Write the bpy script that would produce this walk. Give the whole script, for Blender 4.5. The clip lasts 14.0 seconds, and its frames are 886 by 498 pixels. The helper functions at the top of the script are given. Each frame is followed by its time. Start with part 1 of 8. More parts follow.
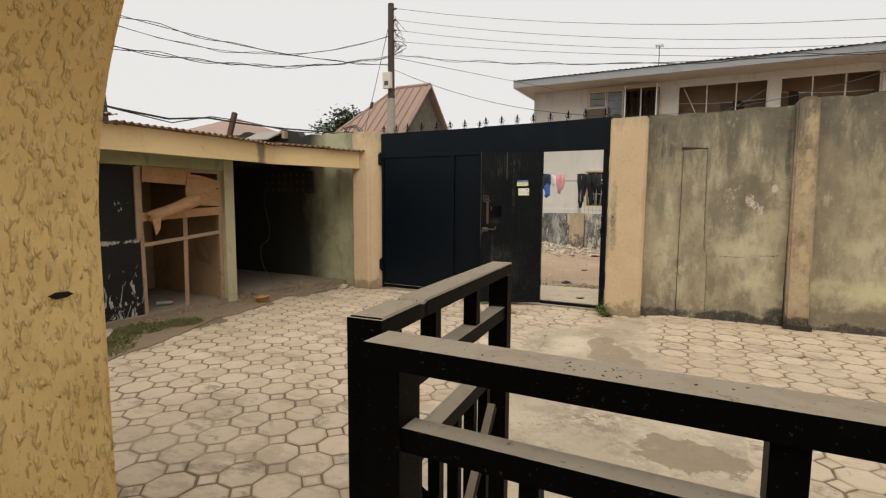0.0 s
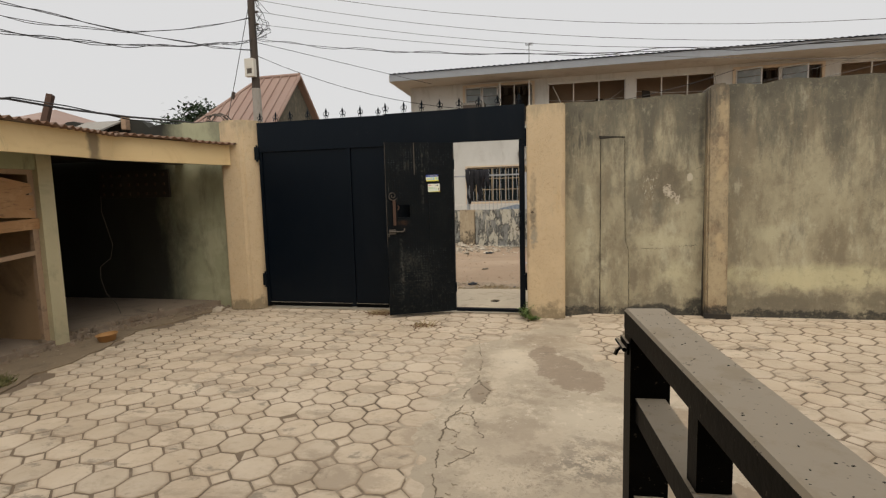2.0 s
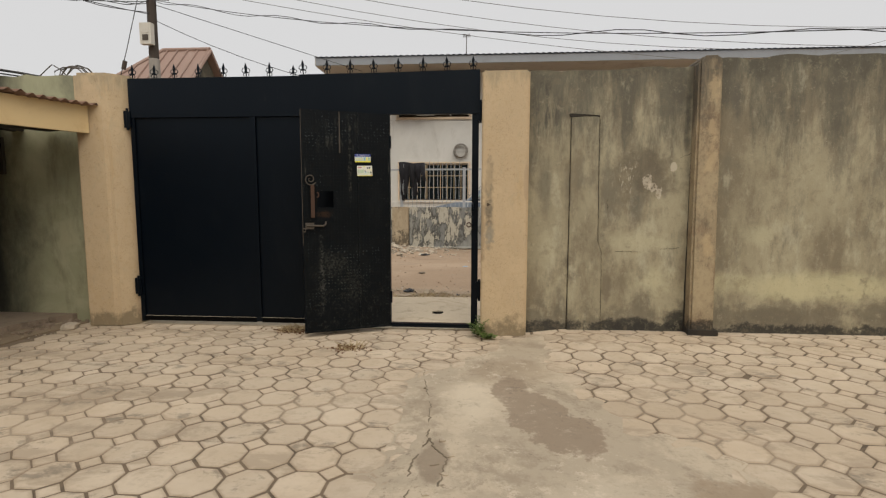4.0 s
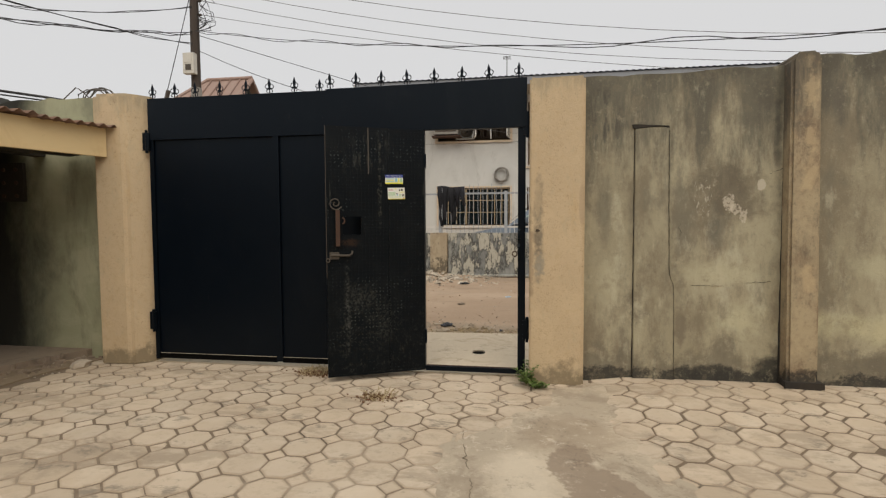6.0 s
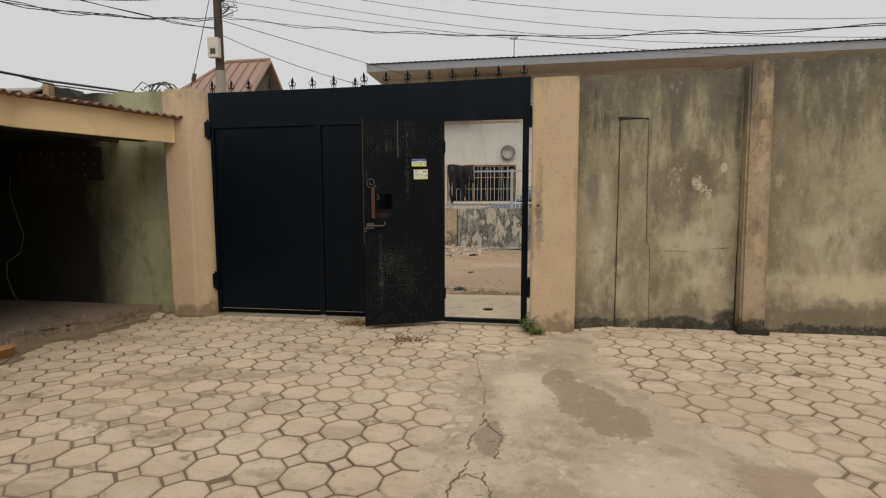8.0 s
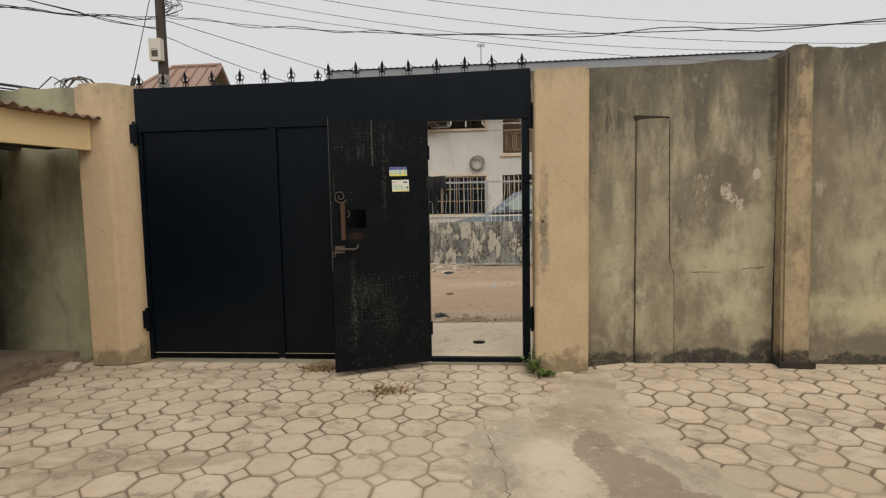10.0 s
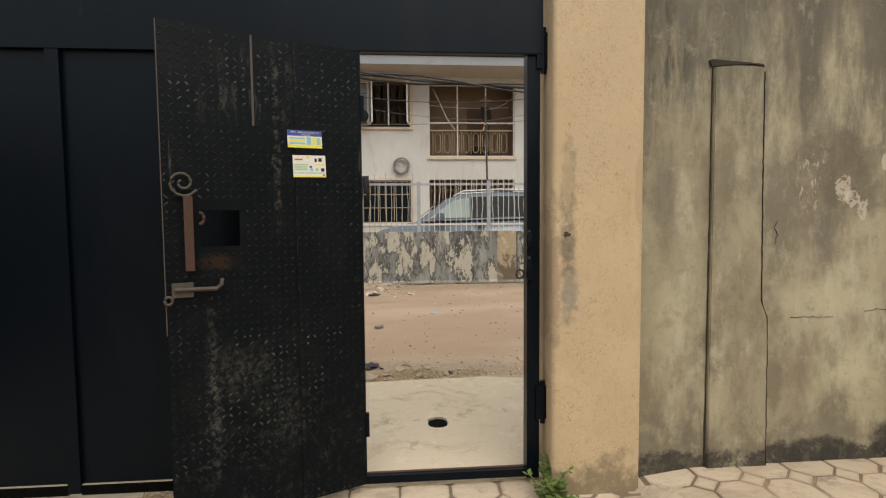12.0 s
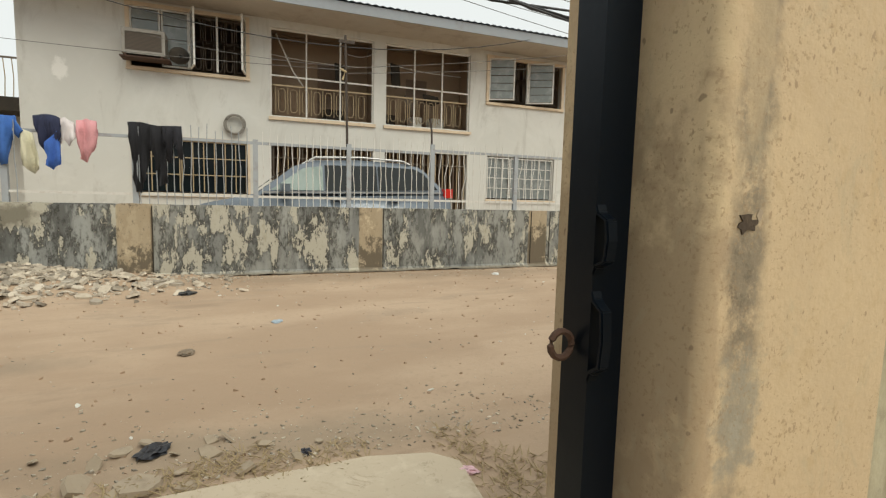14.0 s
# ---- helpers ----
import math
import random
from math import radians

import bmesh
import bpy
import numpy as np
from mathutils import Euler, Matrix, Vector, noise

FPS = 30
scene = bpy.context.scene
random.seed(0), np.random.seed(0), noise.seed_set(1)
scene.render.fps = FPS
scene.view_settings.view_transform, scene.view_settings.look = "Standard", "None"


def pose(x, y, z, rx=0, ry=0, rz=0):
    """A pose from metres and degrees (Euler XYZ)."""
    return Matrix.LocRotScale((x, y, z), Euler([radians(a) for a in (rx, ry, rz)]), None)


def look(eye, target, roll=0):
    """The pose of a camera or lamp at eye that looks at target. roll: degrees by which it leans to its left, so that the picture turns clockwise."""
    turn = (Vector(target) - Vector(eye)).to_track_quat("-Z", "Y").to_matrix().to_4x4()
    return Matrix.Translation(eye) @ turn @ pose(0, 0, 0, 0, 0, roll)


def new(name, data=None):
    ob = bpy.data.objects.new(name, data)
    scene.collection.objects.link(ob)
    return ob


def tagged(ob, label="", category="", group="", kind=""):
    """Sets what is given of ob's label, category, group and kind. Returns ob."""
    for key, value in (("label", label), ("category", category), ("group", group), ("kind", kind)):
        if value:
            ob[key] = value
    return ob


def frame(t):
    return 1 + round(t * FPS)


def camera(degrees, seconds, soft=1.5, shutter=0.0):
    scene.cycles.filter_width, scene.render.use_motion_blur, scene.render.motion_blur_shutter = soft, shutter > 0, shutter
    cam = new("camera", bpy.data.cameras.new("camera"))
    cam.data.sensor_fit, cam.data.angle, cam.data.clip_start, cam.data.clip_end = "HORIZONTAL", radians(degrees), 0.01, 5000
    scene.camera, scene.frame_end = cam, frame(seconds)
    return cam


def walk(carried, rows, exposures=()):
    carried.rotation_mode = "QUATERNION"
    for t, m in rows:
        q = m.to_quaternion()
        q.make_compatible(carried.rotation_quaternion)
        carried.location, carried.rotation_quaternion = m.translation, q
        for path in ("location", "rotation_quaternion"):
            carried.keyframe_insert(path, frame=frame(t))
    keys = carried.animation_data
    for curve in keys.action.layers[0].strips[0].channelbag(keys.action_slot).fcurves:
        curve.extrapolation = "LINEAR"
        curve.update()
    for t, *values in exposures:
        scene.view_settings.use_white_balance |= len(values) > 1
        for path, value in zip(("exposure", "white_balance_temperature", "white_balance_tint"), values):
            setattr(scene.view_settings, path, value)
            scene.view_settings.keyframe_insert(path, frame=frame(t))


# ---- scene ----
cam = camera(82.9, 14.0, 1.25)
METRES, EYE, TILT, LEAN, TURN = 8.2, 1.505, 0.0, 0.0, 27.0
ROWS = [
    (0, 0, 0, 0, 0.04, -5.67, -0.36),
    (0.5, -0.0081, 0.0252, -0.0002, -1.01, -5.49, 0.37),
    (1, -0.0242, 0.0496, -0.0028, -4.45, -5.5, 0.7),
    (1.5, -0.0355, 0.0836, -0.0018, -9.46, -5.53, 1.2),
    (2, -0.0442, 0.1184, -0.001, -14.72, -5.91, 1.45),
    (2.5, -0.0485, 0.1518, -0.0045, -18.14, -6.14, 1.25),
    (3, -0.0399, 0.1902, -0.0105, -19.8, -6.06, 0.87),
    (3.5, -0.0273, 0.23, -0.0155, -21.4217, -5.963, 0.4122),
    (4, -0.0101, 0.2696, -0.0188, -22.7438, -5.7915, -0.0999),
    (4.5, 0.0072, 0.3041, -0.0205, -23.4322, -5.4845, -0.5141),
    (5, 0.0196, 0.3289, -0.0209, -23.1523, -4.981, -0.6782),
    (5.5, 0.0225, 0.3391, -0.0202, -21.57, -4.22, -0.44),
    (6, 0.0175, 0.3411, -0.0185, -18.22, -2.92, 0.26),
    (6.5, 0.0074, 0.3273, -0.014, -17.67, -2.58, 0.1),
    (7, -0.0096, 0.2889, -0.0176, -17.66, -4.02, -0.07),
    (7.5, -0.0224, 0.259, -0.0193, -17.6026, -5.0607, -0.0594),
    (8, -0.0303, 0.241, -0.0186, -17.5937, -5.6258, 0.1891),
    (8.5, -0.0336, 0.239, -0.0167, -17.8515, -5.7674, 0.5413),
    (9, -0.0323, 0.2571, -0.0148, -18.5942, -5.5381, 0.863),
    (9.5, -0.0269, 0.2993, -0.014, -20.04, -4.99, 1.02),
    (10, -0.0194, 0.3549, -0.0142, -21.91, -4.3, 1.05),
    (10.5, -0.0098, 0.4129, -0.016, -24.5, -4.05, 1.17),
    (11, 0.0094, 0.4691, -0.0174, -27.18, -3.94, 1.16),
    (11.5, 0.0351, 0.5265, -0.0147, -29.2, -3.66, 0.83),
    (12, 0.0531, 0.5831, -0.0167, -31.51, -3.4, 0.49),
    (12.5, 0.0787, 0.6356, -0.0188, -34.02, -3.44, 0.07),
    (13, 0.1065, 0.69, -0.019, -38.64, -3.98, -0.26),
    (13.5, 0.1334, 0.7376, -0.0233, -44.33, -4.92, -0.78),
    (14, 0.1684, 0.7778, -0.0232, -48.68, -5.79, -1.44),
]
EXPOSURES = [(0, 0.12, 6780, 10), (1, 0.0, 6700, 10), (2, -0.06, 6640, 10), (3, -0.05, 6640, 10), (5.5, -0.22, 6600, 10), (6, -0.1, 6600, 10), (7, -0.19, 6600, 10), (9.5, -0.21, 6580, 10), (10.5, 0.0, 6600, 10), (11.0, 0.0, 6600, 10),
             (12.0, 0.15, 6550, 10), (13.0, 0.45, 6500, 8), (13.5, 0.46, 6550, 5), (14.0, 0.25, 6550, 3)]
walk(cam, [(t, pose(0, 0, EYE, TILT, LEAN, TURN) @ pose(METRES * x, METRES * y, METRES * z, 90 + pitch, roll, yaw)) for t, x, y, z, yaw, pitch, roll in ROWS], EXPOSURES)

# ---- world and light: a bright overcast sky ----
world = bpy.data.worlds.new("overcast_sky")
scene.world = world
world.use_nodes = True
wt = world.node_tree
sky = wt.nodes.new("ShaderNodeTexSky")
sky.sky_type = 'NISHITA'
sky.sun_disc = False
sky.sun_elevation, sky.sun_rotation = radians(50), radians(155)
sky.dust_density, sky.air_density = 4.0, 1.0
haze = wt.nodes.new("ShaderNodeMixRGB")
haze.inputs[0].default_value = 0.93
haze.inputs[2].default_value = (7.8, 7.82, 7.88, 1)
wt.links.new(sky.outputs[0], haze.inputs[1])
wt.links.new(haze.outputs[0], wt.nodes["Background"].inputs[0])
wt.nodes["Background"].inputs[1].default_value = 0.1

sun = new("sun", bpy.data.lights.new("sun", 'SUN'))
sun.data.energy, sun.data.angle, sun.data.color = 1.9, radians(60), (1.0, 0.93, 0.82)
sun.matrix_world = look((1.2, -5.6, 7.6), (0, 0, 0))


# ---- materials ----
def nodes_of(name):
    m = bpy.data.materials.new(name)
    m.use_nodes = True
    t = m.node_tree
    return m, t, t.nodes["Principled BSDF"]


class Shade:
    """Small helper to lay out one material: colours mixed by noise masks, with relief."""

    def __init__(self, name, base, rough=0.85, metal=0.0):
        self.m, self.t, self.b = nodes_of(name)
        self.col = self.rgb(base)
        self.b.inputs["Roughness"].default_value = rough
        self.b.inputs["Metallic"].default_value = metal
        self.geo = self.t.nodes.new("ShaderNodeNewGeometry")
        self.pos = self.geo.outputs["Position"]
        self.height = None

    def rgb(self, c):
        n = self.t.nodes.new("ShaderNodeRGB")
        n.outputs[0].default_value = (*c, 1)
        return n.outputs[0]

    def math(self, op, a, b=0.0, clamp=False):
        n = self.t.nodes.new("ShaderNodeMath")
        n.operation, n.use_clamp = op, clamp
        for i, v in enumerate((a, b)):
            if isinstance(v, (int, float)):
                n.inputs[i].default_value = v
            else:
                self.t.links.new(v, n.inputs[i])
        return n.outputs[0]

    def coords(self, sx=1, sy=1, sz=1, off=0.0):
        n = self.t.nodes.new("ShaderNodeMapping")
        n.inputs["Scale"].default_value = (sx, sy, sz)
        n.inputs["Location"].default_value = (off, off * 0.7, off * 1.3)
        self.t.links.new(self.pos, n.inputs["Vector"])
        return n.outputs[0]

    def noise(self, scale, stretch=(1, 1, 1), detail=9, rough=0.68, warp=0.0, off=0.0):
        n = self.t.nodes.new("ShaderNodeTexNoise")
        n.inputs["Scale"].default_value, n.inputs["Detail"].default_value = scale, detail
        n.inputs["Roughness"].default_value, n.inputs["Distortion"].default_value = rough, warp
        self.t.links.new(self.coords(*stretch, off), n.inputs["Vector"])
        return n.outputs["Fac"]

    def ramp(self, v, lo, hi):
        n = self.t.nodes.new("ShaderNodeMapRange")
        n.interpolation_type = 'SMOOTHSTEP'
        n.inputs["From Min"].default_value, n.inputs["From Max"].default_value = lo, hi
        self.t.links.new(v, n.inputs["Value"])
        return n.outputs["Result"]

    def axis(self, i):
        n = self.t.nodes.new("ShaderNodeSeparateXYZ")
        self.t.links.new(self.pos, n.inputs[0])
        return n.outputs[i]

    def mix(self, colour, mask, amount=1.0):
        n = self.t.nodes.new("ShaderNodeMixRGB")
        self.t.links.new(self.col, n.inputs[1])
        self.t.links.new(self.rgb(colour) if isinstance(colour, tuple) else colour, n.inputs[2])
        self.t.links.new(self.math('MULTIPLY', mask, amount), n.inputs[0])
        self.col = n.outputs[0]
        return self

    def blob(self, x, y, rx, ry, ragged=0.6, scale=3.0, plane="xy", soft=0.25):
        """A stain of its own ragged shape about a place."""
        i, j = {"xy": (0, 1), "xz": (0, 2), "yz": (1, 2)}[plane]
        a = self.math('DIVIDE', self.math('SUBTRACT', self.axis(i), x), rx)
        b = self.math('DIVIDE', self.math('SUBTRACT', self.axis(j), y), ry)
        d = self.math('SQRT', self.math('ADD', self.math('MULTIPLY', a, a), self.math('MULTIPLY', b, b)))
        d = self.math('ADD', d, self.math('MULTIPLY', self.math('SUBTRACT', self.noise(scale, detail=6, off=x), 0.5), ragged * 2))
        return self.ramp(d, 1.0, 1.0 - soft)

    def vary(self, amount=0.12, island=False):
        """Lighter and darker pieces."""
        if island:
            r = self.geo.outputs["Random Per Island"]
        else:
            r = self.t.nodes.new("ShaderNodeObjectInfo").outputs["Random"]
        n = self.t.nodes.new("ShaderNodeHueSaturation")
        self.t.links.new(self.math('ADD', self.math('MULTIPLY', r, 2 * amount), 1 - amount), n.inputs["Value"])
        self.t.links.new(self.col, n.inputs["Color"])
        self.col = n.outputs[0]
        return self

    def relief(self, v, strength, distance=0.01):
        n = self.t.nodes.new("ShaderNodeBump")
        n.inputs["Strength"].default_value, n.inputs["Distance"].default_value = strength, distance
        self.t.links.new(v, n.inputs["Height"])
        if self.height:
            self.t.links.new(self.height, n.inputs["Normal"])
        self.height = n.outputs[0]
        return self

    def gloss(self, mask, lo, hi):
        n = self.t.nodes.new("ShaderNodeMapRange")
        n.inputs["To Min"].default_value, n.inputs["To Max"].default_value = lo, hi
        self.t.links.new(mask, n.inputs["Value"])
        self.t.links.new(n.outputs[0], self.b.inputs["Roughness"])
        return self

    def done(self):
        self.t.links.new(self.col, self.b.inputs["Base Color"])
        if self.height:
            self.t.links.new(self.height, self.b.inputs["Normal"])
        return self.m


def plain(name, base, rough=0.7, metal=0.0, dirt=(0.12, 0.1, 0.08), amount=0.4, scale=6.0, bump=0.15, fine=90):
    s = Shade(name, base, rough, metal)
    s.mix(dirt, s.ramp(s.noise(scale, warp=0.6), 0.48, 0.75), amount)
    s.mix(tuple(min(1, c * 1.25) for c in base), s.ramp(s.noise(scale * 3.1, off=3), 0.5, 0.8), 0.4)
    s.relief(s.noise(fine, detail=3), bump, 0.004)
    return s.done()


def paver_shade(name, island):
    s = Shade(name, (0.555, 0.455, 0.338), 0.9)
    s.mix((0.63, 0.535, 0.415), s.ramp(s.noise(3.2, off=2, rough=0.55), 0.42, 0.66), 0.6)
    s.mix((0.47, 0.37, 0.26), s.ramp(s.noise(0.9, warp=0.2, off=5), 0.46, 0.62), 0.55)
    s.mix((0.36, 0.285, 0.205), s.ramp(s.noise(1.7, warp=0.2, off=61, stretch=(0.8, 1.5, 1), rough=0.72), 0.5, 0.62), 0.7)
    s.mix((0.2, 0.17, 0.13), s.ramp(s.noise(2.9, warp=0.25, off=9, stretch=(1, 1.6, 1), rough=0.74), 0.55, 0.64), 0.7)
    s.mix((0.42, 0.335, 0.24), s.ramp(s.noise(17, off=14, rough=0.7), 0.5, 0.68), 0.4)
    s.mix((0.2, 0.17, 0.13), s.ramp(s.noise(60, detail=2), 0.66, 0.8), 0.3)
    # dirt gathers along the joints of the lattice
    lx = s.math('ADD', s.math('SUBTRACT', s.axis(0), s.math('MULTIPLY', s.math('SUBTRACT', 6.4, s.axis(1)), 0.0072)), 1.94 + 0.2535 * 40.5)
    ly = s.math('ADD', s.axis(1), -6.4 + 0.2535 * 40.5)
    u, v = [s.math('ABSOLUTE', s.math('SUBTRACT', s.math('FRACT', s.math('DIVIDE', c, 0.2535)), 0.5)) for c in (lx, ly)]
    beyond = s.math('SUBTRACT', s.math('ADD', u, v), 0.7071)
    flat = s.math('MAXIMUM', s.math('SUBTRACT', 0.5, s.math('MAXIMUM', u, v)), s.math('MULTIPLY', beyond, 10.0))
    rim = s.math('MINIMUM', s.math('MULTIPLY', s.math('ABSOLUTE', beyond), 0.7071), flat)
    rim = s.math('ADD', rim, s.math('MULTIPLY', s.math('SUBTRACT', s.noise(6, off=47, rough=0.75), 0.5), 0.28))
    s.mix((0.36, 0.275, 0.19), s.ramp(rim, 0.1, 0.01), 0.55)
    s.vary(0.07, island)
    s.relief(s.noise(140, detail=3), 0.35, 0.003).relief(s.noise(14, off=1), 0.3, 0.006)
    return s.done()


M_paver = paver_shade("concrete_paver", False)
M_paver_rest = paver_shade("concrete_paver_rest", True)

s = Shade("joint_dirt", (0.19, 0.14, 0.095), 0.95)
s.mix((0.085, 0.066, 0.046), s.ramp(s.noise(2.6, warp=0.2), 0.5, 0.66), 0.7)
s.mix((0.42, 0.34, 0.25), s.ramp(s.noise(0.9, warp=0.3, off=19), 0.48, 0.66), 0.8)
s.mix((0.42, 0.35, 0.26), s.ramp(s.noise(5, warp=1.0, off=23), 0.6, 0.7), 0.6)
s.mix((0.2, 0.16, 0.11), s.ramp(s.noise(30), 0.55, 0.7), 0.5)
M_joint = s.relief(s.noise(120, detail=4), 0.6, 0.006).done()

s = Shade("cement_screed", (0.43, 0.36, 0.268), 0.85)
s.mix((0.57, 0.48, 0.36), s.ramp(s.noise(1.5, warp=0.2, off=4, rough=0.75), 0.47, 0.6), 0.75)
s.mix((0.31, 0.25, 0.18), s.ramp(s.noise(2.2, warp=0.2, off=8, rough=0.76), 0.5, 0.6), 0.65)
s.mix((0.64, 0.55, 0.42), s.blob(-1.12, 5.2, 0.22, 0.5, 0.7, 2.6, "xy", 0.7), 0.7)
s.mix((0.6, 0.52, 0.4), s.blob(-0.45, 4.05, 0.5, 0.4, 0.8, 2.2, "xy", 0.8), 0.6)
s.mix((0.36, 0.285, 0.2), s.blob(-0.85, 5.75, 0.4, 0.42, 0.7, 2.6, "xy", 0.5), 0.7)
wet = s.math('MAXIMUM', s.math('MAXIMUM', s.blob(-0.72, 5.0, 0.23, 0.34, 0.9, 4.6, "xy", 0.1), s.blob(-0.55, 4.72, 0.2, 0.22, 0.9, 5.0, "xy", 0.1)), s.blob(-0.86, 5.4, 0.14, 0.3, 1.0, 5.0, "xy", 0.2))
s.mix((0.27, 0.205, 0.145), wet, 0.8)
s.mix((0.16, 0.125, 0.09), s.math('MULTIPLY', s.ramp(s.noise(26, off=73, rough=0.78), 0.53, 0.62), s.ramp(s.noise(1.6, off=75), 0.46, 0.6)), 0.55)
s.mix((0.66, 0.57, 0.45), s.math('MULTIPLY', s.ramp(s.noise(9, off=79, rough=0.8), 0.55, 0.61), s.ramp(s.noise(1.3, off=76), 0.44, 0.58)), 0.6)
s.mix((0.33, 0.25, 0.17), s.blob(0.14, 4.12, 0.27, 0.25, 0.9, 4.2, "xy", 0.3), 0.75)
s.mix((0.24, 0.18, 0.12), s.blob(0.0, 3.2, 0.3, 0.24, 0.9, 4.6, "xy", 0.1), 0.8)
s.mix((0.2, 0.17, 0.13), s.math('MULTIPLY', s.blob(-0.58, 3.45, 0.42, 0.42, 0.6, 3.0, "xy", 0.9), s.ramp(s.noise(11, off=33, rough=0.8), 0.47, 0.54)), 0.85)
s.mix((0.38, 0.31, 0.23), s.blob(-0.95, 3.6, 0.4, 0.45, 0.7, 2.4, "xy", 0.8), 0.55)
s.mix((0.25, 0.195, 0.14), s.blob(-1.31, 4.38, 0.09, 0.24, 0.6, 6.0, "xy", 0.3), 0.75)
s.mix((0.25, 0.2, 0.145), s.ramp(s.noise(6, warp=0.2, off=38, rough=0.8), 0.56, 0.66), 0.55)
s.mix((0.64, 0.55, 0.42), s.ramp(s.noise(7, warp=0.2, off=18, rough=0.75), 0.58, 0.7), 0.35)
s.mix((0.2, 0.17, 0.13), s.ramp(s.noise(70, detail=2), 0.68, 0.8), 0.4)
M_screed = s.relief(s.noise(40, detail=5), 0.3, 0.005).relief(s.noise(5, off=2), 0.4, 0.01).done()

s = Shade("apron_concrete", (0.54, 0.455, 0.335), 0.85)
s.mix((0.4, 0.315, 0.215), s.ramp(s.noise(2.4, warp=1.4), 0.52, 0.66), 0.65)
s.mix((0.66, 0.58, 0.45), s.ramp(s.noise(7, off=4), 0.5, 0.7), 0.5)
s.mix((0.33, 0.255, 0.175), s.ramp(s.noise(3.2, warp=0.8, off=35, rough=0.78), 0.57, 0.64), 0.6)
s.mix((0.3, 0.24, 0.17), s.ramp(s.noise(45, detail=3, off=37), 0.6, 0.7), 0.35)
s.mix((0.27, 0.21, 0.145), s.math('MULTIPLY', s.blob(-1.7, 7.9, 0.6, 0.55, 0.8, 2.6, "xy", 0.9), s.ramp(s.noise(6, off=45, rough=0.76), 0.52, 0.62)), 0.7)
M_apron = s.relief(s.noise(60, detail=4), 0.3, 0.004).done()

s = Shade("sandy_ground", (0.36, 0.258, 0.174), 0.95)
s.mix((0.455, 0.34, 0.238), s.ramp(s.noise(0.5, warp=0.2, stretch=(0.7, 1.6, 1), rough=0.6), 0.4, 0.64), 0.8)
s.mix((0.25, 0.185, 0.13), s.ramp(s.noise(1.0, warp=0.2, off=6, stretch=(0.6, 1.8, 1), rough=0.7), 0.54, 0.72), 0.6)
s.mix((0.22, 0.175, 0.125), s.blob(-3.7, 10.7, 1.3, 0.3, 0.7, 2.0, "xy", 0.8), 0.55)
s.mix((0.24, 0.185, 0.13), s.blob(0.5, 13.75, 5.0, 0.5, 0.7, 1.6, "xy", 0.8), 0.5)
s.mix((0.25, 0.2, 0.14), s.blob(-1.6, 9.0, 1.6, 0.35, 0.7, 2.4, "xy", 0.8), 0.55)
s.mix((0.33, 0.25, 0.17), s.ramp(s.noise(25, detail=6), 0.52, 0.68), 0.5)
s.mix((0.3, 0.23, 0.165), s.ramp(s.noise(0.9, warp=0.5, off=26, stretch=(0.5, 2.4, 1), rough=0.7), 0.54, 0.66), 0.55)
s.mix((0.62, 0.52, 0.4), s.ramp(s.noise(75, detail=2, off=2), 0.7, 0.78), 0.6)
s.mix((0.14, 0.11, 0.08), s.ramp(s.noise(48, detail=2, off=7), 0.7, 0.78), 0.5)
M_sand = s.relief(s.noise(14, detail=8, rough=0.72), 0.35, 0.02).relief(s.noise(160, detail=2), 0.4, 0.004).done()


def mould_wall(name, base, pale, brown, black, low, high, streaks=1.0, plane="xz"):
    s = Shade(name, base, 0.92)
    z = s.axis(2)
    s.mix(pale, s.ramp(s.noise(1.6, warp=0.15, off=2, rough=0.75, stretch=(1, 1, 0.6)), 0.45, 0.6), 0.8)
    s.mix(brown, s.ramp(s.noise(2.0, warp=0.15, off=7, rough=0.75, stretch=(1, 1, 0.55)), 0.46, 0.58), 0.85)
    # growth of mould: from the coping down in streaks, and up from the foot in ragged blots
    run = s.noise(5.0, stretch=(1, 1, 0.16), detail=6, off=3)
    top = s.math('ADD', s.math('MULTIPLY', s.ramp(z, high - 1.5, high + 0.05), 0.33), run)
    s.mix(black, s.ramp(top, 0.62, 0.86), 0.85 * streaks)
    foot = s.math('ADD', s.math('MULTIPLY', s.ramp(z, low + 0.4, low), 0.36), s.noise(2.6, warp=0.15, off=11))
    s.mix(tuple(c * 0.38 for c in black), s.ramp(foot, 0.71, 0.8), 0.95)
    s.mix(black, s.ramp(s.noise(3.0, warp=0.15, off=15, rough=0.78, stretch=(1, 1, 0.6)), 0.5, 0.68), 0.6)
    s.mix(tuple(min(1, c * 1.25) for c in pale), s.ramp(s.noise(5, warp=0.15, off=21, stretch=(1, 1, 0.6)), 0.56, 0.74), 0.4)
    s.mix(brown, s.ramp(s.noise(16, warp=0.15, off=27), 0.48, 0.7), 0.35)
    s.mix(black, s.ramp(s.noise(30, detail=6, off=4), 0.52, 0.7), 0.32)
    s.mix(black, s.ramp(s.noise(3.0, stretch=(1, 1, 0.22), detail=8, rough=0.72, off=87), 0.52, 0.68), 0.45 * streaks)
    s.mix(tuple(min(1, c * 1.2) for c in pale), s.ramp(s.noise(45, detail=4, off=44), 0.56, 0.7), 0.22)
    s.relief(s.noise(55, detail=5), 0.4, 0.005).relief(s.noise(4, warp=0.15, off=5), 0.35, 0.012)
    return s


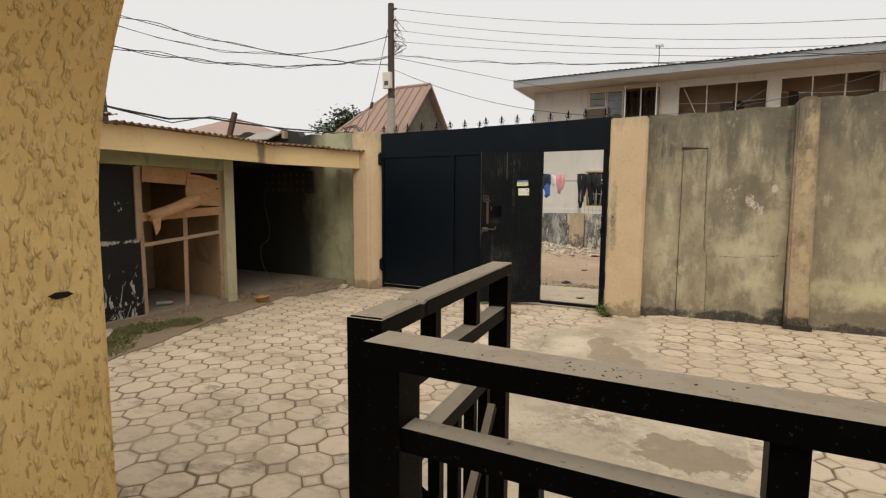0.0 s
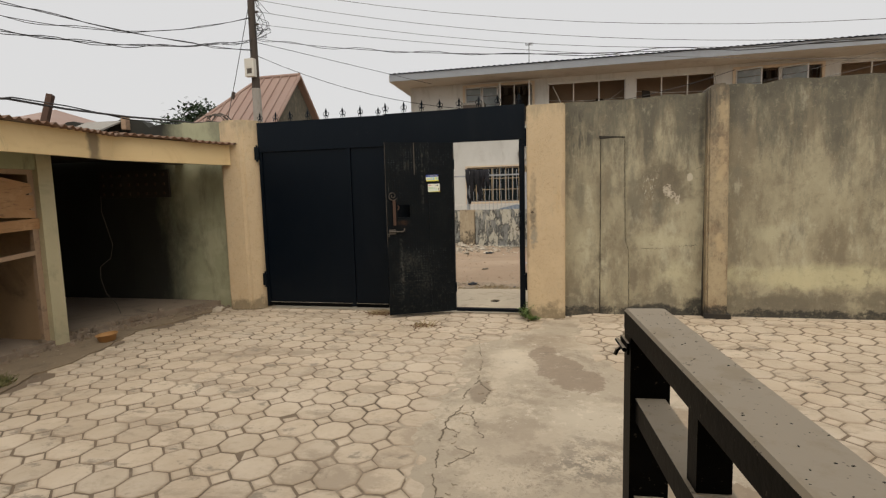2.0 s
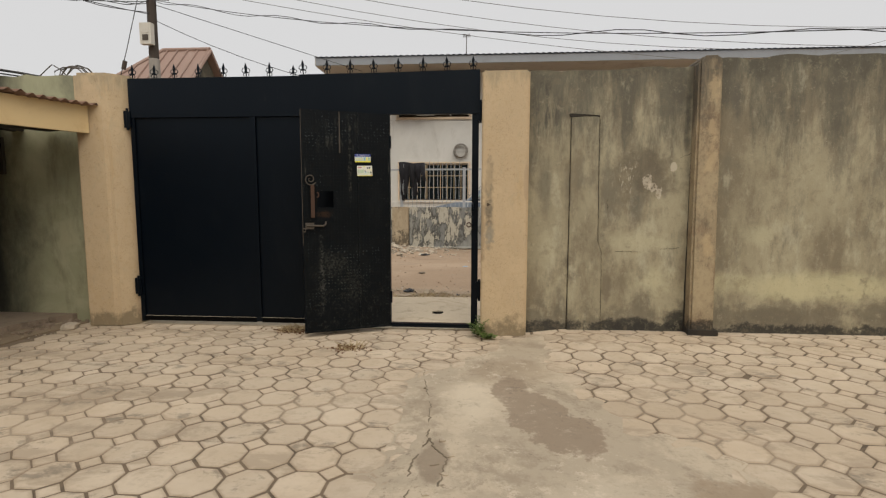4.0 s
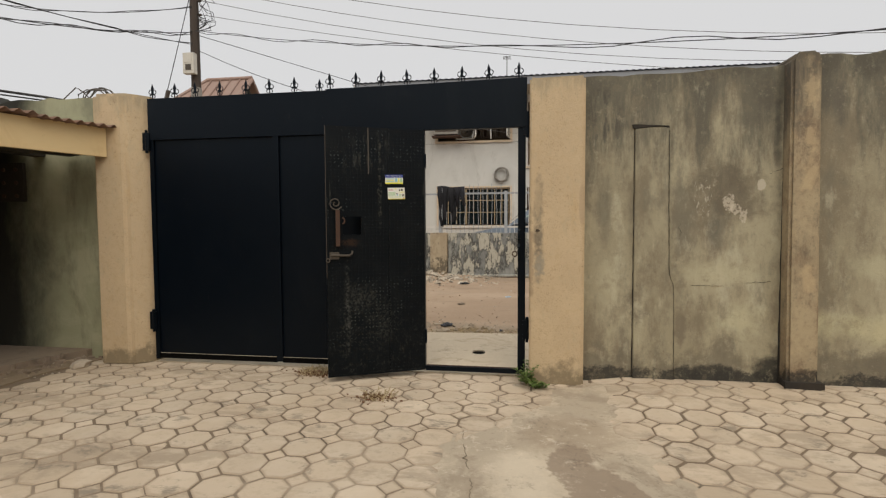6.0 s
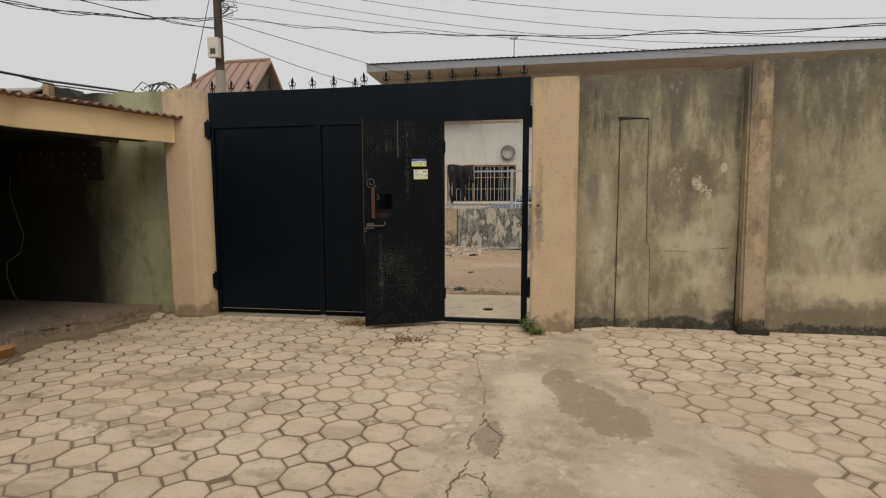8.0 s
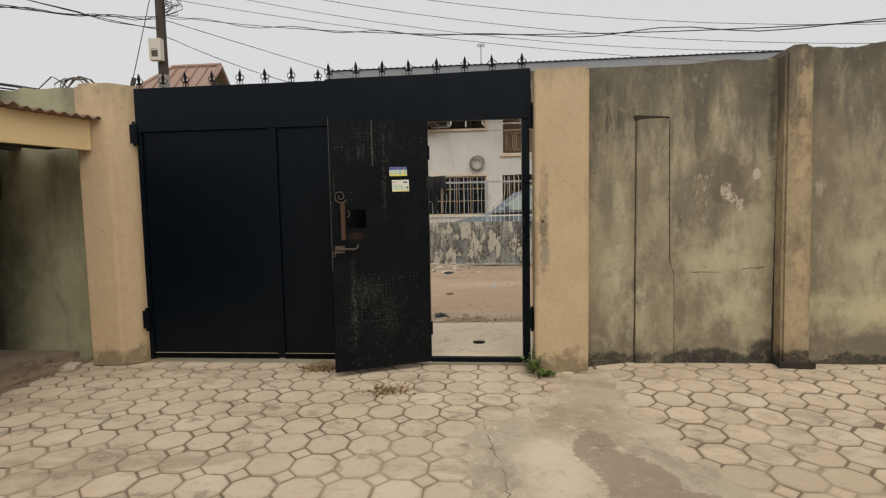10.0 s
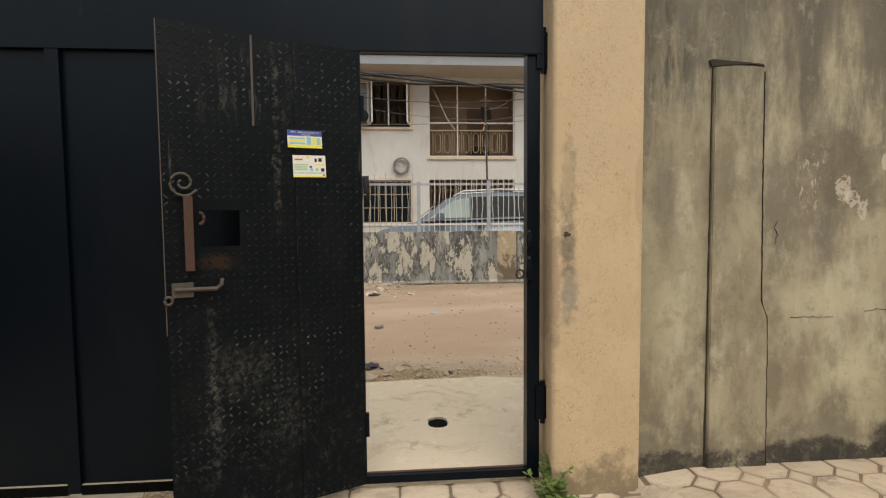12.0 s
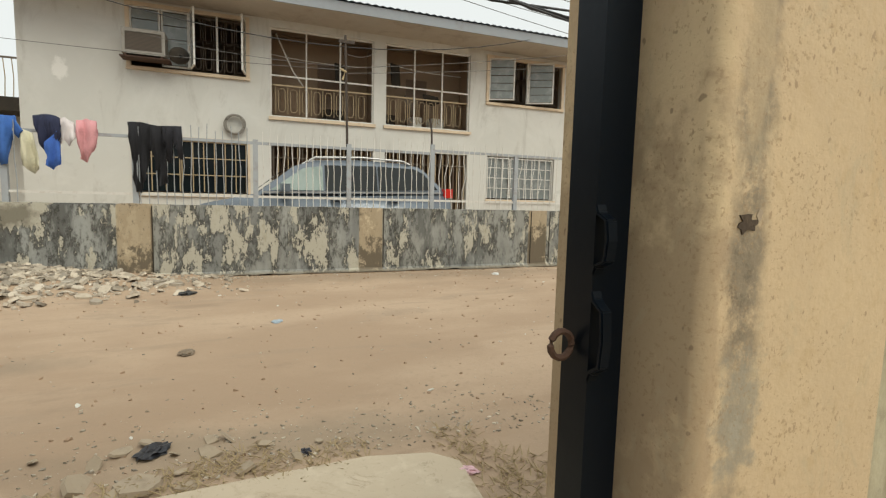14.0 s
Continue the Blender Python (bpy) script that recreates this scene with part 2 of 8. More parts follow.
w = Shade("mouldy_plaster", (0.315, 0.28, 0.19), 0.92)
wz = w.axis(2)
w.mix((0.41, 0.372, 0.258), w.ramp(w.noise(1.3, off=2, rough=0.6, stretch=(1.2, 1, 0.6)), 0.42, 0.62), 0.7)
w.mix((0.19, 0.158, 0.108), w.ramp(w.noise(1.7, off=7, rough=0.7, stretch=(1.2, 1, 0.5)), 0.45, 0.6), 0.8)
w.mix((0.17, 0.155, 0.115), w.ramp(w.noise(2.4, off=15, rough=0.72, stretch=(1.2, 1, 0.45)), 0.5, 0.64), 0.7)
runs = w.noise(4.6, stretch=(1, 1, 0.2), detail=8, rough=0.72, off=3)
w.mix((0.1, 0.093, 0.072), w.ramp(w.math('ADD', w.math('MULTIPLY', w.ramp(wz, 1.3, 2.65), 0.3), runs), 0.58, 0.8), 0.8)
w.mix((0.52, 0.49, 0.36), w.ramp(w.math('ADD', w.math('MULTIPLY', w.ramp(wz, 2.2, 1.0), 0.1), w.noise(5.0, stretch=(1, 1, 0.4), detail=8, rough=0.72, off=43)), 0.6, 0.74), 0.45)
w.mix((0.09, 0.083, 0.064), w.ramp(w.math('ADD', w.math('MULTIPLY', w.ramp(wz, 2.3, 2.66), 0.34), w.noise(4.5, stretch=(1, 1, 0.5), off=87, rough=0.7)), 0.64, 0.86), 0.8)
# pale bands low on the wall, and the yellow-green wash of the long bay
w.mix((0.5, 0.465, 0.32), w.blob(0.55, 0.92, 0.5, 0.13, 0.8, 3.2, "xz", 0.9), 0.6)
w.mix((0.5, 0.465, 0.31), w.blob(0.6, 0.52, 0.3, 0.2, 0.9, 4.0, "xz", 0.9), 0.65)
w.mix((0.5, 0.46, 0.32), w.blob(-0.42, 0.85, 0.13, 0.3, 0.8, 5.0, "xz", 0.9), 0.5)
w.mix((0.55, 0.51, 0.32), w.blob(2.2, 0.5, 1.25, 0.19, 0.7, 3.0, "xz", 0.7), 0.75)
w.mix((0.5, 0.47, 0.32), w.blob(1.55, 1.0, 0.25, 0.14, 0.9, 4.0, "xz", 0.9), 0.5)
w.mix((0.16, 0.14, 0.1), w.blob(1.75, 0.22, 0.4, 0.12, 0.8, 4.0, "xz", 0.4), 0.8)
w.mix((0.16, 0.14, 0.1), w.blob(2.9, 0.25, 0.5, 0.12, 0.8, 4.0, "xz", 0.4), 0.8)
w.mix((0.115, 0.095, 0.068), w.blob(0.52, 1.6, 0.36, 0.3, 0.9, 4.0, "xz", 0.6), 0.75)
w.mix((0.13, 0.125, 0.1), w.blob(0.42, 1.3, 0.1, 0.25, 0.7, 5.0, "xz", 0.8), 0.6)
w.mix((0.14, 0.128, 0.095), w.blob(-0.45, 1.45, 0.09, 0.36, 0.7, 5.0, "xz", 0.8), 0.6)
w.mix((0.07, 0.066, 0.054), w.math('MULTIPLY', w.blob(-0.46, 2.25, 0.22, 0.42, 0.5, 3.0, "xz", 0.8), w.ramp(w.noise(12, stretch=(1, 1, 0.2), off=51, rough=0.7), 0.42, 0.58)), 0.9)
w.mix((0.1, 0.09, 0.07), w.blob(0.78, 2.32, 0.14, 0.3, 0.6, 4.0, "xz", 0.8), 0.7)
w.mix((0.06, 0.056, 0.046), w.blob(0.87, 2.1, 0.05, 0.5, 0.8, 5.0, "xz", 0.8), 0.8)
w.mix((0.11, 0.1, 0.08), w.blob(1.3, 2.3, 0.1, 0.35, 0.8, 5.0, "xz", 0.8), 0.7)
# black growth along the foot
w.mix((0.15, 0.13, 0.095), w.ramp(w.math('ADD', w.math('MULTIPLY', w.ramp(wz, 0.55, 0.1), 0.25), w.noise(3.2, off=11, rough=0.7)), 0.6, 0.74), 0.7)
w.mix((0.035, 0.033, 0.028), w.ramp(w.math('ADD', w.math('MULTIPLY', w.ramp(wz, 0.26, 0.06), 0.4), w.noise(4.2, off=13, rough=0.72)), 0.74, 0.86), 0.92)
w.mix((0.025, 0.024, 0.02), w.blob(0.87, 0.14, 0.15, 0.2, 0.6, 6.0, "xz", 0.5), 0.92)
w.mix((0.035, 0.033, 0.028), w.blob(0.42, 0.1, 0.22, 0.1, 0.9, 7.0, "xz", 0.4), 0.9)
w.mix((0.17, 0.14, 0.1), w.blob(0.17, 0.5, 0.07, 0.2, 1.0, 8.0, "xz", 0.5), 0.7)
w.mix((0.2, 0.168, 0.116), w.ramp(w.noise(7, off=27, rough=0.76), 0.5, 0.66), 0.45)
w.mix((0.45, 0.41, 0.29), w.ramp(w.noise(10, off=29, rough=0.76), 0.54, 0.7), 0.35)
w.mix((0.1, 0.093, 0.072), w.ramp(w.noise(34, detail=5, off=4), 0.56, 0.72), 0.25)
w.mix((0.56, 0.52, 0.4), w.ramp(w.noise(48, detail=4, off=44), 0.6, 0.72), 0.18)
w.mix((0.5, 0.46, 0.36), w.math('MULTIPLY', w.blob(2.3, 1.75, 0.55, 0.4, 0.6, 3.0, "xz", 0.6), w.ramp(w.noise(22, off=69, stretch=(1.4, 1, 0.6)), 0.66, 0.69)), 0.6)
w.relief(w.noise(55, detail=5), 0.35, 0.005).relief(w.noise(4, off=5), 0.3, 0.012)
peel = w.ramp(w.noise(34, warp=0.6, off=63), 0.44, 0.48)
for px, pz, prx, prz in ((0.52, 1.52, 0.045, 0.07), (0.57, 1.46, 0.045, 0.045), (0.635, 1.4, 0.035, 0.055)):
    w.mix((0.56, 0.5, 0.4), w.math('MULTIPLY', w.blob(px, pz, prx, prz, 1.0, 22.0, "xz", 0.1), peel), 0.65)
w.mix((0.52, 0.47, 0.37), w.blob(0.76, 1.65, 0.035, 0.05, 0.5, 20.0, "xz", 0.2), 0.8)
w.mix((0.46, 0.42, 0.33), w.math('MULTIPLY', w.blob(0.33, 1.55, 0.1, 0.2, 0.6, 9.0, "xz", 0.3), w.ramp(w.noise(30, warp=0.3, off=66, stretch=(1.6, 1, 0.7)), 0.55, 0.59)), 0.75)
M_mould = w.done()
w = mould_wall("mouldy_peach_plaster", (0.33, 0.265, 0.17), (0.42, 0.34, 0.215), (0.23, 0.165, 0.105), (0.085, 0.075, 0.06), 0.0, 2.7)
for pz, ph in ((1.72, 0.16), (2.35, 0.12), (0.9, 0.12), (2.0, 0.07)):
    w.mix((0.5, 0.385, 0.23), w.blob(1.05, pz, 0.08, ph * 1.3, 1.6, 9.0, "xz", 0.7), 0.6)
M_mouldpeach = w.done()

w = Shade("street_wall_plaster", (0.27, 0.27, 0.245), 0.92)
wx, wz = w.axis(0), w.axis(2)
w.mix((0.17, 0.175, 0.17), w.ramp(w.noise(1.1, off=2, rough=0.66, stretch=(1.2, 1, 0.5)), 0.42, 0.6), 0.8)
w.mix((0.36, 0.37, 0.35), w.ramp(w.noise(3.5, off=9, rough=0.6, stretch=(1, 1, 0.16)), 0.5, 0.66), 0.55)
w.mix((0.08, 0.08, 0.074), w.ramp(w.noise(2.6, off=31, rough=0.7, stretch=(1.2, 1, 0.35)), 0.5, 0.6), 0.7)
# old paint hangs on in flaking sheets, black where it has come away
stretchy = w.noise(3.4, off=17, detail=10, rough=0.74, stretch=(1.5, 1, 0.55))
held = w.math('ADD', stretchy, w.math('MULTIPLY', w.math('ADD', w.blob(-1.35, 0.75, 1.55, 0.7, 0.4, 1.2, "xz", 0.9), w.blob(-4.6, 1.0, 1.2, 0.25, 0.5, 1.5, "xz", 0.9)), 0.07))
w.mix((0.035, 0.033, 0.028), w.math('MULTIPLY', w.ramp(held, 0.44, 0.54), w.ramp(w.noise(5.5, off=111, rough=0.76, stretch=(1.3, 1, 0.6)), 0.4, 0.52)), 0.9)
w.mix((0.47, 0.44, 0.36), w.ramp(held, 0.545, 0.56), 0.9)
w.mix((0.3, 0.27, 0.2), w.math('MULTIPLY', w.ramp(held, 0.545, 0.56), w.ramp(w.noise(9, off=77, rough=0.7, stretch=(1, 1, 0.4)), 0.54, 0.66)), 0.6)
w.mix((0.1, 0.088, 0.06), w.blob(-4.4, 0.95, 0.45, 0.2, 0.9, 5.0, "xz", 0.6), 0.7)
for px, half_, cz, low_ in ((-3.03, 0.21, 0.8, 0.42), (0.24, 0.19, 0.9, 0.55), (3.35, 0.19, 0.6, 0.8)):
    strip_ = w.ramp(w.math('ABSOLUTE', w.math('SUBTRACT', wx, px)), half_ + 0.012, half_ - 0.012)
    w.mix((0.4, 0.315, 0.205), strip_, 0.85)
    w.mix((0.1, 0.08, 0.055), w.math('MULTIPLY', strip_, w.ramp(w.math('ADD', w.math('MULTIPLY', w.ramp(wz, low_ + 0.25, low_ - 0.35), 0.22), w.noise(6, off=px, rough=0.78, stretch=(1.2, 1, 0.7))), 0.54, 0.62)), 0.85)
    w.mix((0.55, 0.45, 0.31), w.math('MULTIPLY', strip_, w.ramp(w.noise(4.5, off=px + 5, rough=0.7), 0.56, 0.62)), 0.7)
w.mix((0.42, 0.38, 0.3), w.ramp(wz, 0.17, 0.12), 0.6)
w.mix((0.12, 0.11, 0.09), w.ramp(w.noise(26, off=4, detail=6, rough=0.72), 0.56, 0.68), 0.4)
w.relief(held, 0.5, 0.02).relief(w.noise(55, detail=5), 0.35, 0.005)
M_streetwall = w.done()

s = Shade("peach_render", (0.52, 0.4, 0.255), 0.88)
s.mix((0.58, 0.45, 0.285), s.ramp(s.noise(1.8, warp=0.6), 0.45, 0.65), 0.7)
s.mix((0.44, 0.32, 0.18), s.ramp(s.noise(22, off=33), 0.5, 0.68), 0.45)
s.mix((0.5, 0.36, 0.2), s.ramp(s.noise(3, stretch=(1, 1, 0.3), warp=0.8, off=5), 0.52, 0.72), 0.6)
s.mix((0.22, 0.19, 0.14), s.ramp(s.noise(2.6, stretch=(1, 1, 0.45), warp=1.2, off=12), 0.63, 0.76), 0.55)
s.mix((0.2, 0.16, 0.1), s.ramp(s.math('ADD', s.math('MULTIPLY', s.ramp(s.axis(2), 0.3, 0.0), 0.34), s.noise(6, off=8, rough=0.75)), 0.6, 0.8), 0.85)
s.mix((0.3, 0.26, 0.18), s.ramp(s.math('ADD', s.math('MULTIPLY', s.ramp(s.axis(2), 2.2, 2.6), 0.3), s.noise(9, stretch=(1, 1, 0.2), off=9)), 0.62, 0.85), 0.6)
patchy = s.ramp(s.noise(26, off=53, rough=0.75), 0.3, 0.54)
s.mix((0.62, 0.5, 0.31), s.blob(-1.07, 1.25, 0.035, 0.5, 0.9, 9.0, "xz", 0.7), 0.6)
s.mix((0.2, 0.168, 0.12), s.math('MULTIPLY', patchy, s.blob(-0.995, 1.3, 0.055, 0.6, 0.9, 9.0, "xz", 0.8)), 0.9)
s.mix((0.13, 0.105, 0.075), s.math('MULTIPLY', s.ramp(s.noise(19, off=57, rough=0.75), 0.48, 0.6), s.blob(-1.005, 1.2, 0.035, 0.12, 0.9, 14.0, "xz", 0.6)), 0.8)
s.mix((0.29, 0.26, 0.2), s.math('MULTIPLY', patchy, s.blob(-0.99, 1.0, 0.06, 0.14, 1.5, 16.0, "xz", 0.5)), 0.85)
s.mix((0.36, 0.33, 0.26), s.blob(-0.99, 0.98, 0.015, 0.04, 1.8, 30.0, "xz", 0.5), 0.5)
s.mix((0.3, 0.22, 0.14), s.blob(-1.06, 1.05, 0.03, 0.5, 1.2, 12.0, "xz", 0.6), 0.6)
s.mix((0.45, 0.34, 0.22), s.blob(-0.64, 1.5, 0.035, 0.2, 0.4, 6.0, "xz", 0.3), 0.8)
s.mix((0.45, 0.35, 0.22), s.blob(-1.0, 1.55, 0.03, 0.16, 0.4, 6.0, "xz", 0.3), 0.7)
s.mix((0.16, 0.11, 0.07), s.ramp(s.noise(38, detail=1, off=2), 0.75, 0.79), 0.6)
s.mix((0.3, 0.21, 0.12), s.math('MULTIPLY', s.ramp(s.noise(7, off=91), 0.42, 0.6), s.ramp(s.noise(120, detail=3, off=92), 0.57, 0.63)), 0.65)
s.mix((0.26, 0.18, 0.11), s.ramp(s.noise(60, detail=3, off=97, stretch=(1, 1, 0.6)), 0.66, 0.7), 0.6)
s.mix((0.43, 0.36, 0.24), s.ramp(s.noise(13, warp=0.8, off=94, rough=0.75, stretch=(1, 1, 0.5)), 0.54, 0.66), 0.45)
M_peach = s.relief(s.noise(70, detail=5), 0.4, 0.004).relief(s.noise(6, off=5), 0.35, 0.012).done()

s = Shade("rough_yellow_render", (0.82, 0.59, 0.25), 0.75)
s.mix((0.72, 0.5, 0.2), s.ramp(s.noise(2.2, off=2), 0.44, 0.64), 0.6)
s.mix((0.84, 0.64, 0.31), s.ramp(s.noise(14, stretch=(1, 1, 0.5), off=8), 0.5, 0.7), 0.5)
s.mix((0.5, 0.34, 0.14), s.ramp(s.noise(3, off=4), 0.54, 0.72), 0.45)
s.mix((0.42, 0.28, 0.11), s.ramp(s.noise(60, stretch=(1, 1, 0.5), off=12, detail=3), 0.58, 0.72), 0.35)
splat = s.ramp(s.noise(62, stretch=(1, 1, 0.42), detail=2, rough=0.5), 0.5, 0.74)
M_roughyellow = s.relief(splat, 0.8, 0.012).relief(s.noise(190, detail=3), 0.25, 0.002).done()

s = Shade("yellow_fascia_paint", (0.74, 0.56, 0.3), 0.75)
s.mix((0.62, 0.44, 0.215), s.ramp(s.noise(2.2, warp=0.8, off=3), 0.5, 0.72), 0.6)
s.mix((0.16, 0.115, 0.07), s.blob(5.2, 2.15, 0.12, 0.3, 0.7, 7.0, "yz", 0.6), 0.8)
s.mix((0.22, 0.16, 0.09), s.ramp(s.noise(7, stretch=(1, 1, 0.35), warp=1, off=14), 0.62, 0.76), 0.5)
M_fascia = s.relief(s.noise(50, detail=4), 0.2, 0.004).done()

s = Shade("pale_green_plaster", (0.36, 0.355, 0.22), 0.9)
s.mix((0.42, 0.44, 0.28), s.ramp(s.noise(1.7, warp=0.8), 0.45, 0.65), 0.7)
s.mix((0.13, 0.13, 0.09), s.ramp(s.noise(2.4, stretch=(1, 1, 0.4), warp=1.1, off=6), 0.52, 0.72), 0.7)
M_green = s.relief(s.noise(40, detail=5), 0.3, 0.005).done()

# Near-black for cracks and dark trim; in the bay it paints the shade.
s = Shade("dark_trim_and_bay_shade", (0.035, 0.029, 0.022), 0.95)
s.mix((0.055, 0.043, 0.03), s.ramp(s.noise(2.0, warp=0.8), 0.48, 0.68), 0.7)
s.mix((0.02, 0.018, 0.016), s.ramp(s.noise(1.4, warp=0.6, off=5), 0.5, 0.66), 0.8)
M_darkshade = s.relief(s.noise(40, detail=5), 0.3, 0.005).done()
M_brownroom = plain("smoke_browned_plaster", (0.36, 0.245, 0.14), 0.95, 0, (0.11, 0.075, 0.05), 0.7, 2.0, 0.2)
# Near-black that paints the shade inside holes, slots and crevices.
M_void = plain("cavity_shade_black", (0.008, 0.007, 0.006), 0.95, 0, (0.004, 0.004, 0.003))
s = Shade("green_plaster_bay_shade", (0.37, 0.37, 0.24), 0.9)
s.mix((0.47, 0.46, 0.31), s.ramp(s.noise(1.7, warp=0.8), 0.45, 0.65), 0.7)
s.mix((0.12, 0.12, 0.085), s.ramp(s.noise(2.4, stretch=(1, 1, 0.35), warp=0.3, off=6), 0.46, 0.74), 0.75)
# Blackening towards -x paints the light's falloff into the bay.
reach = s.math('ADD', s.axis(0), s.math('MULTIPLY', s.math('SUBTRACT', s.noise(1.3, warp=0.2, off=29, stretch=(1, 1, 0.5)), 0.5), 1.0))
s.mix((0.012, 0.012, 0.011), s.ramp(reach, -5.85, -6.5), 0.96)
M_shadegreen = s.relief(s.noise(40, detail=5), 0.3, 0.005).done()

s = Shade("black_gate_paint", (0.0016, 0.0036, 0.007), 0.45)
s.b.inputs["Specular Tint"].default_value = (0.84, 0.93, 1.0, 1)
s.b.inputs["Specular IOR Level"].default_value = 0.17
s.mix((0.006, 0.008, 0.011), s.ramp(s.noise(2.4, stretch=(1, 1, 0.4), warp=0.6), 0.5, 0.7), 0.6)
s.mix((0.05, 0.05, 0.045), s.ramp(s.noise(16, stretch=(1, 1, 0.12), detail=6, off=6), 0.66, 0.8), 0.35)
s.mix((0.16, 0.15, 0.13), s.ramp(s.noise(55, detail=2, off=3), 0.76, 0.8), 0.5)
s.gloss(s.noise(5, off=2), 0.22, 0.5)
M_gate = s.relief(s.noise(9, detail=3), 0.12, 0.006).done()

s = Shade("tread_plate", (0.003, 0.0048, 0.0065), 0.5)
s.b.inputs["Specular IOR Level"].default_value = 0.12
s.mix((0.009, 0.011, 0.012), s.ramp(s.noise(3.0, warp=0.8), 0.48, 0.68), 0.6)
s.mix((0.12, 0.12, 0.1), s.ramp(s.noise(13, stretch=(1, 1, 0.09), detail=6, off=6), 0.66, 0.76), 0.5)
s.mix((0.1, 0.095, 0.075), s.math('MULTIPLY', s.ramp(s.noise(24, off=83, rough=0.75), 0.44, 0.58), s.blob(-2.34, 1.7, 0.02, 0.4, 1.2, 11.0, "xz", 0.7)), 0.6)
s.mix((0.07, 0.07, 0.06), s.math('MULTIPLY', s.ramp(s.noise(20, off=85, stretch=(1.6, 1, 0.3), rough=0.75), 0.5, 0.62), s.blob(-2.4, 1.95, 0.3, 0.22, 0.9, 5.0, "xz", 0.9)), 0.6)
scuff = s.ramp(s.noise(40, off=81, rough=0.75), 0.44, 0.6)
s.mix((0.05, 0.027, 0.016), s.blob(-2.57, 1.2, 0.11, 0.05, 1.0, 16.0, "xz", 0.9), 0.5)
s.mix((0.06, 0.06, 0.052), s.math('MULTIPLY', scuff, s.blob(-2.5, 0.72, 0.2, 0.16, 1.2, 7.0, "xz", 0.9)), 0.6)
s.mix((0.06, 0.06, 0.052), s.math('MULTIPLY', scuff, s.blob(-2.33, 0.5, 0.1, 0.3, 1.2, 7.0, "xz", 0.9)), 0.5)
s.mix((0.09, 0.09, 0.08), s.math('MULTIPLY', scuff, s.blob(-2.6, 0.6, 0.03, 0.45, 1.0, 9.0, "xz", 0.9)), 0.7)
s.mix((0.07, 0.07, 0.06), s.ramp(s.math('ADD', s.math('MULTIPLY', s.ramp(s.axis(2), 1.0, 0.4), 0.08), s.noise(26, detail=8, rough=0.75, off=9)), 0.6, 0.76), 0.4)
M_tread = s.relief(s.noise(60, detail=3), 0.15, 0.003).gloss(s.noise(6, off=2), 0.25, 0.55).done()

s = Shade("worn_and_glint_tread_bars", (0.003, 0.0048, 0.0065), 0.4)
s.b.inputs["Specular IOR Level"].default_value = 0.13
# Pale patches paint worn steel together with its glints.
worn = s.math('MULTIPLY', s.ramp(s.noise(3.0, warp=0.2, off=13), 0.5, 0.64), s.ramp(s.noise(48, detail=3, off=17), 0.47, 0.6))
s.mix((0.085, 0.095, 0.095), worn, 0.85)
s.mix((0.085, 0.09, 0.078), s.math('MULTIPLY', s.blob(-2.45, 0.55, 0.28, 0.35, 1.0, 5.0, "xz", 0.9), s.ramp(s.noise(40, detail=4, off=19), 0.42, 0.6)), 0.75)
M_treadbar = s.gloss(worn, 0.42, 0.3).done()
s = Shade("railing_paint", (0.0025, 0.0025, 0.0025), 0.6)
s.b.inputs["Specular IOR Level"].default_value = 0.05
s.mix((0.006, 0.006, 0.005), s.ramp(s.noise(8, warp=0.6), 0.5, 0.7), 0.5)
up = s.t.nodes.new("ShaderNodeSeparateXYZ")
s.t.links.new(s.geo.outputs["Normal"], up.inputs[0])
dust = s.math('MULTIPLY', s.ramp(up.outputs[2], 0.3, 0.9), s.ramp(s.noise(22, detail=5, off=3), 0.2, 0.4))
s.mix((0.38, 0.33, 0.26), dust, 0.92)
s.mix((0.3, 0.25, 0.18), s.math('MULTIPLY', dust, s.ramp(s.noise(18, off=31), 0.48, 0.62)), 0.6)
s.mix((0.06, 0.05, 0.04), s.ramp(s.noise(110, detail=2, off=6), 0.66, 0.72), 0.6)
M_rail = s.gloss(dust, 0.5, 0.95).relief(s.noise(60, detail=3), 0.2, 0.003).done()

M_rust = plain("rusty_steel", (0.075, 0.04, 0.026), 0.85, 0.2, (0.05, 0.035, 0.03), 0.7, 14, 0.4)
M_greysteel = plain("weathered_grey_steel", (0.085, 0.072, 0.058), 0.7, 0.3, (0.05, 0.035, 0.028), 0.7, 20, 0.3)
s = Shade("rusted_zinc_roof", (0.2, 0.115, 0.075), 0.8, 0.1)
s.mix((0.32, 0.26, 0.21), s.ramp(s.noise(2.4, warp=0.7), 0.48, 0.66), 0.7)
s.mix((0.07, 0.045, 0.035), s.ramp(s.noise(6, warp=1, off=6), 0.55, 0.7), 0.7)
M_zinc = s.relief(s.noise(50), 0.2, 0.003).done()
M_redroof = plain("red_oxide_roof_sheet", (0.31, 0.21, 0.17), 0.65, 0.0, (0.36, 0.28, 0.24), 0.6, 1.5, 0.1)
M_greyroof = plain("grey_roof_sheet", (0.07, 0.085, 0.11), 0.6, 0.1, (0.1, 0.1, 0.1), 0.5, 2, 0.1)

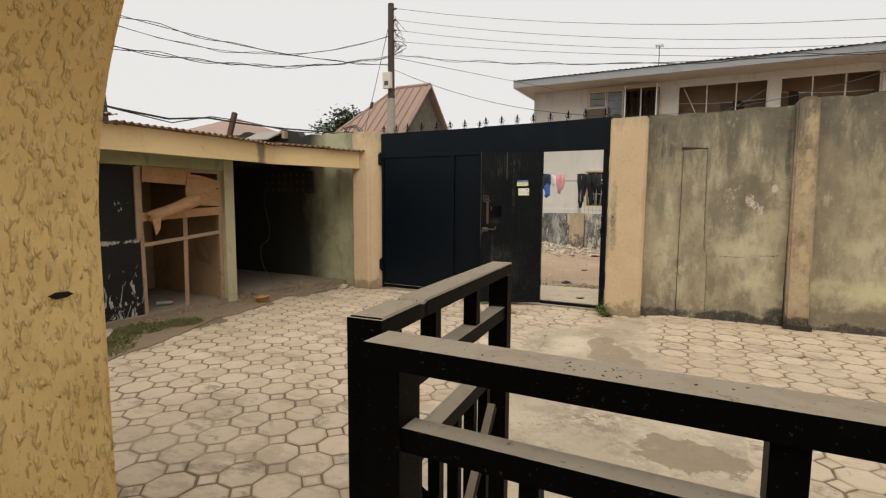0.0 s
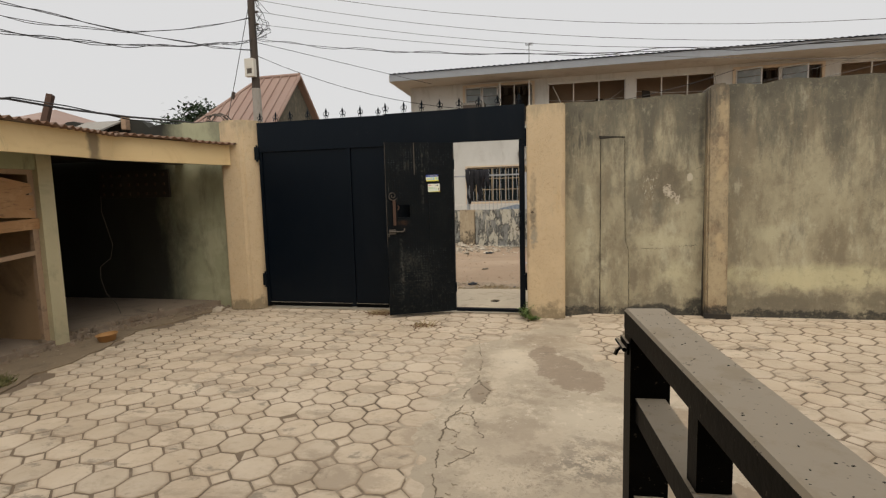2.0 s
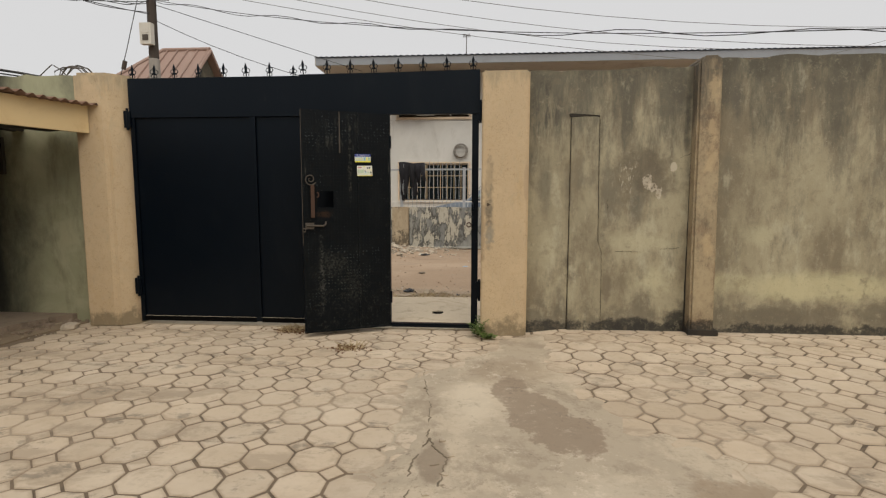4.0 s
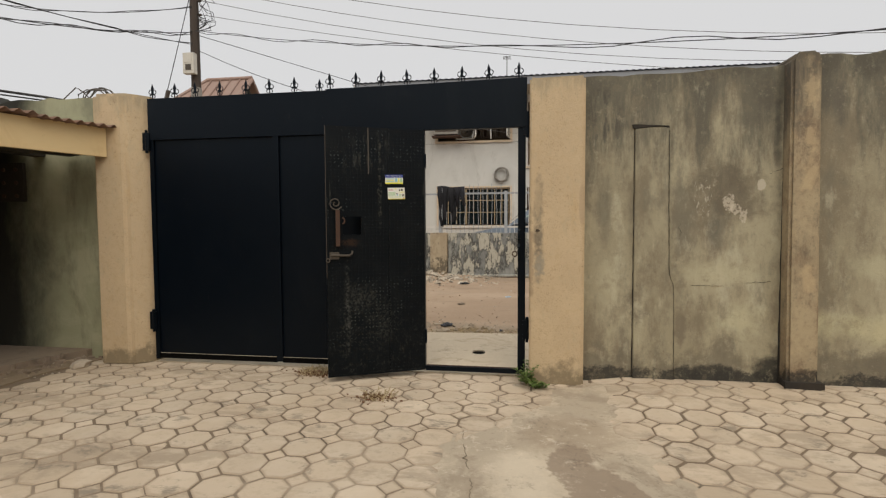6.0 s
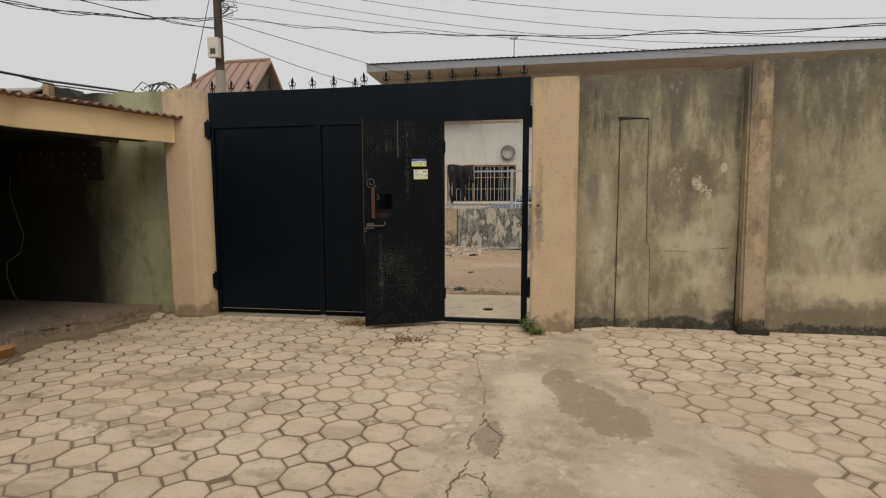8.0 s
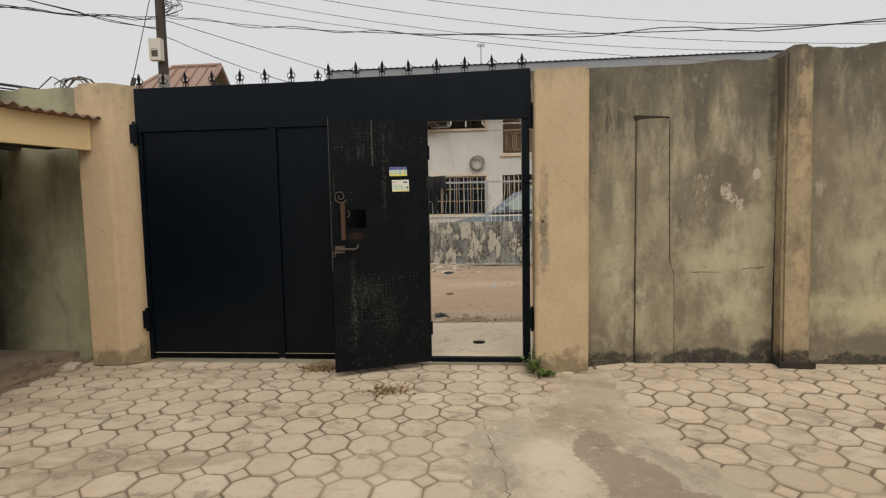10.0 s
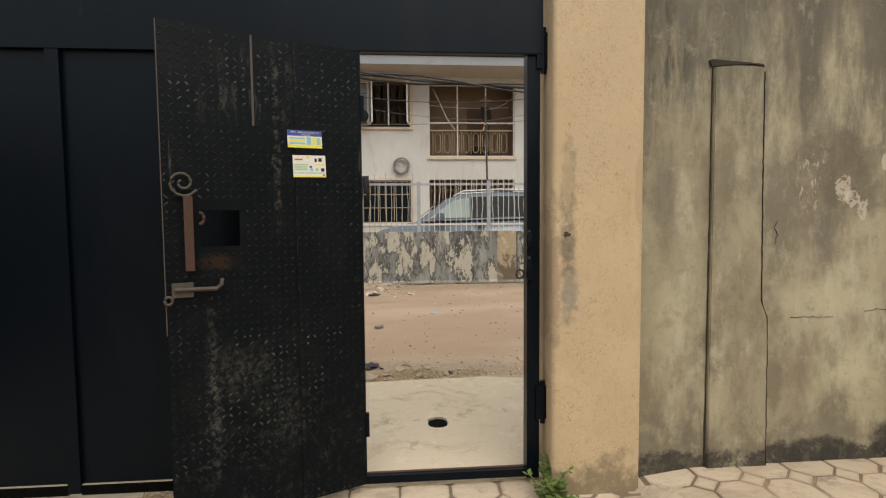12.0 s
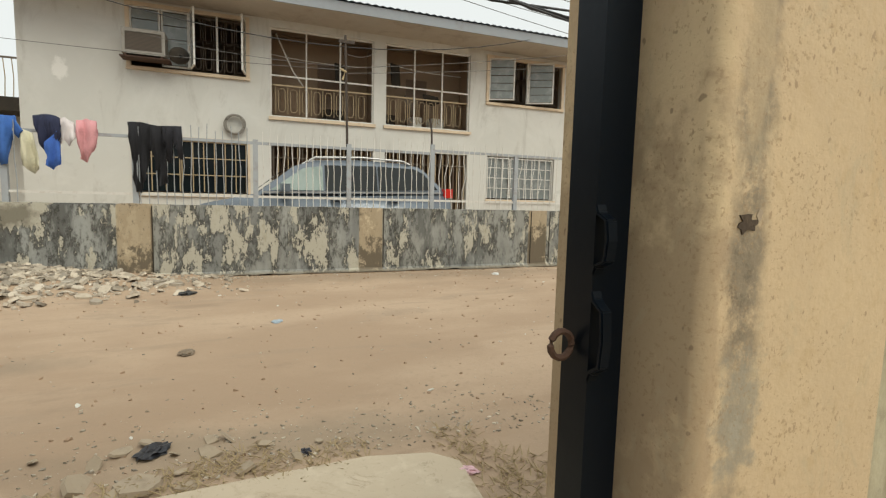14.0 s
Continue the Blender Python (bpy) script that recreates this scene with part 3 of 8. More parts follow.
s = Shade("off_white_wall_paint", (0.57, 0.56, 0.52), 0.85)
s.mix((0.64, 0.63, 0.59), s.ramp(s.noise(0.5, warp=0.6), 0.45, 0.65), 0.7)
s.mix((0.42, 0.4, 0.36), s.ramp(s.noise(1.4, stretch=(1, 1, 0.3), warp=0.9, off=7), 0.52, 0.68), 0.6)
s.mix((0.36, 0.33, 0.28), s.ramp(s.math('ADD', s.math('MULTIPLY', s.ramp(s.axis(2), 1.6, 0.2), 0.25), s.noise(2.2, off=3)), 0.62, 0.82), 0.6)
s.mix((0.8, 0.78, 0.74), s.blob(-5.6, 4.1, 0.18, 0.3, 0.9, 4.0, "xz", 0.4), 0.7)
M_white = s.relief(s.noise(30, detail=5), 0.2, 0.005).done()
M_trim = plain("cream_trim_paint", (0.62, 0.5, 0.36), 0.7, 0, (0.3, 0.24, 0.17), 0.5, 4, 0.1)
M_eave = plain("grey_white_fascia_board", (0.27, 0.29, 0.315), 0.75, 0, (0.2, 0.19, 0.19), 0.5, 1.2, 0.1)
M_soffit = plain("stained_soffit_board", (0.5, 0.46, 0.4), 0.85, 0, (0.3, 0.24, 0.18), 0.6, 1.5, 0.1)
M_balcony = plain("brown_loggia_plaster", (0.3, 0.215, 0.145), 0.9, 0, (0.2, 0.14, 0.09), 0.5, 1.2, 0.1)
# The darkness of the unlit rooms is put into this brown.
M_darkroom = plain("room_darkness_brown", (0.17, 0.12, 0.085), 0.9, 0, (0.05, 0.04, 0.03), 0.5, 1.2, 0.1)
M_whitebar = plain("white_painted_bar", (0.62, 0.6, 0.56), 0.6, 0, (0.35, 0.26, 0.18), 0.5, 9, 0.1)
M_goldbar = plain("tarnished_brass_paint", (0.4, 0.31, 0.19), 0.6, 0.2, (0.2, 0.15, 0.1), 0.5, 9, 0.1)
M_darkbar = plain("dark_brown_iron", (0.13, 0.1, 0.075), 0.6, 0.2, (0.12, 0.08, 0.05), 0.4, 9, 0.1)
M_fence = plain("pale_blue_grey_fence_paint", (0.34, 0.36, 0.38), 0.6, 0.1, (0.2, 0.13, 0.08), 0.6, 8, 0.1)
s = Shade("raw_split_plank", (0.4, 0.225, 0.105), 0.85)
s.mix((0.48, 0.295, 0.15), s.ramp(s.noise(5, warp=0.6, off=3), 0.45, 0.65), 0.7)
s.mix((0.2, 0.11, 0.055), s.ramp(s.noise(14, stretch=(1, 0.35, 2.2), warp=0.6, off=6, rough=0.75), 0.52, 0.66), 0.75)
s.mix((0.07, 0.045, 0.03), s.ramp(s.noise(9, stretch=(1, 0.3, 2.5), warp=1.0, off=16), 0.66, 0.72), 0.8)
M_wood = s.relief(s.noise(30, stretch=(1, 0.3, 2.5)), 0.5, 0.006).done()
M_oldwood = plain("weathered_timber", (0.36, 0.25, 0.165), 0.9, 0, (0.14, 0.1, 0.07), 0.7, 12, 0.4, 30)
s = Shade("black_painted_ply", (0.014, 0.014, 0.014), 0.5)
s.b.inputs["Specular IOR Level"].default_value = 0.16
s.mix((0.5, 0.47, 0.43), s.ramp(s.math('ADD', s.math('MULTIPLY', s.ramp(s.axis(2), 0.75, 0.1), 0.12), s.noise(9, stretch=(1, 1, 0.5), warp=1.0, off=5)), 0.625, 0.645), 0.85)
s.mix((0.45, 0.42, 0.38), s.blob(3.1, 0.98, 0.6, 0.03, 1.6, 11.0, "yz", 0.1), 0.85)
s.mix((0.02, 0.019, 0.018), s.ramp(s.noise(4, off=9), 0.5, 0.7), 0.7)
M_ply = s.relief(s.noise(20, stretch=(1, 1, 0.2)), 0.3, 0.004).done()
s = Shade("dusty_louvre_glass", (0.2, 0.22, 0.215), 0.22)
s.mix((0.34, 0.35, 0.335), s.ramp(s.noise(3.0), 0.45, 0.65), 0.6)
M_louvre = s.done()
s = Shade("dark_car_glass", (0.01, 0.014, 0.016), 0.08)
s.b.inputs["Specular IOR Level"].default_value = 0.12
M_carglass = s.done()
s = Shade("blue_grey_car_paint", (0.15, 0.18, 0.215), 0.3, 0.3)
s.mix((0.2, 0.2, 0.2), s.ramp(s.noise(2, off=2), 0.5, 0.8), 0.3)
s.b.inputs["Coat Weight"].default_value = 1.0
M_car = s.done()
M_rubber = plain("tyre_rubber", (0.02, 0.02, 0.02), 0.85)
M_alloy = plain("alloy_rim", (0.45, 0.45, 0.45), 0.4, 0.8)
s = Shade("red_lamp_lens", (0.6, 0.03, 0.02), 0.15)
M_taillamp = s.done()
M_thinwire = plain("weathered_thin_wire", (0.13, 0.125, 0.12), 0.7)
M_cable = plain("black_cable", (0.03, 0.03, 0.032), 0.7)
M_polewood = plain("creosoted_pole", (0.06, 0.047, 0.038), 0.9, 0, (0.06, 0.05, 0.045), 0.6, 9, 0.4, 30)
M_polegrey = plain("grey_pole", (0.3, 0.28, 0.25), 0.9, 0, (0.14, 0.12, 0.1), 0.6, 9, 0.4, 30)
M_whitebox = plain("white_meter_box_paint", (0.6, 0.58, 0.52), 0.6, 0, (0.3, 0.27, 0.2), 0.4, 20, 0.1)
M_rubblestone = plain("broken_concrete", (0.46, 0.395, 0.31), 0.95, 0, (0.17, 0.13, 0.1), 0.75, 9, 0.5, 60)
s = Shade("mixed_rubble", (0.43, 0.375, 0.3), 0.95)
s.mix((0.2, 0.16, 0.12), s.ramp(s.noise(7, off=3, rough=0.7), 0.5, 0.66), 0.55)
s.mix((0.62, 0.57, 0.5), s.ramp(s.noise(2.2, off=13), 0.58, 0.7), 0.4)
s.vary(0.42, True)
M_rubblemix = s.relief(s.noise(60, detail=4), 0.5, 0.006).done()
M_slab = plain("dusty_broken_slab", (0.38, 0.31, 0.225), 0.95, 0, (0.22, 0.17, 0.12), 0.7, 7, 0.5, 60)
M_clay = plain("orange_plastic_bowl", (0.4, 0.21, 0.075), 0.6, 0, (0.2, 0.12, 0.06), 0.5, 14, 0.1)
s = Shade("leaf_green", (0.095, 0.15, 0.03), 0.65)
s.mix((0.2, 0.22, 0.07), s.ramp(s.noise(6), 0.45, 0.7), 0.6)
M_leaf = s.done()
s = Shade("tree_leaf", (0.035, 0.065, 0.03), 0.7)
s.mix((0.07, 0.1, 0.045), s.ramp(s.noise(2), 0.45, 0.7), 0.6)
M_treeleaf = s.done()
s = Shade("yellowed_grass", (0.13, 0.15, 0.045), 0.75)
s.mix((0.26, 0.22, 0.1), s.ramp(s.noise(5), 0.44, 0.62), 0.7)
M_grass = s.done()
M_straw = plain("dry_straw", (0.42, 0.33, 0.19), 0.9, 0, (0.17, 0.12, 0.07), 0.6, 20, 0.2)


# ---- building blocks ----
def box(bm, x0, x1, y0, y1, z0, z1, m=None):
    v = [bm.verts.new((x, y, z)) for z in (z0, z1) for y in (y0, y1) for x in (x0, x1)]
    if m is not None:
        for p in v:
            p.co = m @ p.co
    for f in ((0, 2, 3, 1), (4, 5, 7, 6), (0, 1, 5, 4), (2, 6, 7, 3), (0, 4, 6, 2), (1, 3, 7, 5)):
        bm.faces.new([v[i] for i in f])
    return bm


def boxed(*dims):
    return box(bmesh.new(), *dims)


def prism(bm, pts, a, b, along="z"):
    """A polygon drawn out from a to b along an axis; pts are the other two coordinates, in order."""
    def put(p, h):
        return {"z": (p[0], p[1], h), "y": (p[0], h, p[1]), "x": (h, p[0], p[1])}[along]
    lo, hi = [bm.verts.new(put(p, a)) for p in pts], [bm.verts.new(put(p, b)) for p in pts]
    bm.faces.new(lo)
    bm.faces.new(hi)
    n = len(pts)
    for i in range(n):
        bm.faces.new((lo[i], lo[(i + 1) % n], hi[(i + 1) % n], hi[i]))
    bmesh.ops.recalc_face_normals(bm, faces=bm.faces)
    return bm


def tube(bm, pts, r, seg=6, r1=None, cap=True):
    """A round bar along a line of points, tapering to r1."""
    pts = [Vector(p) for p in pts]
    rings, n = [], len(pts)
    for i, p in enumerate(pts):
        d = (pts[min(i + 1, n - 1)] - pts[max(i - 1, 0)]).normalized()
        a = d.orthogonal().normalized() if abs(d.z) > 0.95 else d.cross(Vector((0, 0, 1))).normalized()
        b = d.cross(a)
        q = r if r1 is None else r + (r1 - r) * i / (n - 1)
        rings.append([bm.verts.new(p + q * (math.cos(k * math.tau / seg) * a + math.sin(k * math.tau / seg) * b)) for k in range(seg)])
    for u, v in zip(rings, rings[1:]):
        for k in range(seg):
            bm.faces.new((u[k], u[(k + 1) % seg], v[(k + 1) % seg], v[k]))
    if cap:
        bm.faces.new(rings[0][::-1])
        bm.faces.new(rings[-1])
    return bm


def tubed(pts, r, seg=6, r1=None):
    return tube(bmesh.new(), pts, r, seg, r1)


def sag(p, q, drop, n=16):
    p, q = Vector(p), Vector(q)
    return [p.lerp(q, i / n) - Vector((0, 0, drop * 4 * (i / n) * (1 - i / n))) for i in range(n + 1)]


def part(name, bm, material, parent=None, label="", bevel=0.0, smooth=False):
    if bevel:
        edges = [e for e in bm.edges if len(e.link_faces) == 2 and e.calc_face_angle(0) > 0.5]
        bmesh.ops.bevel(bm, geom=edges, offset=bevel, segments=2, affect='EDGES', clamp_overlap=True)
    me = bpy.data.meshes.new(name)
    bm.normal_update()
    bm.to_mesh(me)
    bm.free()
    me.materials.append(material)
    if smooth:
        me.polygons.foreach_set("use_smooth", [True] * len(me.polygons))
    ob = new(name, me)
    ob.parent = parent
    if label:
        ob["label"] = label
    return ob


def thing(name, label, category, at=(0, 0, 0), turn=0.0, group="", kind=""):
    ob = new(name)
    ob.empty_display_size = 0.1
    ob.matrix_world = pose(*at, 0, 0, turn)
    return tagged(ob, label, category, group, kind)


def setting(name, bm, material, label, category, bevel=0.0, smooth=False):
    return tagged(part(name, bm, material, None, "", bevel, smooth), label, category, "", "structure")


def ragged(n, amp, scale, seed):
    return [amp * noise.noise(Vector((i * scale, seed, 0.3))) for i in range(n)]


def uneven_wall(x0, x1, y0, y1, z0, top, amp=0.02, step=0.15, seed=1.0):
    """A wall along x whose coping is worn and uneven."""
    n = max(2, int((x1 - x0) / step))
    pts = [(x0, z0), (x1, z0)]
    for i in range(n, -1, -1):
        x = x0 + (x1 - x0) * i / n
        pts.append((x, (top(x) if callable(top) else top) + amp * noise.noise(Vector((x * 3.1, seed, 0))) + 0.5 * amp * noise.noise(Vector((x * 11, seed, 4)))))
    return prism(bmesh.new(), pts, y0, y1, "y")


# ---- the ground: one sheet ----
def ground_height(x, y):
    h = -0.035
    if y > 7.1:
        h += 0.115 * min(1, max(0, (y - 8.6) / 5.5)) + 0.018 * min(1, max(0, (y - 7.6) / 0.8))
        h += 0.02 * noise.noise(Vector((x * 0.9, y * 0.9, 1))) + 0.008 * noise.noise(Vector((x * 4, y * 4, 2)))
        h += 0.3 * math.exp(-((x + 5.0) / 1.9) ** 2 - ((y - 14.4) / 0.9) ** 2)
        if y > 14.3:
            h = max(h, 0.2)
        if -4.8 < x < -0.95 and 7.2 < y < 8.4:
            h = -0.45
    return h


def spread(lo, hi, step, far):
    a = list(np.arange(lo, hi + step / 2, step))
    return [-v + lo for v in reversed([f for f in far if f > 1])] + a + [hi + v for v in far if v > 1]


far = (3, 8, 20, 60, 200, 800, 2500)
gx, gy = spread(-8.0, 6.0, 0.14, far), spread(6.9, 15.5, 0.14, far)
bm = bmesh.new()
rows_v = [[bm.verts.new((x, y, ground_height(x, y))) for x in gx] for y in gy]
for a, b in zip(rows_v, rows_v[1:]):
    for i in range(len(gx) - 1):
        bm.faces.new((a[i], a[i + 1], b[i + 1], b[i]))
setting("ground", bm, M_sand, "dry reddish sandy street and open earth", "ground", smooth=True)

# ---- yard floor ----
def smooth(v, lo, hi):
    f = min(1, max(0, (v - lo) / (hi - lo)))
    return f * f * (3 - 2 * f)


def yard_height(x, y):
    """The paving rises slightly to the foot of the mouldy wall."""
    return 0.05 * smooth(x, -0.75, -0.15) * smooth(y, 5.4, 6.85)


bm = bmesh.new()
bed = [[bm.verts.new((-6.6 + 0.2 * i, -0.6 + 0.19 * k, -0.0055 + yard_height(-6.6 + 0.2 * i, -0.6 + 0.19 * k))) for i in range(79)] for k in range(41)]
for a, b in zip(bed, bed[1:]):
    for i in range(78):
        bm.faces.new((a[i], a[i + 1], b[i + 1], b[i]))
pavement = setting("pavement", bm, M_joint, "dirt-filled bed of concrete pavers in the yard", "pavement")
pavement.modifiers.new("thickness", 'SOLIDIFY').thickness = 0.02


def outline_sheet(pts, z0, z1, holes=()):
    """A flat slab with a free outline and holes through it."""
    bm = bmesh.new()
    loops = []
    for loop in (pts, *holes):
        vs = [bm.verts.new((x, y, z1)) for x, y in loop]
        loops.append(vs)
        for i in range(len(vs)):
            bm.edges.new((vs[i], vs[(i + 1) % len(vs)]))
    bmesh.ops.triangle_fill(bm, use_beauty=True, use_dissolve=False, edges=bm.edges)
    top = list(bm.faces)
    for f in top:
        if f.normal.z < 0:
            f.normal_flip()
    ext = bmesh.ops.extrude_face_region(bm, geom=top)
    for v in ext["geom"]:
        if isinstance(v, bmesh.types.BMVert):
            v.co.z = z0
    bmesh.ops.recalc_face_normals(bm, faces=bm.faces)
    return bm


def wander(pts, amp, seed, n=8):
    """Walk round an outline and make it ragged."""
    out = []
    for i, p in enumerate(pts):
        q = pts[(i + 1) % len(pts)]
        for k in range(n):
            x, y = p[0] + (q[0] - p[0]) * k / n, p[1] + (q[1] - p[1]) * k / n
            out.append((x + amp * noise.noise(Vector((x * 3, y * 3, seed))) + amp * 0.5 * noise.noise(Vector((x * 9, y * 9, seed))),
                        y + amp * noise.noise(Vector((x * 3, y * 3, seed + 7))) + amp * 0.5 * noise.noise(Vector((x * 9, y * 9, seed + 3)))))
    return out


screed_edge = [(-1.62, 0.9), (-1.5, 2.7), (-1.72, 3.6), (-1.62, 4.6), (-1.72, 5.3), (-1.35, 5.95), (-1.05, 6.3), (-1.02, 6.79), (-0.45, 6.79),
               (-0.42, 6.2), (-0.3, 5.5), (0.02, 4.65), (0.38, 4.2), (0.36, 3.2), (0.45, 2.2), (0.5, 0.9)]


def screed_depth(x, y):
    """How far a place lies inside the cement's outline (negative outside)."""
    inside, best = False, 9.0
    n = len(screed_edge)
    for i in range(n):
        (xa, ya), (xb, yb) = screed_edge[i], screed_edge[(i + 1) % n]
        if (ya > y) != (yb > y) and x < xa + (xb - xa) * (y - ya) / (yb - ya):
            inside = not inside
        f = max(0, min(1, ((x - xa) * (xb - xa) + (y - ya) * (yb - ya)) / ((xb - xa) ** 2 + (yb - ya) ** 2)))
        best = min(best, math.hypot(x - xa - f * (xb - xa), y - ya - f * (yb - ya)))
    return best if inside else -best


def screed_height(x, y):
    """Feathers out so that the pavers show through its thin edge."""
    d = screed_depth(x, y) + 0.22 * noise.noise(Vector((x * 2.3, y * 2.3, 3))) + 0.1 * noise.noise(Vector((x * 7, y * 7, 5)))
    return yard_height(x, y) + max(-0.012, min(0.006, -0.0055 + 0.035 * d)) + 0.0012 * noise.noise(Vector((x * 9, y * 9, 8)))


bm = bmesh.new()
grid = {}
for ix in range(-48, 28):
    for iy in range(20, 171):
        x, y = ix * 0.04 , 0.1 + iy * 0.04
        if y < 6.9 and screed_depth(x, y) > -0.35:
            grid[ix, iy] = bm.verts.new((x, y, screed_height(x, y)))
for (ix, iy), v in grid.items():
    q = (v, grid.get((ix + 1, iy)), grid.get((ix + 1, iy + 1)), grid.get((ix, iy + 1)))
    if None not in q and max(c.co.z - yard_height(c.co.x, c.co.y) for c in q) > -0.0115:
        bm.faces.new(q)
best = set()      # one sheet: drop stray flecks
left = {v for v in bm.verts if v.link_faces}
while left:
    seen, todo = set(), [left.pop()]
    while todo:
        v = todo.pop()
        seen.add(v)
        for e in v.link_edges:
            o = e.other_vert(v)
            if o in left:
                left.discard(o)
                todo.append(o)
    best = max(best, seen, key=len)
bmesh.ops.delete(bm, geom=[v for v in bm.verts if v not in best], context='VERTS')
setting("cement_screed", bm, M_screed,
        "patchy worn cement screed smeared over the pavers, stained brown", "cement patch", smooth=True)

half = [(0.074 * math.sin(a) * (1 + 0.1 * math.sin(3 * a)), -0.09 * math.cos(a)) for a in [i * math.pi / 10 for i in range(11)]]
hole_l, hole_r = [(-1.57 - x, 7.75 + y) for x, y in half], [(-1.57 + x, 7.75 + y) for x, y in half]
apron = [(-5.0, 6.98), (-1.0, 6.98), (-0.74, 7.6), (-0.7, 8.15), (-0.67, 8.5), (-0.78, 8.62), (-1.1, 8.69), (-1.9, 8.65), (-2.7, 8.6), (-3.8, 8.58), (-5.0, 8.6)]
bm = bmesh.new()
prism(bm, [(-5.0, 6.98), (-1.57, 6.98), *hole_l, (-1.57, 8.67), *apron[7:]], -0.14, 0.006)
prism(bm, [(-1.57, 6.98), *apron[1:7], (-1.57, 8.67), *reversed(hole_r)], -0.14, 0.006)
ramp_ = setting("concrete_apron", bm, M_apron, "cast concrete ramp outside the gate with a round drain hole", "concrete ramp")
# Black lining paints the darkness down the drain hole.
pit = bmesh.new()
rim = [(-1.57 + 0.97 * (x + 1.57), 7.75 + 0.97 * (y - 7.75)) for x, y in hole_r + hole_l[-2:0:-1]]
up_, dn_ = [pit.verts.new((x, y, -0.008)) for x, y in rim], [pit.verts.new((x, y, -0.44)) for x, y in rim]
for i in range(len(rim)):
    pit.faces.new((up_[i], up_[(i + 1) % len(rim)], dn_[(i + 1) % len(rim)], dn_[i]))
pit.faces.new(dn_)
part("drain_pit", pit, M_void, ramp_, "drain pit painted black for the shade inside")

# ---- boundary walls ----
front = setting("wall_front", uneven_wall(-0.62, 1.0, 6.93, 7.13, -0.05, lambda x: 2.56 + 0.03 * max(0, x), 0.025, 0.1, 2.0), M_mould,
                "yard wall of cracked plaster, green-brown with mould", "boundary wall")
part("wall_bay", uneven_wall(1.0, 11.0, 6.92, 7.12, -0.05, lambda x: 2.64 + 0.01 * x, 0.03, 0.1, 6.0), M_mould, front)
bm = bmesh.new()
side = [(-0.208, 0.0), (0.122, 0.0), (0.117, 0.3), (0.112, 0.72), (0.105, 0.86), (0.068, 0.93), (0.058, 1.5), (0.048, 2.125), (-0.1, 2.13), (-0.212, 2.12), (-0.21, 1.2)]
part("plaster_panel", prism(bm, side, 6.908, 6.94, "y"), M_mould, front, "shallow upright plaster panel with a cracked edge", 0.005)
# First strip paints the panel's shadow groove; the second is a plain dark line.
for x0, x1, z0, z1, nm in ((-0.216, -0.21, 0.0, 2.12, "panel_gap"), (0.914, 0.926, 0.0, 2.5, "damp_line")):
    b = bmesh.new()
    n = 30
    l_ = [(x0 + 0.006 * noise.noise(Vector((i * 0.6, x0, 2))), z0 + (z1 - z0) * i / n) for i in range(n + 1)]
    r_ = [(x1 + 0.008 * noise.noise(Vector((i * 0.5, x1, 7))), z0 + (z1 - z0) * i / n) for i in range(n, -1, -1)]
    part(nm, prism(b, l_ + r_, 6.9265, 6.9325, "y"), M_darkshade, front, "dark line along a plaster edge")
# Thin dark strip paints the shadow above the panel.
part("panel_lip", prism(bmesh.new(), [(-0.235, 2.155), (-0.225, 2.125), (0.0, 2.14), (0.055, 2.125), (0.05, 2.14), (-0.05, 2.148), (-0.225, 2.16)], 6.915, 6.935, "y"), M_darkshade, front, "dark strip painted as shade above the panel")
bm = bmesh.new()
prism(bm, [(0.935, -0.02), (1.16, -0.02), (1.155, 0.3), (1.125, 2.0), (1.115, 2.6), (1.09, 2.655), (0.945, 2.65), (0.905, 2.6), (0.92, 1.0)], 6.81, 7.15, "y")
part("pilaster", bm, M_mouldpeach, front, "projecting pilaster with peach paint flaking under mould", 0.02)
part("pilaster_foot", prism(bmesh.new(), wander([(0.92, 6.79), (1.19, 6.78), (1.18, 6.95), (0.93, 6.95)], 0.02, 4, 4), -0.02, 0.1), M_darkshade, front, "black damp foot of the pilaster")
# cracks in the plaster


def hairline(pts, wide, seed, step=0.012, gaps=0.0, face=6.93, jag=1.0):
    """An open crack in the plaster: a jagged groove of changing width, broken in places."""
    bm, prev = bmesh.new(), None
    for (xa, za), (xb, zb) in zip(pts, pts[1:]):
        L = math.hypot(xb - xa, zb - za)
        n = max(1, int(L / step))
        ux, uz = -(zb - za) / L, (xb - xa) / L
        for i in range(n):
            f = i / n
            x, z = xa + f * (xb - xa), za + f * (zb - za)
            j = jag * (0.012 * noise.noise(Vector((x * 40, z * 40, seed))) + 0.008 * noise.noise(Vector((x * 12, z * 12, seed))))
            h = wide * (0.55 + 0.7 * noise.noise(Vector((x * 21, z * 21, seed + 5))))
            if h < wide * 0.12 or noise.noise(Vector((x * 6, z * 6, seed + 9))) < gaps - 0.5:
                prev = None
                continue
            a = [bm.verts.new((x + ux * (j + q * h), y, z + uz * (j + q * h))) for q in (-0.5, 0.5) for y in (face - 0.003, face + 0.004)]
            if prev:
                for m, k in ((0, 2), (2, 3), (3, 1), (1, 0)):
                    bm.faces.new((prev[m], prev[k], a[k], a[m]))
            prev = a
    return bm


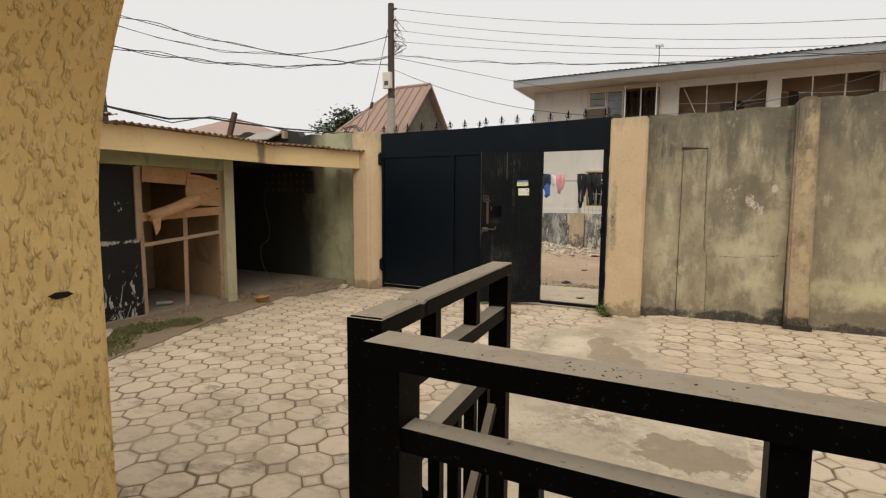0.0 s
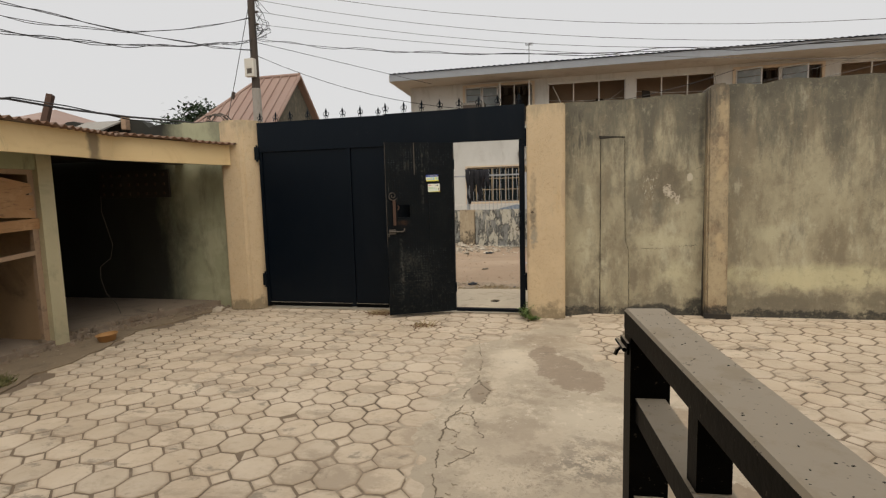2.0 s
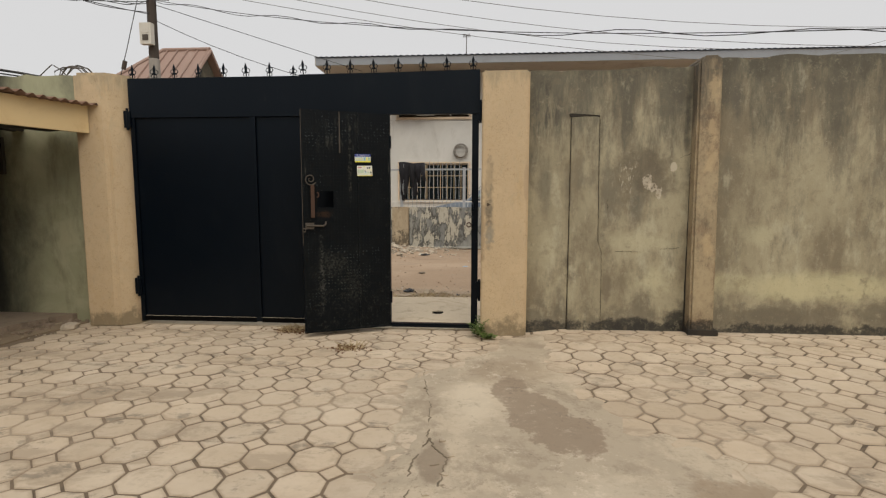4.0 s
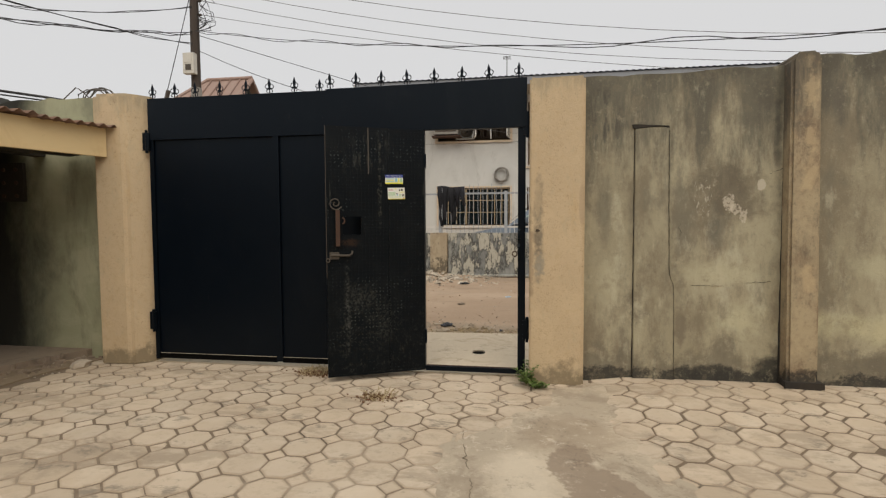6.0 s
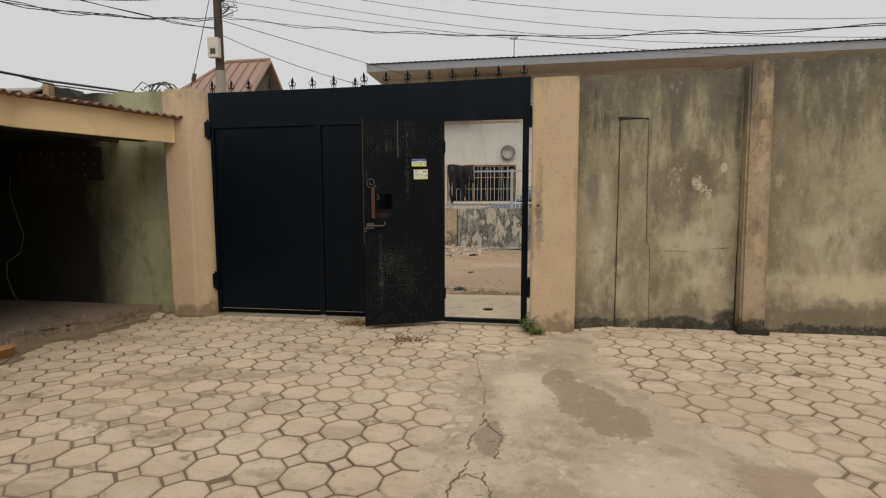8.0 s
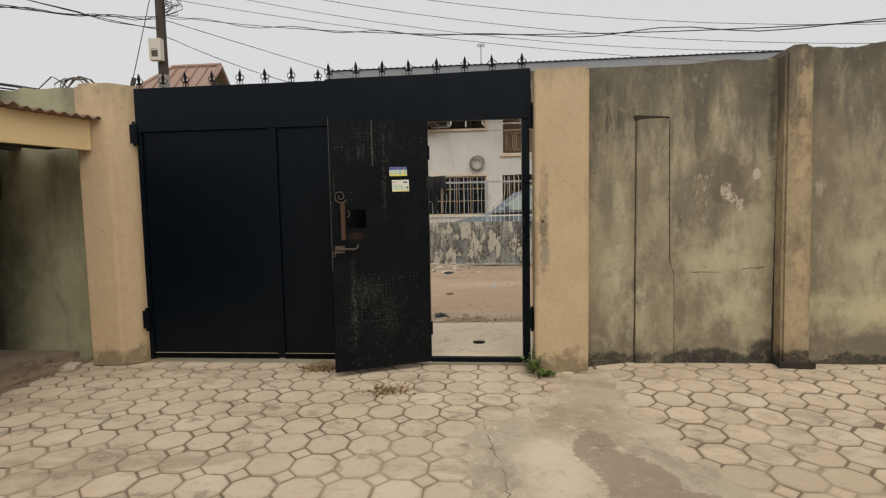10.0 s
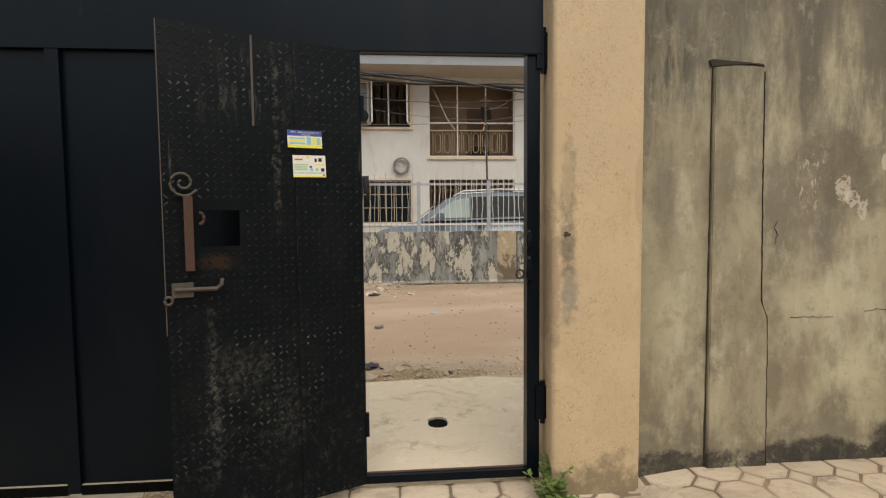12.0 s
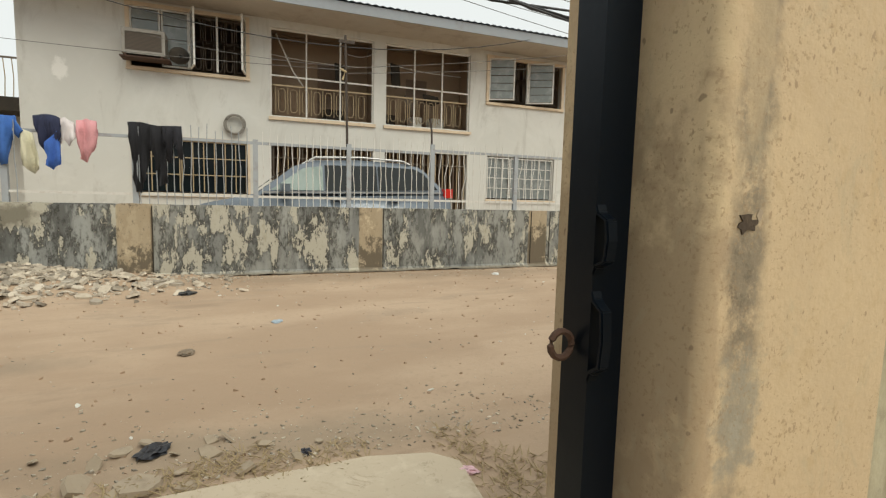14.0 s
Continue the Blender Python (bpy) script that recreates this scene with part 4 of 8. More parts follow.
part("plaster_crack", hairline([(0.14, 0.81), (0.3, 0.84), (0.5, 0.83), (0.7, 0.865), (0.93, 0.875)], 0.0035, 1.0, 0.009, 0.5), M_darkshade, front)
part("plaster_crack", hairline([(0.14, 1.22), (0.16, 1.27), (0.145, 1.31), (0.17, 1.36)], 0.0025, 2.0, 0.008, 0.5), M_darkshade, front)
part("plaster_crack", hairline([(0.82, 1.74), (0.92, 1.78), (0.925, 1.95)], 0.005, 3.0, 0.01, 0.2), M_darkshade, front)
part("panel_gap", hairline([(0.117, 0.0), (0.112, 0.3), (0.107, 0.72), (0.1, 0.85), (0.068, 0.93), (0.058, 1.5), (0.052, 2.12)], 0.005, 4.0, 0.02, 0.0, 6.908, 0.3), M_darkshade, front, "dark line along a plaster edge")

wl = setting("wall_front_far", uneven_wall(-11.0, -5.2, 7.1, 7.3, -0.05, lambda x: 2.64 + 0.1 * (x < -6.6 and x > -9.0), 0.06, 0.12, 9.0), M_shadegreen,
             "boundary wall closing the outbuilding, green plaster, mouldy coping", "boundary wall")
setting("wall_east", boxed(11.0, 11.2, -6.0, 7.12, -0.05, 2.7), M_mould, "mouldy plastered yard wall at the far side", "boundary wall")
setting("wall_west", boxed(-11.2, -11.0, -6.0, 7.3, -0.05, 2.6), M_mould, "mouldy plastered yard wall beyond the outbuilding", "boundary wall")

M_crumb = plain("hole_recess_brown", (0.06, 0.042, 0.028), 0.95, 0, (0.16, 0.12, 0.08), 0.7, 60, 0.6, 90)


# ---- gate pillars ----
def pillar(name, pts, top, label):
    bm = prism(bmesh.new(), pts, -0.03, top)
    for v in bm.verts:
        if v.co.z > 1:
            v.co.z += 0.02 * noise.noise(v.co * 6)
    ob = part(name, bm, M_peach, None, "", 0.035)
    ob.data.polygons.foreach_set("use_smooth", [True] * len(ob.data.polygons))
    ob.data.set_sharp_from_angle(angle=0.5)
    return tagged(ob, label, "gate pillar", "gate pillars")


pillar("gate_pillar", [(-5.2, 6.83), (-4.87, 6.85), (-4.77, 6.92), (-4.69, 7.02), (-4.69, 7.35), (-5.2, 7.35)], 2.6, "peach-rendered gate pillar with stained top beside the outbuilding")
right_pillar = pillar("gate_pillar", [(-1.02, 6.8115), (-0.62, 6.81), (-0.62, 7.2), (-1.06, 7.2), *[(-1.045 - 0.025 * math.cos(a), 6.836 - 0.025 * math.sin(a)) for a in [math.pi / 18 * k for k in range(9)]]], 2.55, "peach-rendered gate pillar with a chipped hole and stains")
bm = bmesh.new()
# Flat dark brown patch paints the chipped hole's shaded recess; nothing is cut.
jag = [0.018 * (1 + 0.28 * math.sin(k * 2.4) + 0.2 * math.sin(k * 5.1 + 1)) for k in range(16)]
prism(bm, [(-1.001 + r * math.cos(k * math.tau / 16), 1.29 + 0.7 * r * math.sin(k * math.tau / 16)) for k, r in enumerate(jag)], 6.8095, 6.813, "y")
part("chipped_hole", bm, M_crumb, right_pillar, "dark brown patch painted as a chipped hole")
part("bare_chip", prism(bmesh.new(), [(-0.979, 1.292), (-0.974, 1.296), (-0.972, 1.309), (-0.98, 1.311), (-0.984, 1.301)], 6.8097, 6.8125, "y"), M_slab, right_pillar, "pale bare cement beside the hole")

# ---- the steel gate ----
gate = thing("steel_gate", "black-painted double steel gate with a row of spearheads", "gate", (0, 6.97, 0))
part("left_panel", boxed(-4.63, -3.4, -0.012, 0.0, 0.08, 2.2), M_gate, gate)
part("right_panel", boxed(-3.36, -2.02, -0.012, 0.0, 0.08, 2.2), M_gate, gate)
part("rib", boxed(-3.41, -3.35, -0.035, 0.012, 0.06, 2.17), M_gate, gate, "", 0.005)
# Bottom rails use M_rail for its pale upward faces.
part("frame_rail", boxed(-4.64, -3.41, -0.03, 0.012, 0.05, 0.1), M_rail, gate, "bottom rail with a pale top", 0.005)
part("frame_rail", boxed(-3.35, -2.03, -0.03, 0.012, 0.05, 0.1), M_rail, gate, "bottom rail with a pale top", 0.005)
part("frame_stile", boxed(-4.675, -4.63, -0.03, 0.03, 0.04, 2.17), M_gate, gate, "", 0.006)
part("head_plate", boxed(-4.675, -2.86, -0.04, 0.015, 2.165, 2.555), M_gate, gate, "", 0.004)
bm = prism(bmesh.new(), [(-2.88, 2.168), (-1.09, 2.168), (-1.09, 2.585), (-2.0, 2.57), (-2.88, 2.565)], -0.055, -0.012, "y")
part("head_plate", bm, M_gate, gate, "", 0.004)
part("opening_stile", boxed(-2.03, -1.985, -0.02, 0.03, 0.05, 2.19), M_gate, gate, "", 0.005)
part("lock_stile", boxed(-1.165, -1.1, -0.035, 0.035, 0.03, 2.19), M_gate, gate, "", 0.012)
bar_ = part("threshold_bar", boxed(-1.985, -1.165, -0.02, 0.025, 0.03, 0.07), M_gate, gate, "black threshold bar", 0.004)
part("worn_edge", boxed(-1.98, -1.17, 0.004, 0.022, 0.0705, 0.074), M_rust, bar_, "rust-red worn top edge")
for x, z in ((-4.695, 2.15), (-4.68, 0.42), (-1.085, 2.19), (-1.085, 0.43)):
    h = part("hinge_block", boxed(x - 0.035, x + 0.035, -0.05, 0.03, z - 0.085, z + 0.085), M_gate, gate, "", 0.012)
    part("hinge_pin", tubed([(x, -0.04, z - 0.11), (x, -0.04, z + 0.11)], 0.013, 8), M_gate, h)
# bolt keepers on the lock stile
for z, hh in ((1.257, 0.042), (1.105, 0.06)):
    bm = bmesh.new()
    prof_ = [(-0.036, -hh - 0.012), (-0.04, -hh), (-0.062, -hh * 0.75), (-0.066, 0.0), (-0.062, hh * 0.75), (-0.04, hh), (-0.036, hh + 0.012)]
    rims = [[bm.verts.new((x, y + d, z + q * (1 - 8 * d))) for x in (-1.166, -1.146)] for d in (0.0, 0.008) for y, q in prof_]
    n = len(prof_)
    for k in range(n - 1):
        a, b, c, d = rims[k], rims[k + 1], rims[n + k], rims[n + k + 1]
        for quad in ((a[0], a[1], b[1], b[0]), (c[0], d[0], d[1], c[1]), (a[0], b[0], d[0], c[0]), (a[1], c[1], d[1], b[1])):
            bm.faces.new(quad)
    bmesh.ops.recalc_face_normals(bm, faces=bm.faces)
    part("bolt_keeper", bm, M_gate, gate, "worn black bolt keeper strap", 0.002)
part("padlock_ring", tubed([(-1.192 + 0.02 * math.cos(a), 0.0, 1.085 + 0.022 * math.sin(a)) for a in [i * math.tau / 14 for i in range(15)]], 0.006), M_rust, gate, "bent rusty ring")


def spearhead():
    bm = bmesh.new()
    tube(bm, [(0, 0, 0), (0, 0, 0.06)], 0.006, 6)
    prism(bm, [(-0.007, 0.055), (0.007, 0.055), (0.015, 0.098), (0.0, 0.145), (-0.015, 0.098)], -0.004, 0.004, "y")
    box(bm, -0.016, 0.016, -0.007, 0.007, 0.048, 0.058)
    for sgn in (-1, 1):
        tube(bm, [(sgn * (0.006 + 0.032 * math.sin(a)), 0, 0.045 + 0.024 * (1 - math.cos(a))) for a in [k * 2.7 / 8 for k in range(9)]], 0.0042, 5)
        tube(bm, [(sgn * (0.008 + 0.02 * math.sin(a)), 0, 0.045 - 0.016 * (1 - math.cos(a))) for a in [k * 2.6 / 6 for k in range(7)]], 0.004, 5)
    return bm


first = None
for i, x in enumerate((-4.63, -4.4, -4.18, -3.93, -3.67, -3.43, -3.19, -2.95, -2.84, -2.6, -2.37, -2.13, -1.89, -1.65, -1.41, -1.16)):
    z = 2.55 if x < -2.86 else 2.565 + 0.012 * max(0, x + 2.1)
    y = -0.02 if x < -2.86 else -0.034
    if first is None:
        first = part("spearhead", spearhead(), M_gate, gate)
        sp = first
    else:
        sp = new("spearhead", first.data)
        sp.parent = gate
    sp.matrix_basis = pose(x, y, z, 0, 3 * math.sin(i * 2.1), 12 * math.sin(i * 1.7)) @ Matrix.Diagonal((1, 1, 0.78 if i == 7 else 1.0, 1))

# ---- the wicket door, swung in ----
turn = math.degrees(math.atan2(6.58 - 6.93, -2.74 + 1.98)) + 180
wicket = thing("wicket_door", "open black tread-plate pedestrian door in the gate, scuffed", "door", (-1.985, 6.93, 0), turn)
bm = bmesh.new()      # plate with a square hand hole
for a in ((-0.845, -0.712, 0.045, 2.172), (-0.712, -0.556, 0.045, 1.26), (-0.712, -0.556, 1.415, 2.172), (-0.556, -0.31, 0.045, 2.172)):
    box(bm, a[0], a[1], -0.006, 0.006, a[2], a[3])
bmesh.ops.remove_doubles(bm, verts=bm.verts, dist=0.0005)
part("tread_sheet", bm, M_tread, wicket)
part("tread_sheet", boxed(-0.314, 0.0, -0.012, -0.001, 0.048, 2.168), M_tread, wicket)
part("seam_strip", boxed(-0.494, -0.485, -0.0095, -0.005, 1.78, 2.165), M_greysteel, wicket, "scraped bare seam")
bm = bmesh.new()
for a in ((-0.85, -0.815, 0.04, 2.176), (-0.035, 0.0, 0.04, 2.176)):
    box(bm, a[0], a[1], 0.006, 0.04, a[2], a[3])
for z in (0.04, 1.1, 2.14):
    box(bm, -0.815, -0.035, 0.006, 0.04, z, z + 0.036)
part("door_frame", bm, M_gate, wicket)
part("worn_edge", boxed(-0.8495, -0.8455, -0.0068, 0.0058, 0.9, 2.17), M_greysteel, wicket, "scraped bare edge of the plate")
bm = bmesh.new()      # raised bars of the tread plate
rng = random.Random(4)
for iz in range(69):
    for ix in range(27):
        x, z = -0.834 + ix * 0.031, 0.062 + iz * 0.0306
        if -0.735 < x < -0.535 and 1.235 < z < 1.44 or abs(x + 0.49) < 0.022 and z > 1.69 or rng.random() < 0.08:
            continue
        s2, dx = (1 if (ix + iz) % 2 else -1), 0.0155
        y = -0.0136 if x > -0.318 else -0.0076
        p = [bm.verts.new((x + u * dx * 0.75 * s2 - v * 0.0042, y + h, z + u * dx * 0.75 + v * 0.0042 * s2)) for u, v, h in ((-1, 0, 0.002), (0, -1, 0.002), (1, 0, 0.002), (0, 1, 0.002), (0, 0, -0.0004))]
        for k in range(4):
            bm.faces.new((p[k], p[(k + 1) % 4], p[4]))
part("tread_pattern", bm, M_treadbar, wicket)["kind"] = "stuff"
handle = part("pull_handle", boxed(-0.772, -0.738, -0.042, -0.032, 1.165, 1.47), M_rust, wicket, "rusty flat-bar pull handle", 0.004)
spiral = [(-0.772 + (0.058 - 0.0024 * k) * math.cos(0.5 + k * 0.5), -0.034, 1.525 + (0.058 - 0.0024 * k) * math.sin(0.5 + k * 0.5) * -1) for k in range(21)]
part("scroll", tubed([(-0.755, -0.036, 1.468)] + spiral, 0.0055, 6), M_greysteel, handle, "curled steel scroll")
for z in (1.19, 1.45):
    part("handle_foot", boxed(-0.765, -0.745, -0.034, -0.004, z - 0.012, z + 0.012), M_rust, handle)
bolt = part("slide_bolt", boxed(-0.825, -0.745, -0.022, -0.006, 1.055, 1.115), M_greysteel, wicket, "grey steel slide bolt", 0.004)
part("bolt_bar", tubed([(-0.815, -0.03, 1.09), (-0.66, -0.03, 1.085), (-0.64, -0.03, 1.1), (-0.635, -0.02, 1.125)], 0.009, 8), M_greysteel, bolt)
part("bolt_eye", tubed([(-0.838 + 0.014 * math.cos(a), -0.02, 1.045 + 0.016 * math.sin(a)) for a in [i * math.tau / 10 for i in range(11)]], 0.006), M_greysteel, bolt)
part("eyelet", tubed([(-0.715 + 0.018 * math.cos(a), -0.02, 1.38 + 0.024 * math.sin(a)) for a in [i * math.pi / 8 - 1.6 for i in range(9)]], 0.007), M_rust, wicket)
for z in (0.35, 1.9):
    part("door_hinge", tubed([(0.006, -0.01, z - 0.06), (0.006, -0.01, z + 0.06)], 0.012, 8), M_gate, wicket)
for z0, z1 in ((1.62, 1.66), (1.44, 1.475), (1.34, 1.375), (1.22, 1.28), (1.05, 1.07)):
    part("rust_slot", boxed(-0.3165, -0.3115, -0.0135, -0.0115, z0, z1), M_void, wicket)


def ink(name, c, rough=0.5):
    s = Shade(name, c, rough)
    s.mix(tuple(v * 0.8 for v in c), s.ramp(s.noise(60), 0.5, 0.7), 0.4)
    return s.done()


M_paper = ink("sticker_white", (0.72, 0.72, 0.66))
M_yellow = ink("sticker_yellow", (0.75, 0.7, 0.06))
M_blue = ink("sticker_blue", (0.05, 0.08, 0.32))
M_sticker_green = ink("sticker_green", (0.35, 0.55, 0.32))
M_cyan = ink("sticker_cyan", (0.25, 0.5, 0.6))
M_red = ink("sticker_red", (0.5, 0.08, 0.07))


def sticker(x0, x1, z0, z1, tilt, bars, label, words=()):
    st = thing("sticker", label, "sticker", group="stickers on the wicket door")
    st.matrix_world = wicket.matrix_world @ pose(x0, -0.0165, z0, 0, tilt, 0)
    part("paper", boxed(0, x1 - x0, -0.0006, 0.0006, 0, z1 - z0), M_paper, st)
    for a, b, c, d, m in bars:
        part("print_bar", boxed(a * (x1 - x0), b * (x1 - x0), -0.0014, -0.0007, c * (z1 - z0), d * (z1 - z0)), m, st)
    for text, x, z, size, m in words:
        cu = bpy.data.curves.new("words", 'FONT')
        cu.body, cu.size, cu.align_x = text, size, 'CENTER'
        cu.extrude = 0.0002
        tmp = bpy.data.objects.new("words", cu)
        me = bpy.data.meshes.new_from_object(tmp)
        bpy.data.objects.remove(tmp)
        me.materials.append(m)
        ob = new("lettering", me)
        ob.parent = st
        ob.matrix_basis = pose(x, -0.0018, z, 90, 0, 0)
    return st


sticker(-0.347, -0.192, 1.695, 1.773, -1.2, [(0, 1, 0.68, 1, M_blue), (0, 1, 0, 0.16, M_yellow), (0.55, 0.68, 0.2, 0.62, M_cyan), (0.72, 0.8, 0.22, 0.62, M_yellow), (0.84, 0.96, 0.2, 0.6, M_sticker_green),
        (0.1, 0.24, 0.84, 0.94, M_paper), (0.3, 0.92, 0.84, 0.94, M_paper), (0.04, 0.5, 0.5, 0.58, M_cyan), (0.04, 0.5, 0.36, 0.44, M_yellow), (0.04, 0.5, 0.22, 0.3, M_cyan)], "small blue, white and yellow advertising sticker", [("A PLACE TO", 0.082, 0.0555, 0.0075, M_paper)])
sticker(-0.325, -0.176, 1.563, 1.662, -1.5, [(0.04, 0.45, 0.56, 0.6, M_sticker_green), (0.04, 0.45, 0.48, 0.52, M_sticker_green), (0.04, 0.42, 0.4, 0.44, M_sticker_green), (0.04, 0.45, 0.32, 0.36, M_sticker_green), (0.06, 0.3, 0.78, 0.84, M_red), (0.42, 0.5, 0.86, 0.96, M_yellow),
         (0.52, 0.6, 0.3, 0.42, M_cyan), (0.5, 0.57, 0.44, 0.52, M_darkshade), (0.66, 0.73, 0.7, 0.86, M_darkshade), (0.78, 0.88, 0.72, 0.88, M_darkshade), (0.7, 0.96, 0.58, 0.62, M_yellow), (0.85, 0.95, 0.26, 0.42, M_darkshade), (0.68, 0.76, 0.3, 0.42, M_sticker_green), (0.03, 0.95, 0.18, 0.22, M_sticker_green), (0.9, 0.96, 0.06, 0.14, M_red), (0, 1, 0, 0.05, M_yellow)],
        "pale green and white advertising sticker", [])

# ---- the veranda that the walk starts from ----
setting("veranda_floor", boxed(-6.0, 9.0, -4.0, 0.85, -0.05, 0.17), M_apron, "plain concrete veranda floor one step above the yard", "floor", 0.01)
arch = [(-3.4, -0.05), (-1.395, -0.05), (-1.405, 1.4)]
arch += [(0.4 - 1.805 * math.cos(a) ** 0.85, 1.4 + 1.28 * math.sin(a)) for a in [math.pi * k / 48 for k in range(1, 24)]]
arch += [(0.4, 2.68)] + [(0.4 + 1.805 * math.sin(a) ** 0.85, 1.4 + 1.28 * math.cos(a)) for a in [math.pi * k / 48 for k in range(1, 24)]]
arch += [(2.205, 1.4), (2.2, -0.05), (9.0, -0.05), (9.0, 2.95), (-3.4, 2.95)]
setting("veranda_arch", prism(bmesh.new(), arch, 0.42, 0.775, "y"), M_roughyellow, "rough-cast yellow arched veranda wall", "wall", 0.02)
# Unseen slab, added and sized to cut light on the railing's near faces.
setting("eave_shade_slab", boxed(-6.0, 9.0, -4.0, -1.1, 2.95, 3.15), M_trim, "unseen eave slab added to dim the railing", "ceiling")
setting("wall_house", boxed(-6.0, 9.0, -4.2, -4.0, -0.05, 3.15), M_roughyellow, "yellow house wall behind the veranda", "wall")
gouge = bmesh.new()
prism(gouge, [(0.635, 1.263), (0.65, 1.27), (0.68, 1.269), (0.69, 1.262), (0.675, 1.255), (0.65, 1.254)], -1.402, -1.3985, "x")
tagged(part("plaster_gouge", gouge, M_void), "small dark slit gouged in yellow plaster", "gouge", "", "structure")


# ---- veranda railing and its open gate ----
def bar(x0, x1, y0, y1, z0, z1, parent, name="rail", bevel=0.006, label=""):
    return part(name, boxed(x0, x1, y0, y1, z0, z1), M_rail, parent, label, bevel)


rail = thing("veranda_railing", "black steel box-section railing coated with dust", "railing", (-0.495, 0.65, 0.145))
bar(0.02, 2.6, 0.0, 0.075, 1.09, 1.13, rail, "top_rail", 0.012, "dusty flat top rail")
bar(0.085, 2.6, 0.012, 0.055, 0.953, 0.993, rail, "middle_rail")
bar(0.085, 2.6, 0.01, 0.06, 0.12, 0.16, rail, "bottom_rail")
bar(0.02, 0.085, 0.005, 0.07, 0.0, 1.088, rail, "post")
for x in (0.58, 1.17, 1.77, 2.37):
    bar(x, x + 0.04, 0.01, 0.06, 0.994, 1.089, rail, "upright")
for k in range(9):
    x = 0.28 + k * 0.26
    bar(x, x + 0.03, 0.02, 0.05, 0.161, 0.952, rail, "baluster", 0.004)
ang = math.degrees(math.atan2(1.651 - 0.745, -0.604 + 0.538))
leaf = thing("railing_gate", "open black steel railing gate coated with dust", "gate", (-0.538, 0.745, 0.16), ang)
leaf.matrix_world = leaf.matrix_world @ Matrix.Diagonal((0.917, 1, 1, 1))
bm = bmesh.new()
loops = []
for x, top_, pinch in ((0.0, 1.129, 0.0), (0.16, 1.13, 0.0), (0.175, 1.129, 0.0), (0.188, 1.125, 0.001), (0.198, 1.124, 0.0015), (0.212, 1.13, 0.0), (0.97, 1.13, 0.0), (0.984, 1.128, 0.002), (0.99, 1.12, 0.006)):
    w2 = 0.036 - pinch
    loops.append([bm.verts.new((x, yy, zz)) for yy, zz in ((-w2, 1.092), (w2, 1.092), (w2, top_ - 0.004), (w2 - 0.004, top_), (-w2 + 0.004, top_), (-w2, top_ - 0.004))])
for la, lb_ in zip(loops, loops[1:]):
    for k in range(6):
        bm.faces.new((la[k], la[(k + 1) % 6], lb_[(k + 1) % 6], lb_[k]))
bm.faces.new(loops[0][::-1])
bm.faces.new(loops[-1])
bmesh.ops.recalc_face_normals(bm, faces=bm.faces)
part("top_rail", bm, M_rail, leaf, "dusty flat top rail with a dent")
part("hinge_plate", boxed(-0.008, -0.001, -0.037, 0.037, 0.0, 1.126), M_rail, leaf, "black end plate of the gate", 0.002)
bar(0.0, 0.085, -0.034, 0.034, 0.0, 1.09, leaf, "near_stile")
bar(0.93, 0.985, -0.033, 0.033, 0.0, 1.088, leaf, "far_stile")
bar(0.086, 0.929, -0.025, 0.025, 0.94, 0.98, leaf, "middle_rail")
bar(0.086, 0.929, -0.025, 0.025, 0.76, 0.8, leaf, "lower_rail")
bar(0.086, 0.929, -0.025, 0.025, 0.08, 0.12, leaf, "bottom_rail")
for x in (0.3, 0.62):
    bar(x, x + 0.035, -0.02, 0.02, 0.981, 1.089, leaf, "upright", 0.004)
for x in (0.2, 0.34, 0.48, 0.62, 0.76):
    bar(x, x + 0.03, -0.016, 0.016, 0.121, 0.759, leaf, "baluster", 0.004)
for s2 in (-1, 1):
    b = bmesh.new()
    box(b, -0.36, 0.36, -0.012, 0.012, -0.016, 0.016, Matrix.Translation((0.5, 0.03 * s2, 0.45)) @ Matrix.Rotation(s2 * 0.72, 4, 'Y'))
    part("brace", b, M_rail, leaf, "", 0.003)
lk = part("slide_bolt", boxed(0.92, 0.98, 0.037, 0.041, 1.06, 1.08), M_rail, leaf, "small steel slide bolt", 0.003)
part("bolt_bar", tubed([(0.915, 0.046, 1.07), (0.985, 0.046, 1.07)], 0.004, 8), M_rail, lk)
part("bolt_knob", tubed([(0.94, 0.046, 1.07), (0.938, 0.054, 1.064), (0.936, 0.058, 1.055)], 0.0035, 8), M_rail, lk)

# ---- the outbuilding by the gate ----
shed = thing("outbuilding", "low yellow and green lean-to with an open dark bay", "outbuilding", (0, 0, 0))
M_shedfloor = plain("dirty_cement_floor", (0.27, 0.21, 0.155), 0.95, 0, (0.1, 0.075, 0.055), 0.7, 3.0, 0.4, 50)
M_jamb = plain("cream_green_plaster", (0.5, 0.45, 0.29), 0.9, 0, (0.25, 0.23, 0.15), 0.6, 3.0, 0.3, 40)
part("floor_slab", prism(bmesh.new(), wander([(-5.98, 1.2), (-5.95, 3.6), (-6.0, 5.1), (-6.02, 5.6), (-5.82, 6.4), (-5.55, 7.1), (-9.9, 7.1), (-9.9, 1.2)], 0.06, 2, 14), -0.04, 0.07), M_shedfloor, shed, "chipped dirty cement floor slab")
# Back wall, partition, beam, soffits and roof board carry the painted bay shade.
part("back_wall", boxed(-10.0, -9.85, 1.0, 7.1, 0, 2.25), M_darkshade, shed)
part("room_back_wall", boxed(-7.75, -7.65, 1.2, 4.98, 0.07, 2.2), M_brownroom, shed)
part("partition", boxed(-9.85, -6.16, 5.04, 5.1, 0.07, 2.2), M_darkshade, shed)
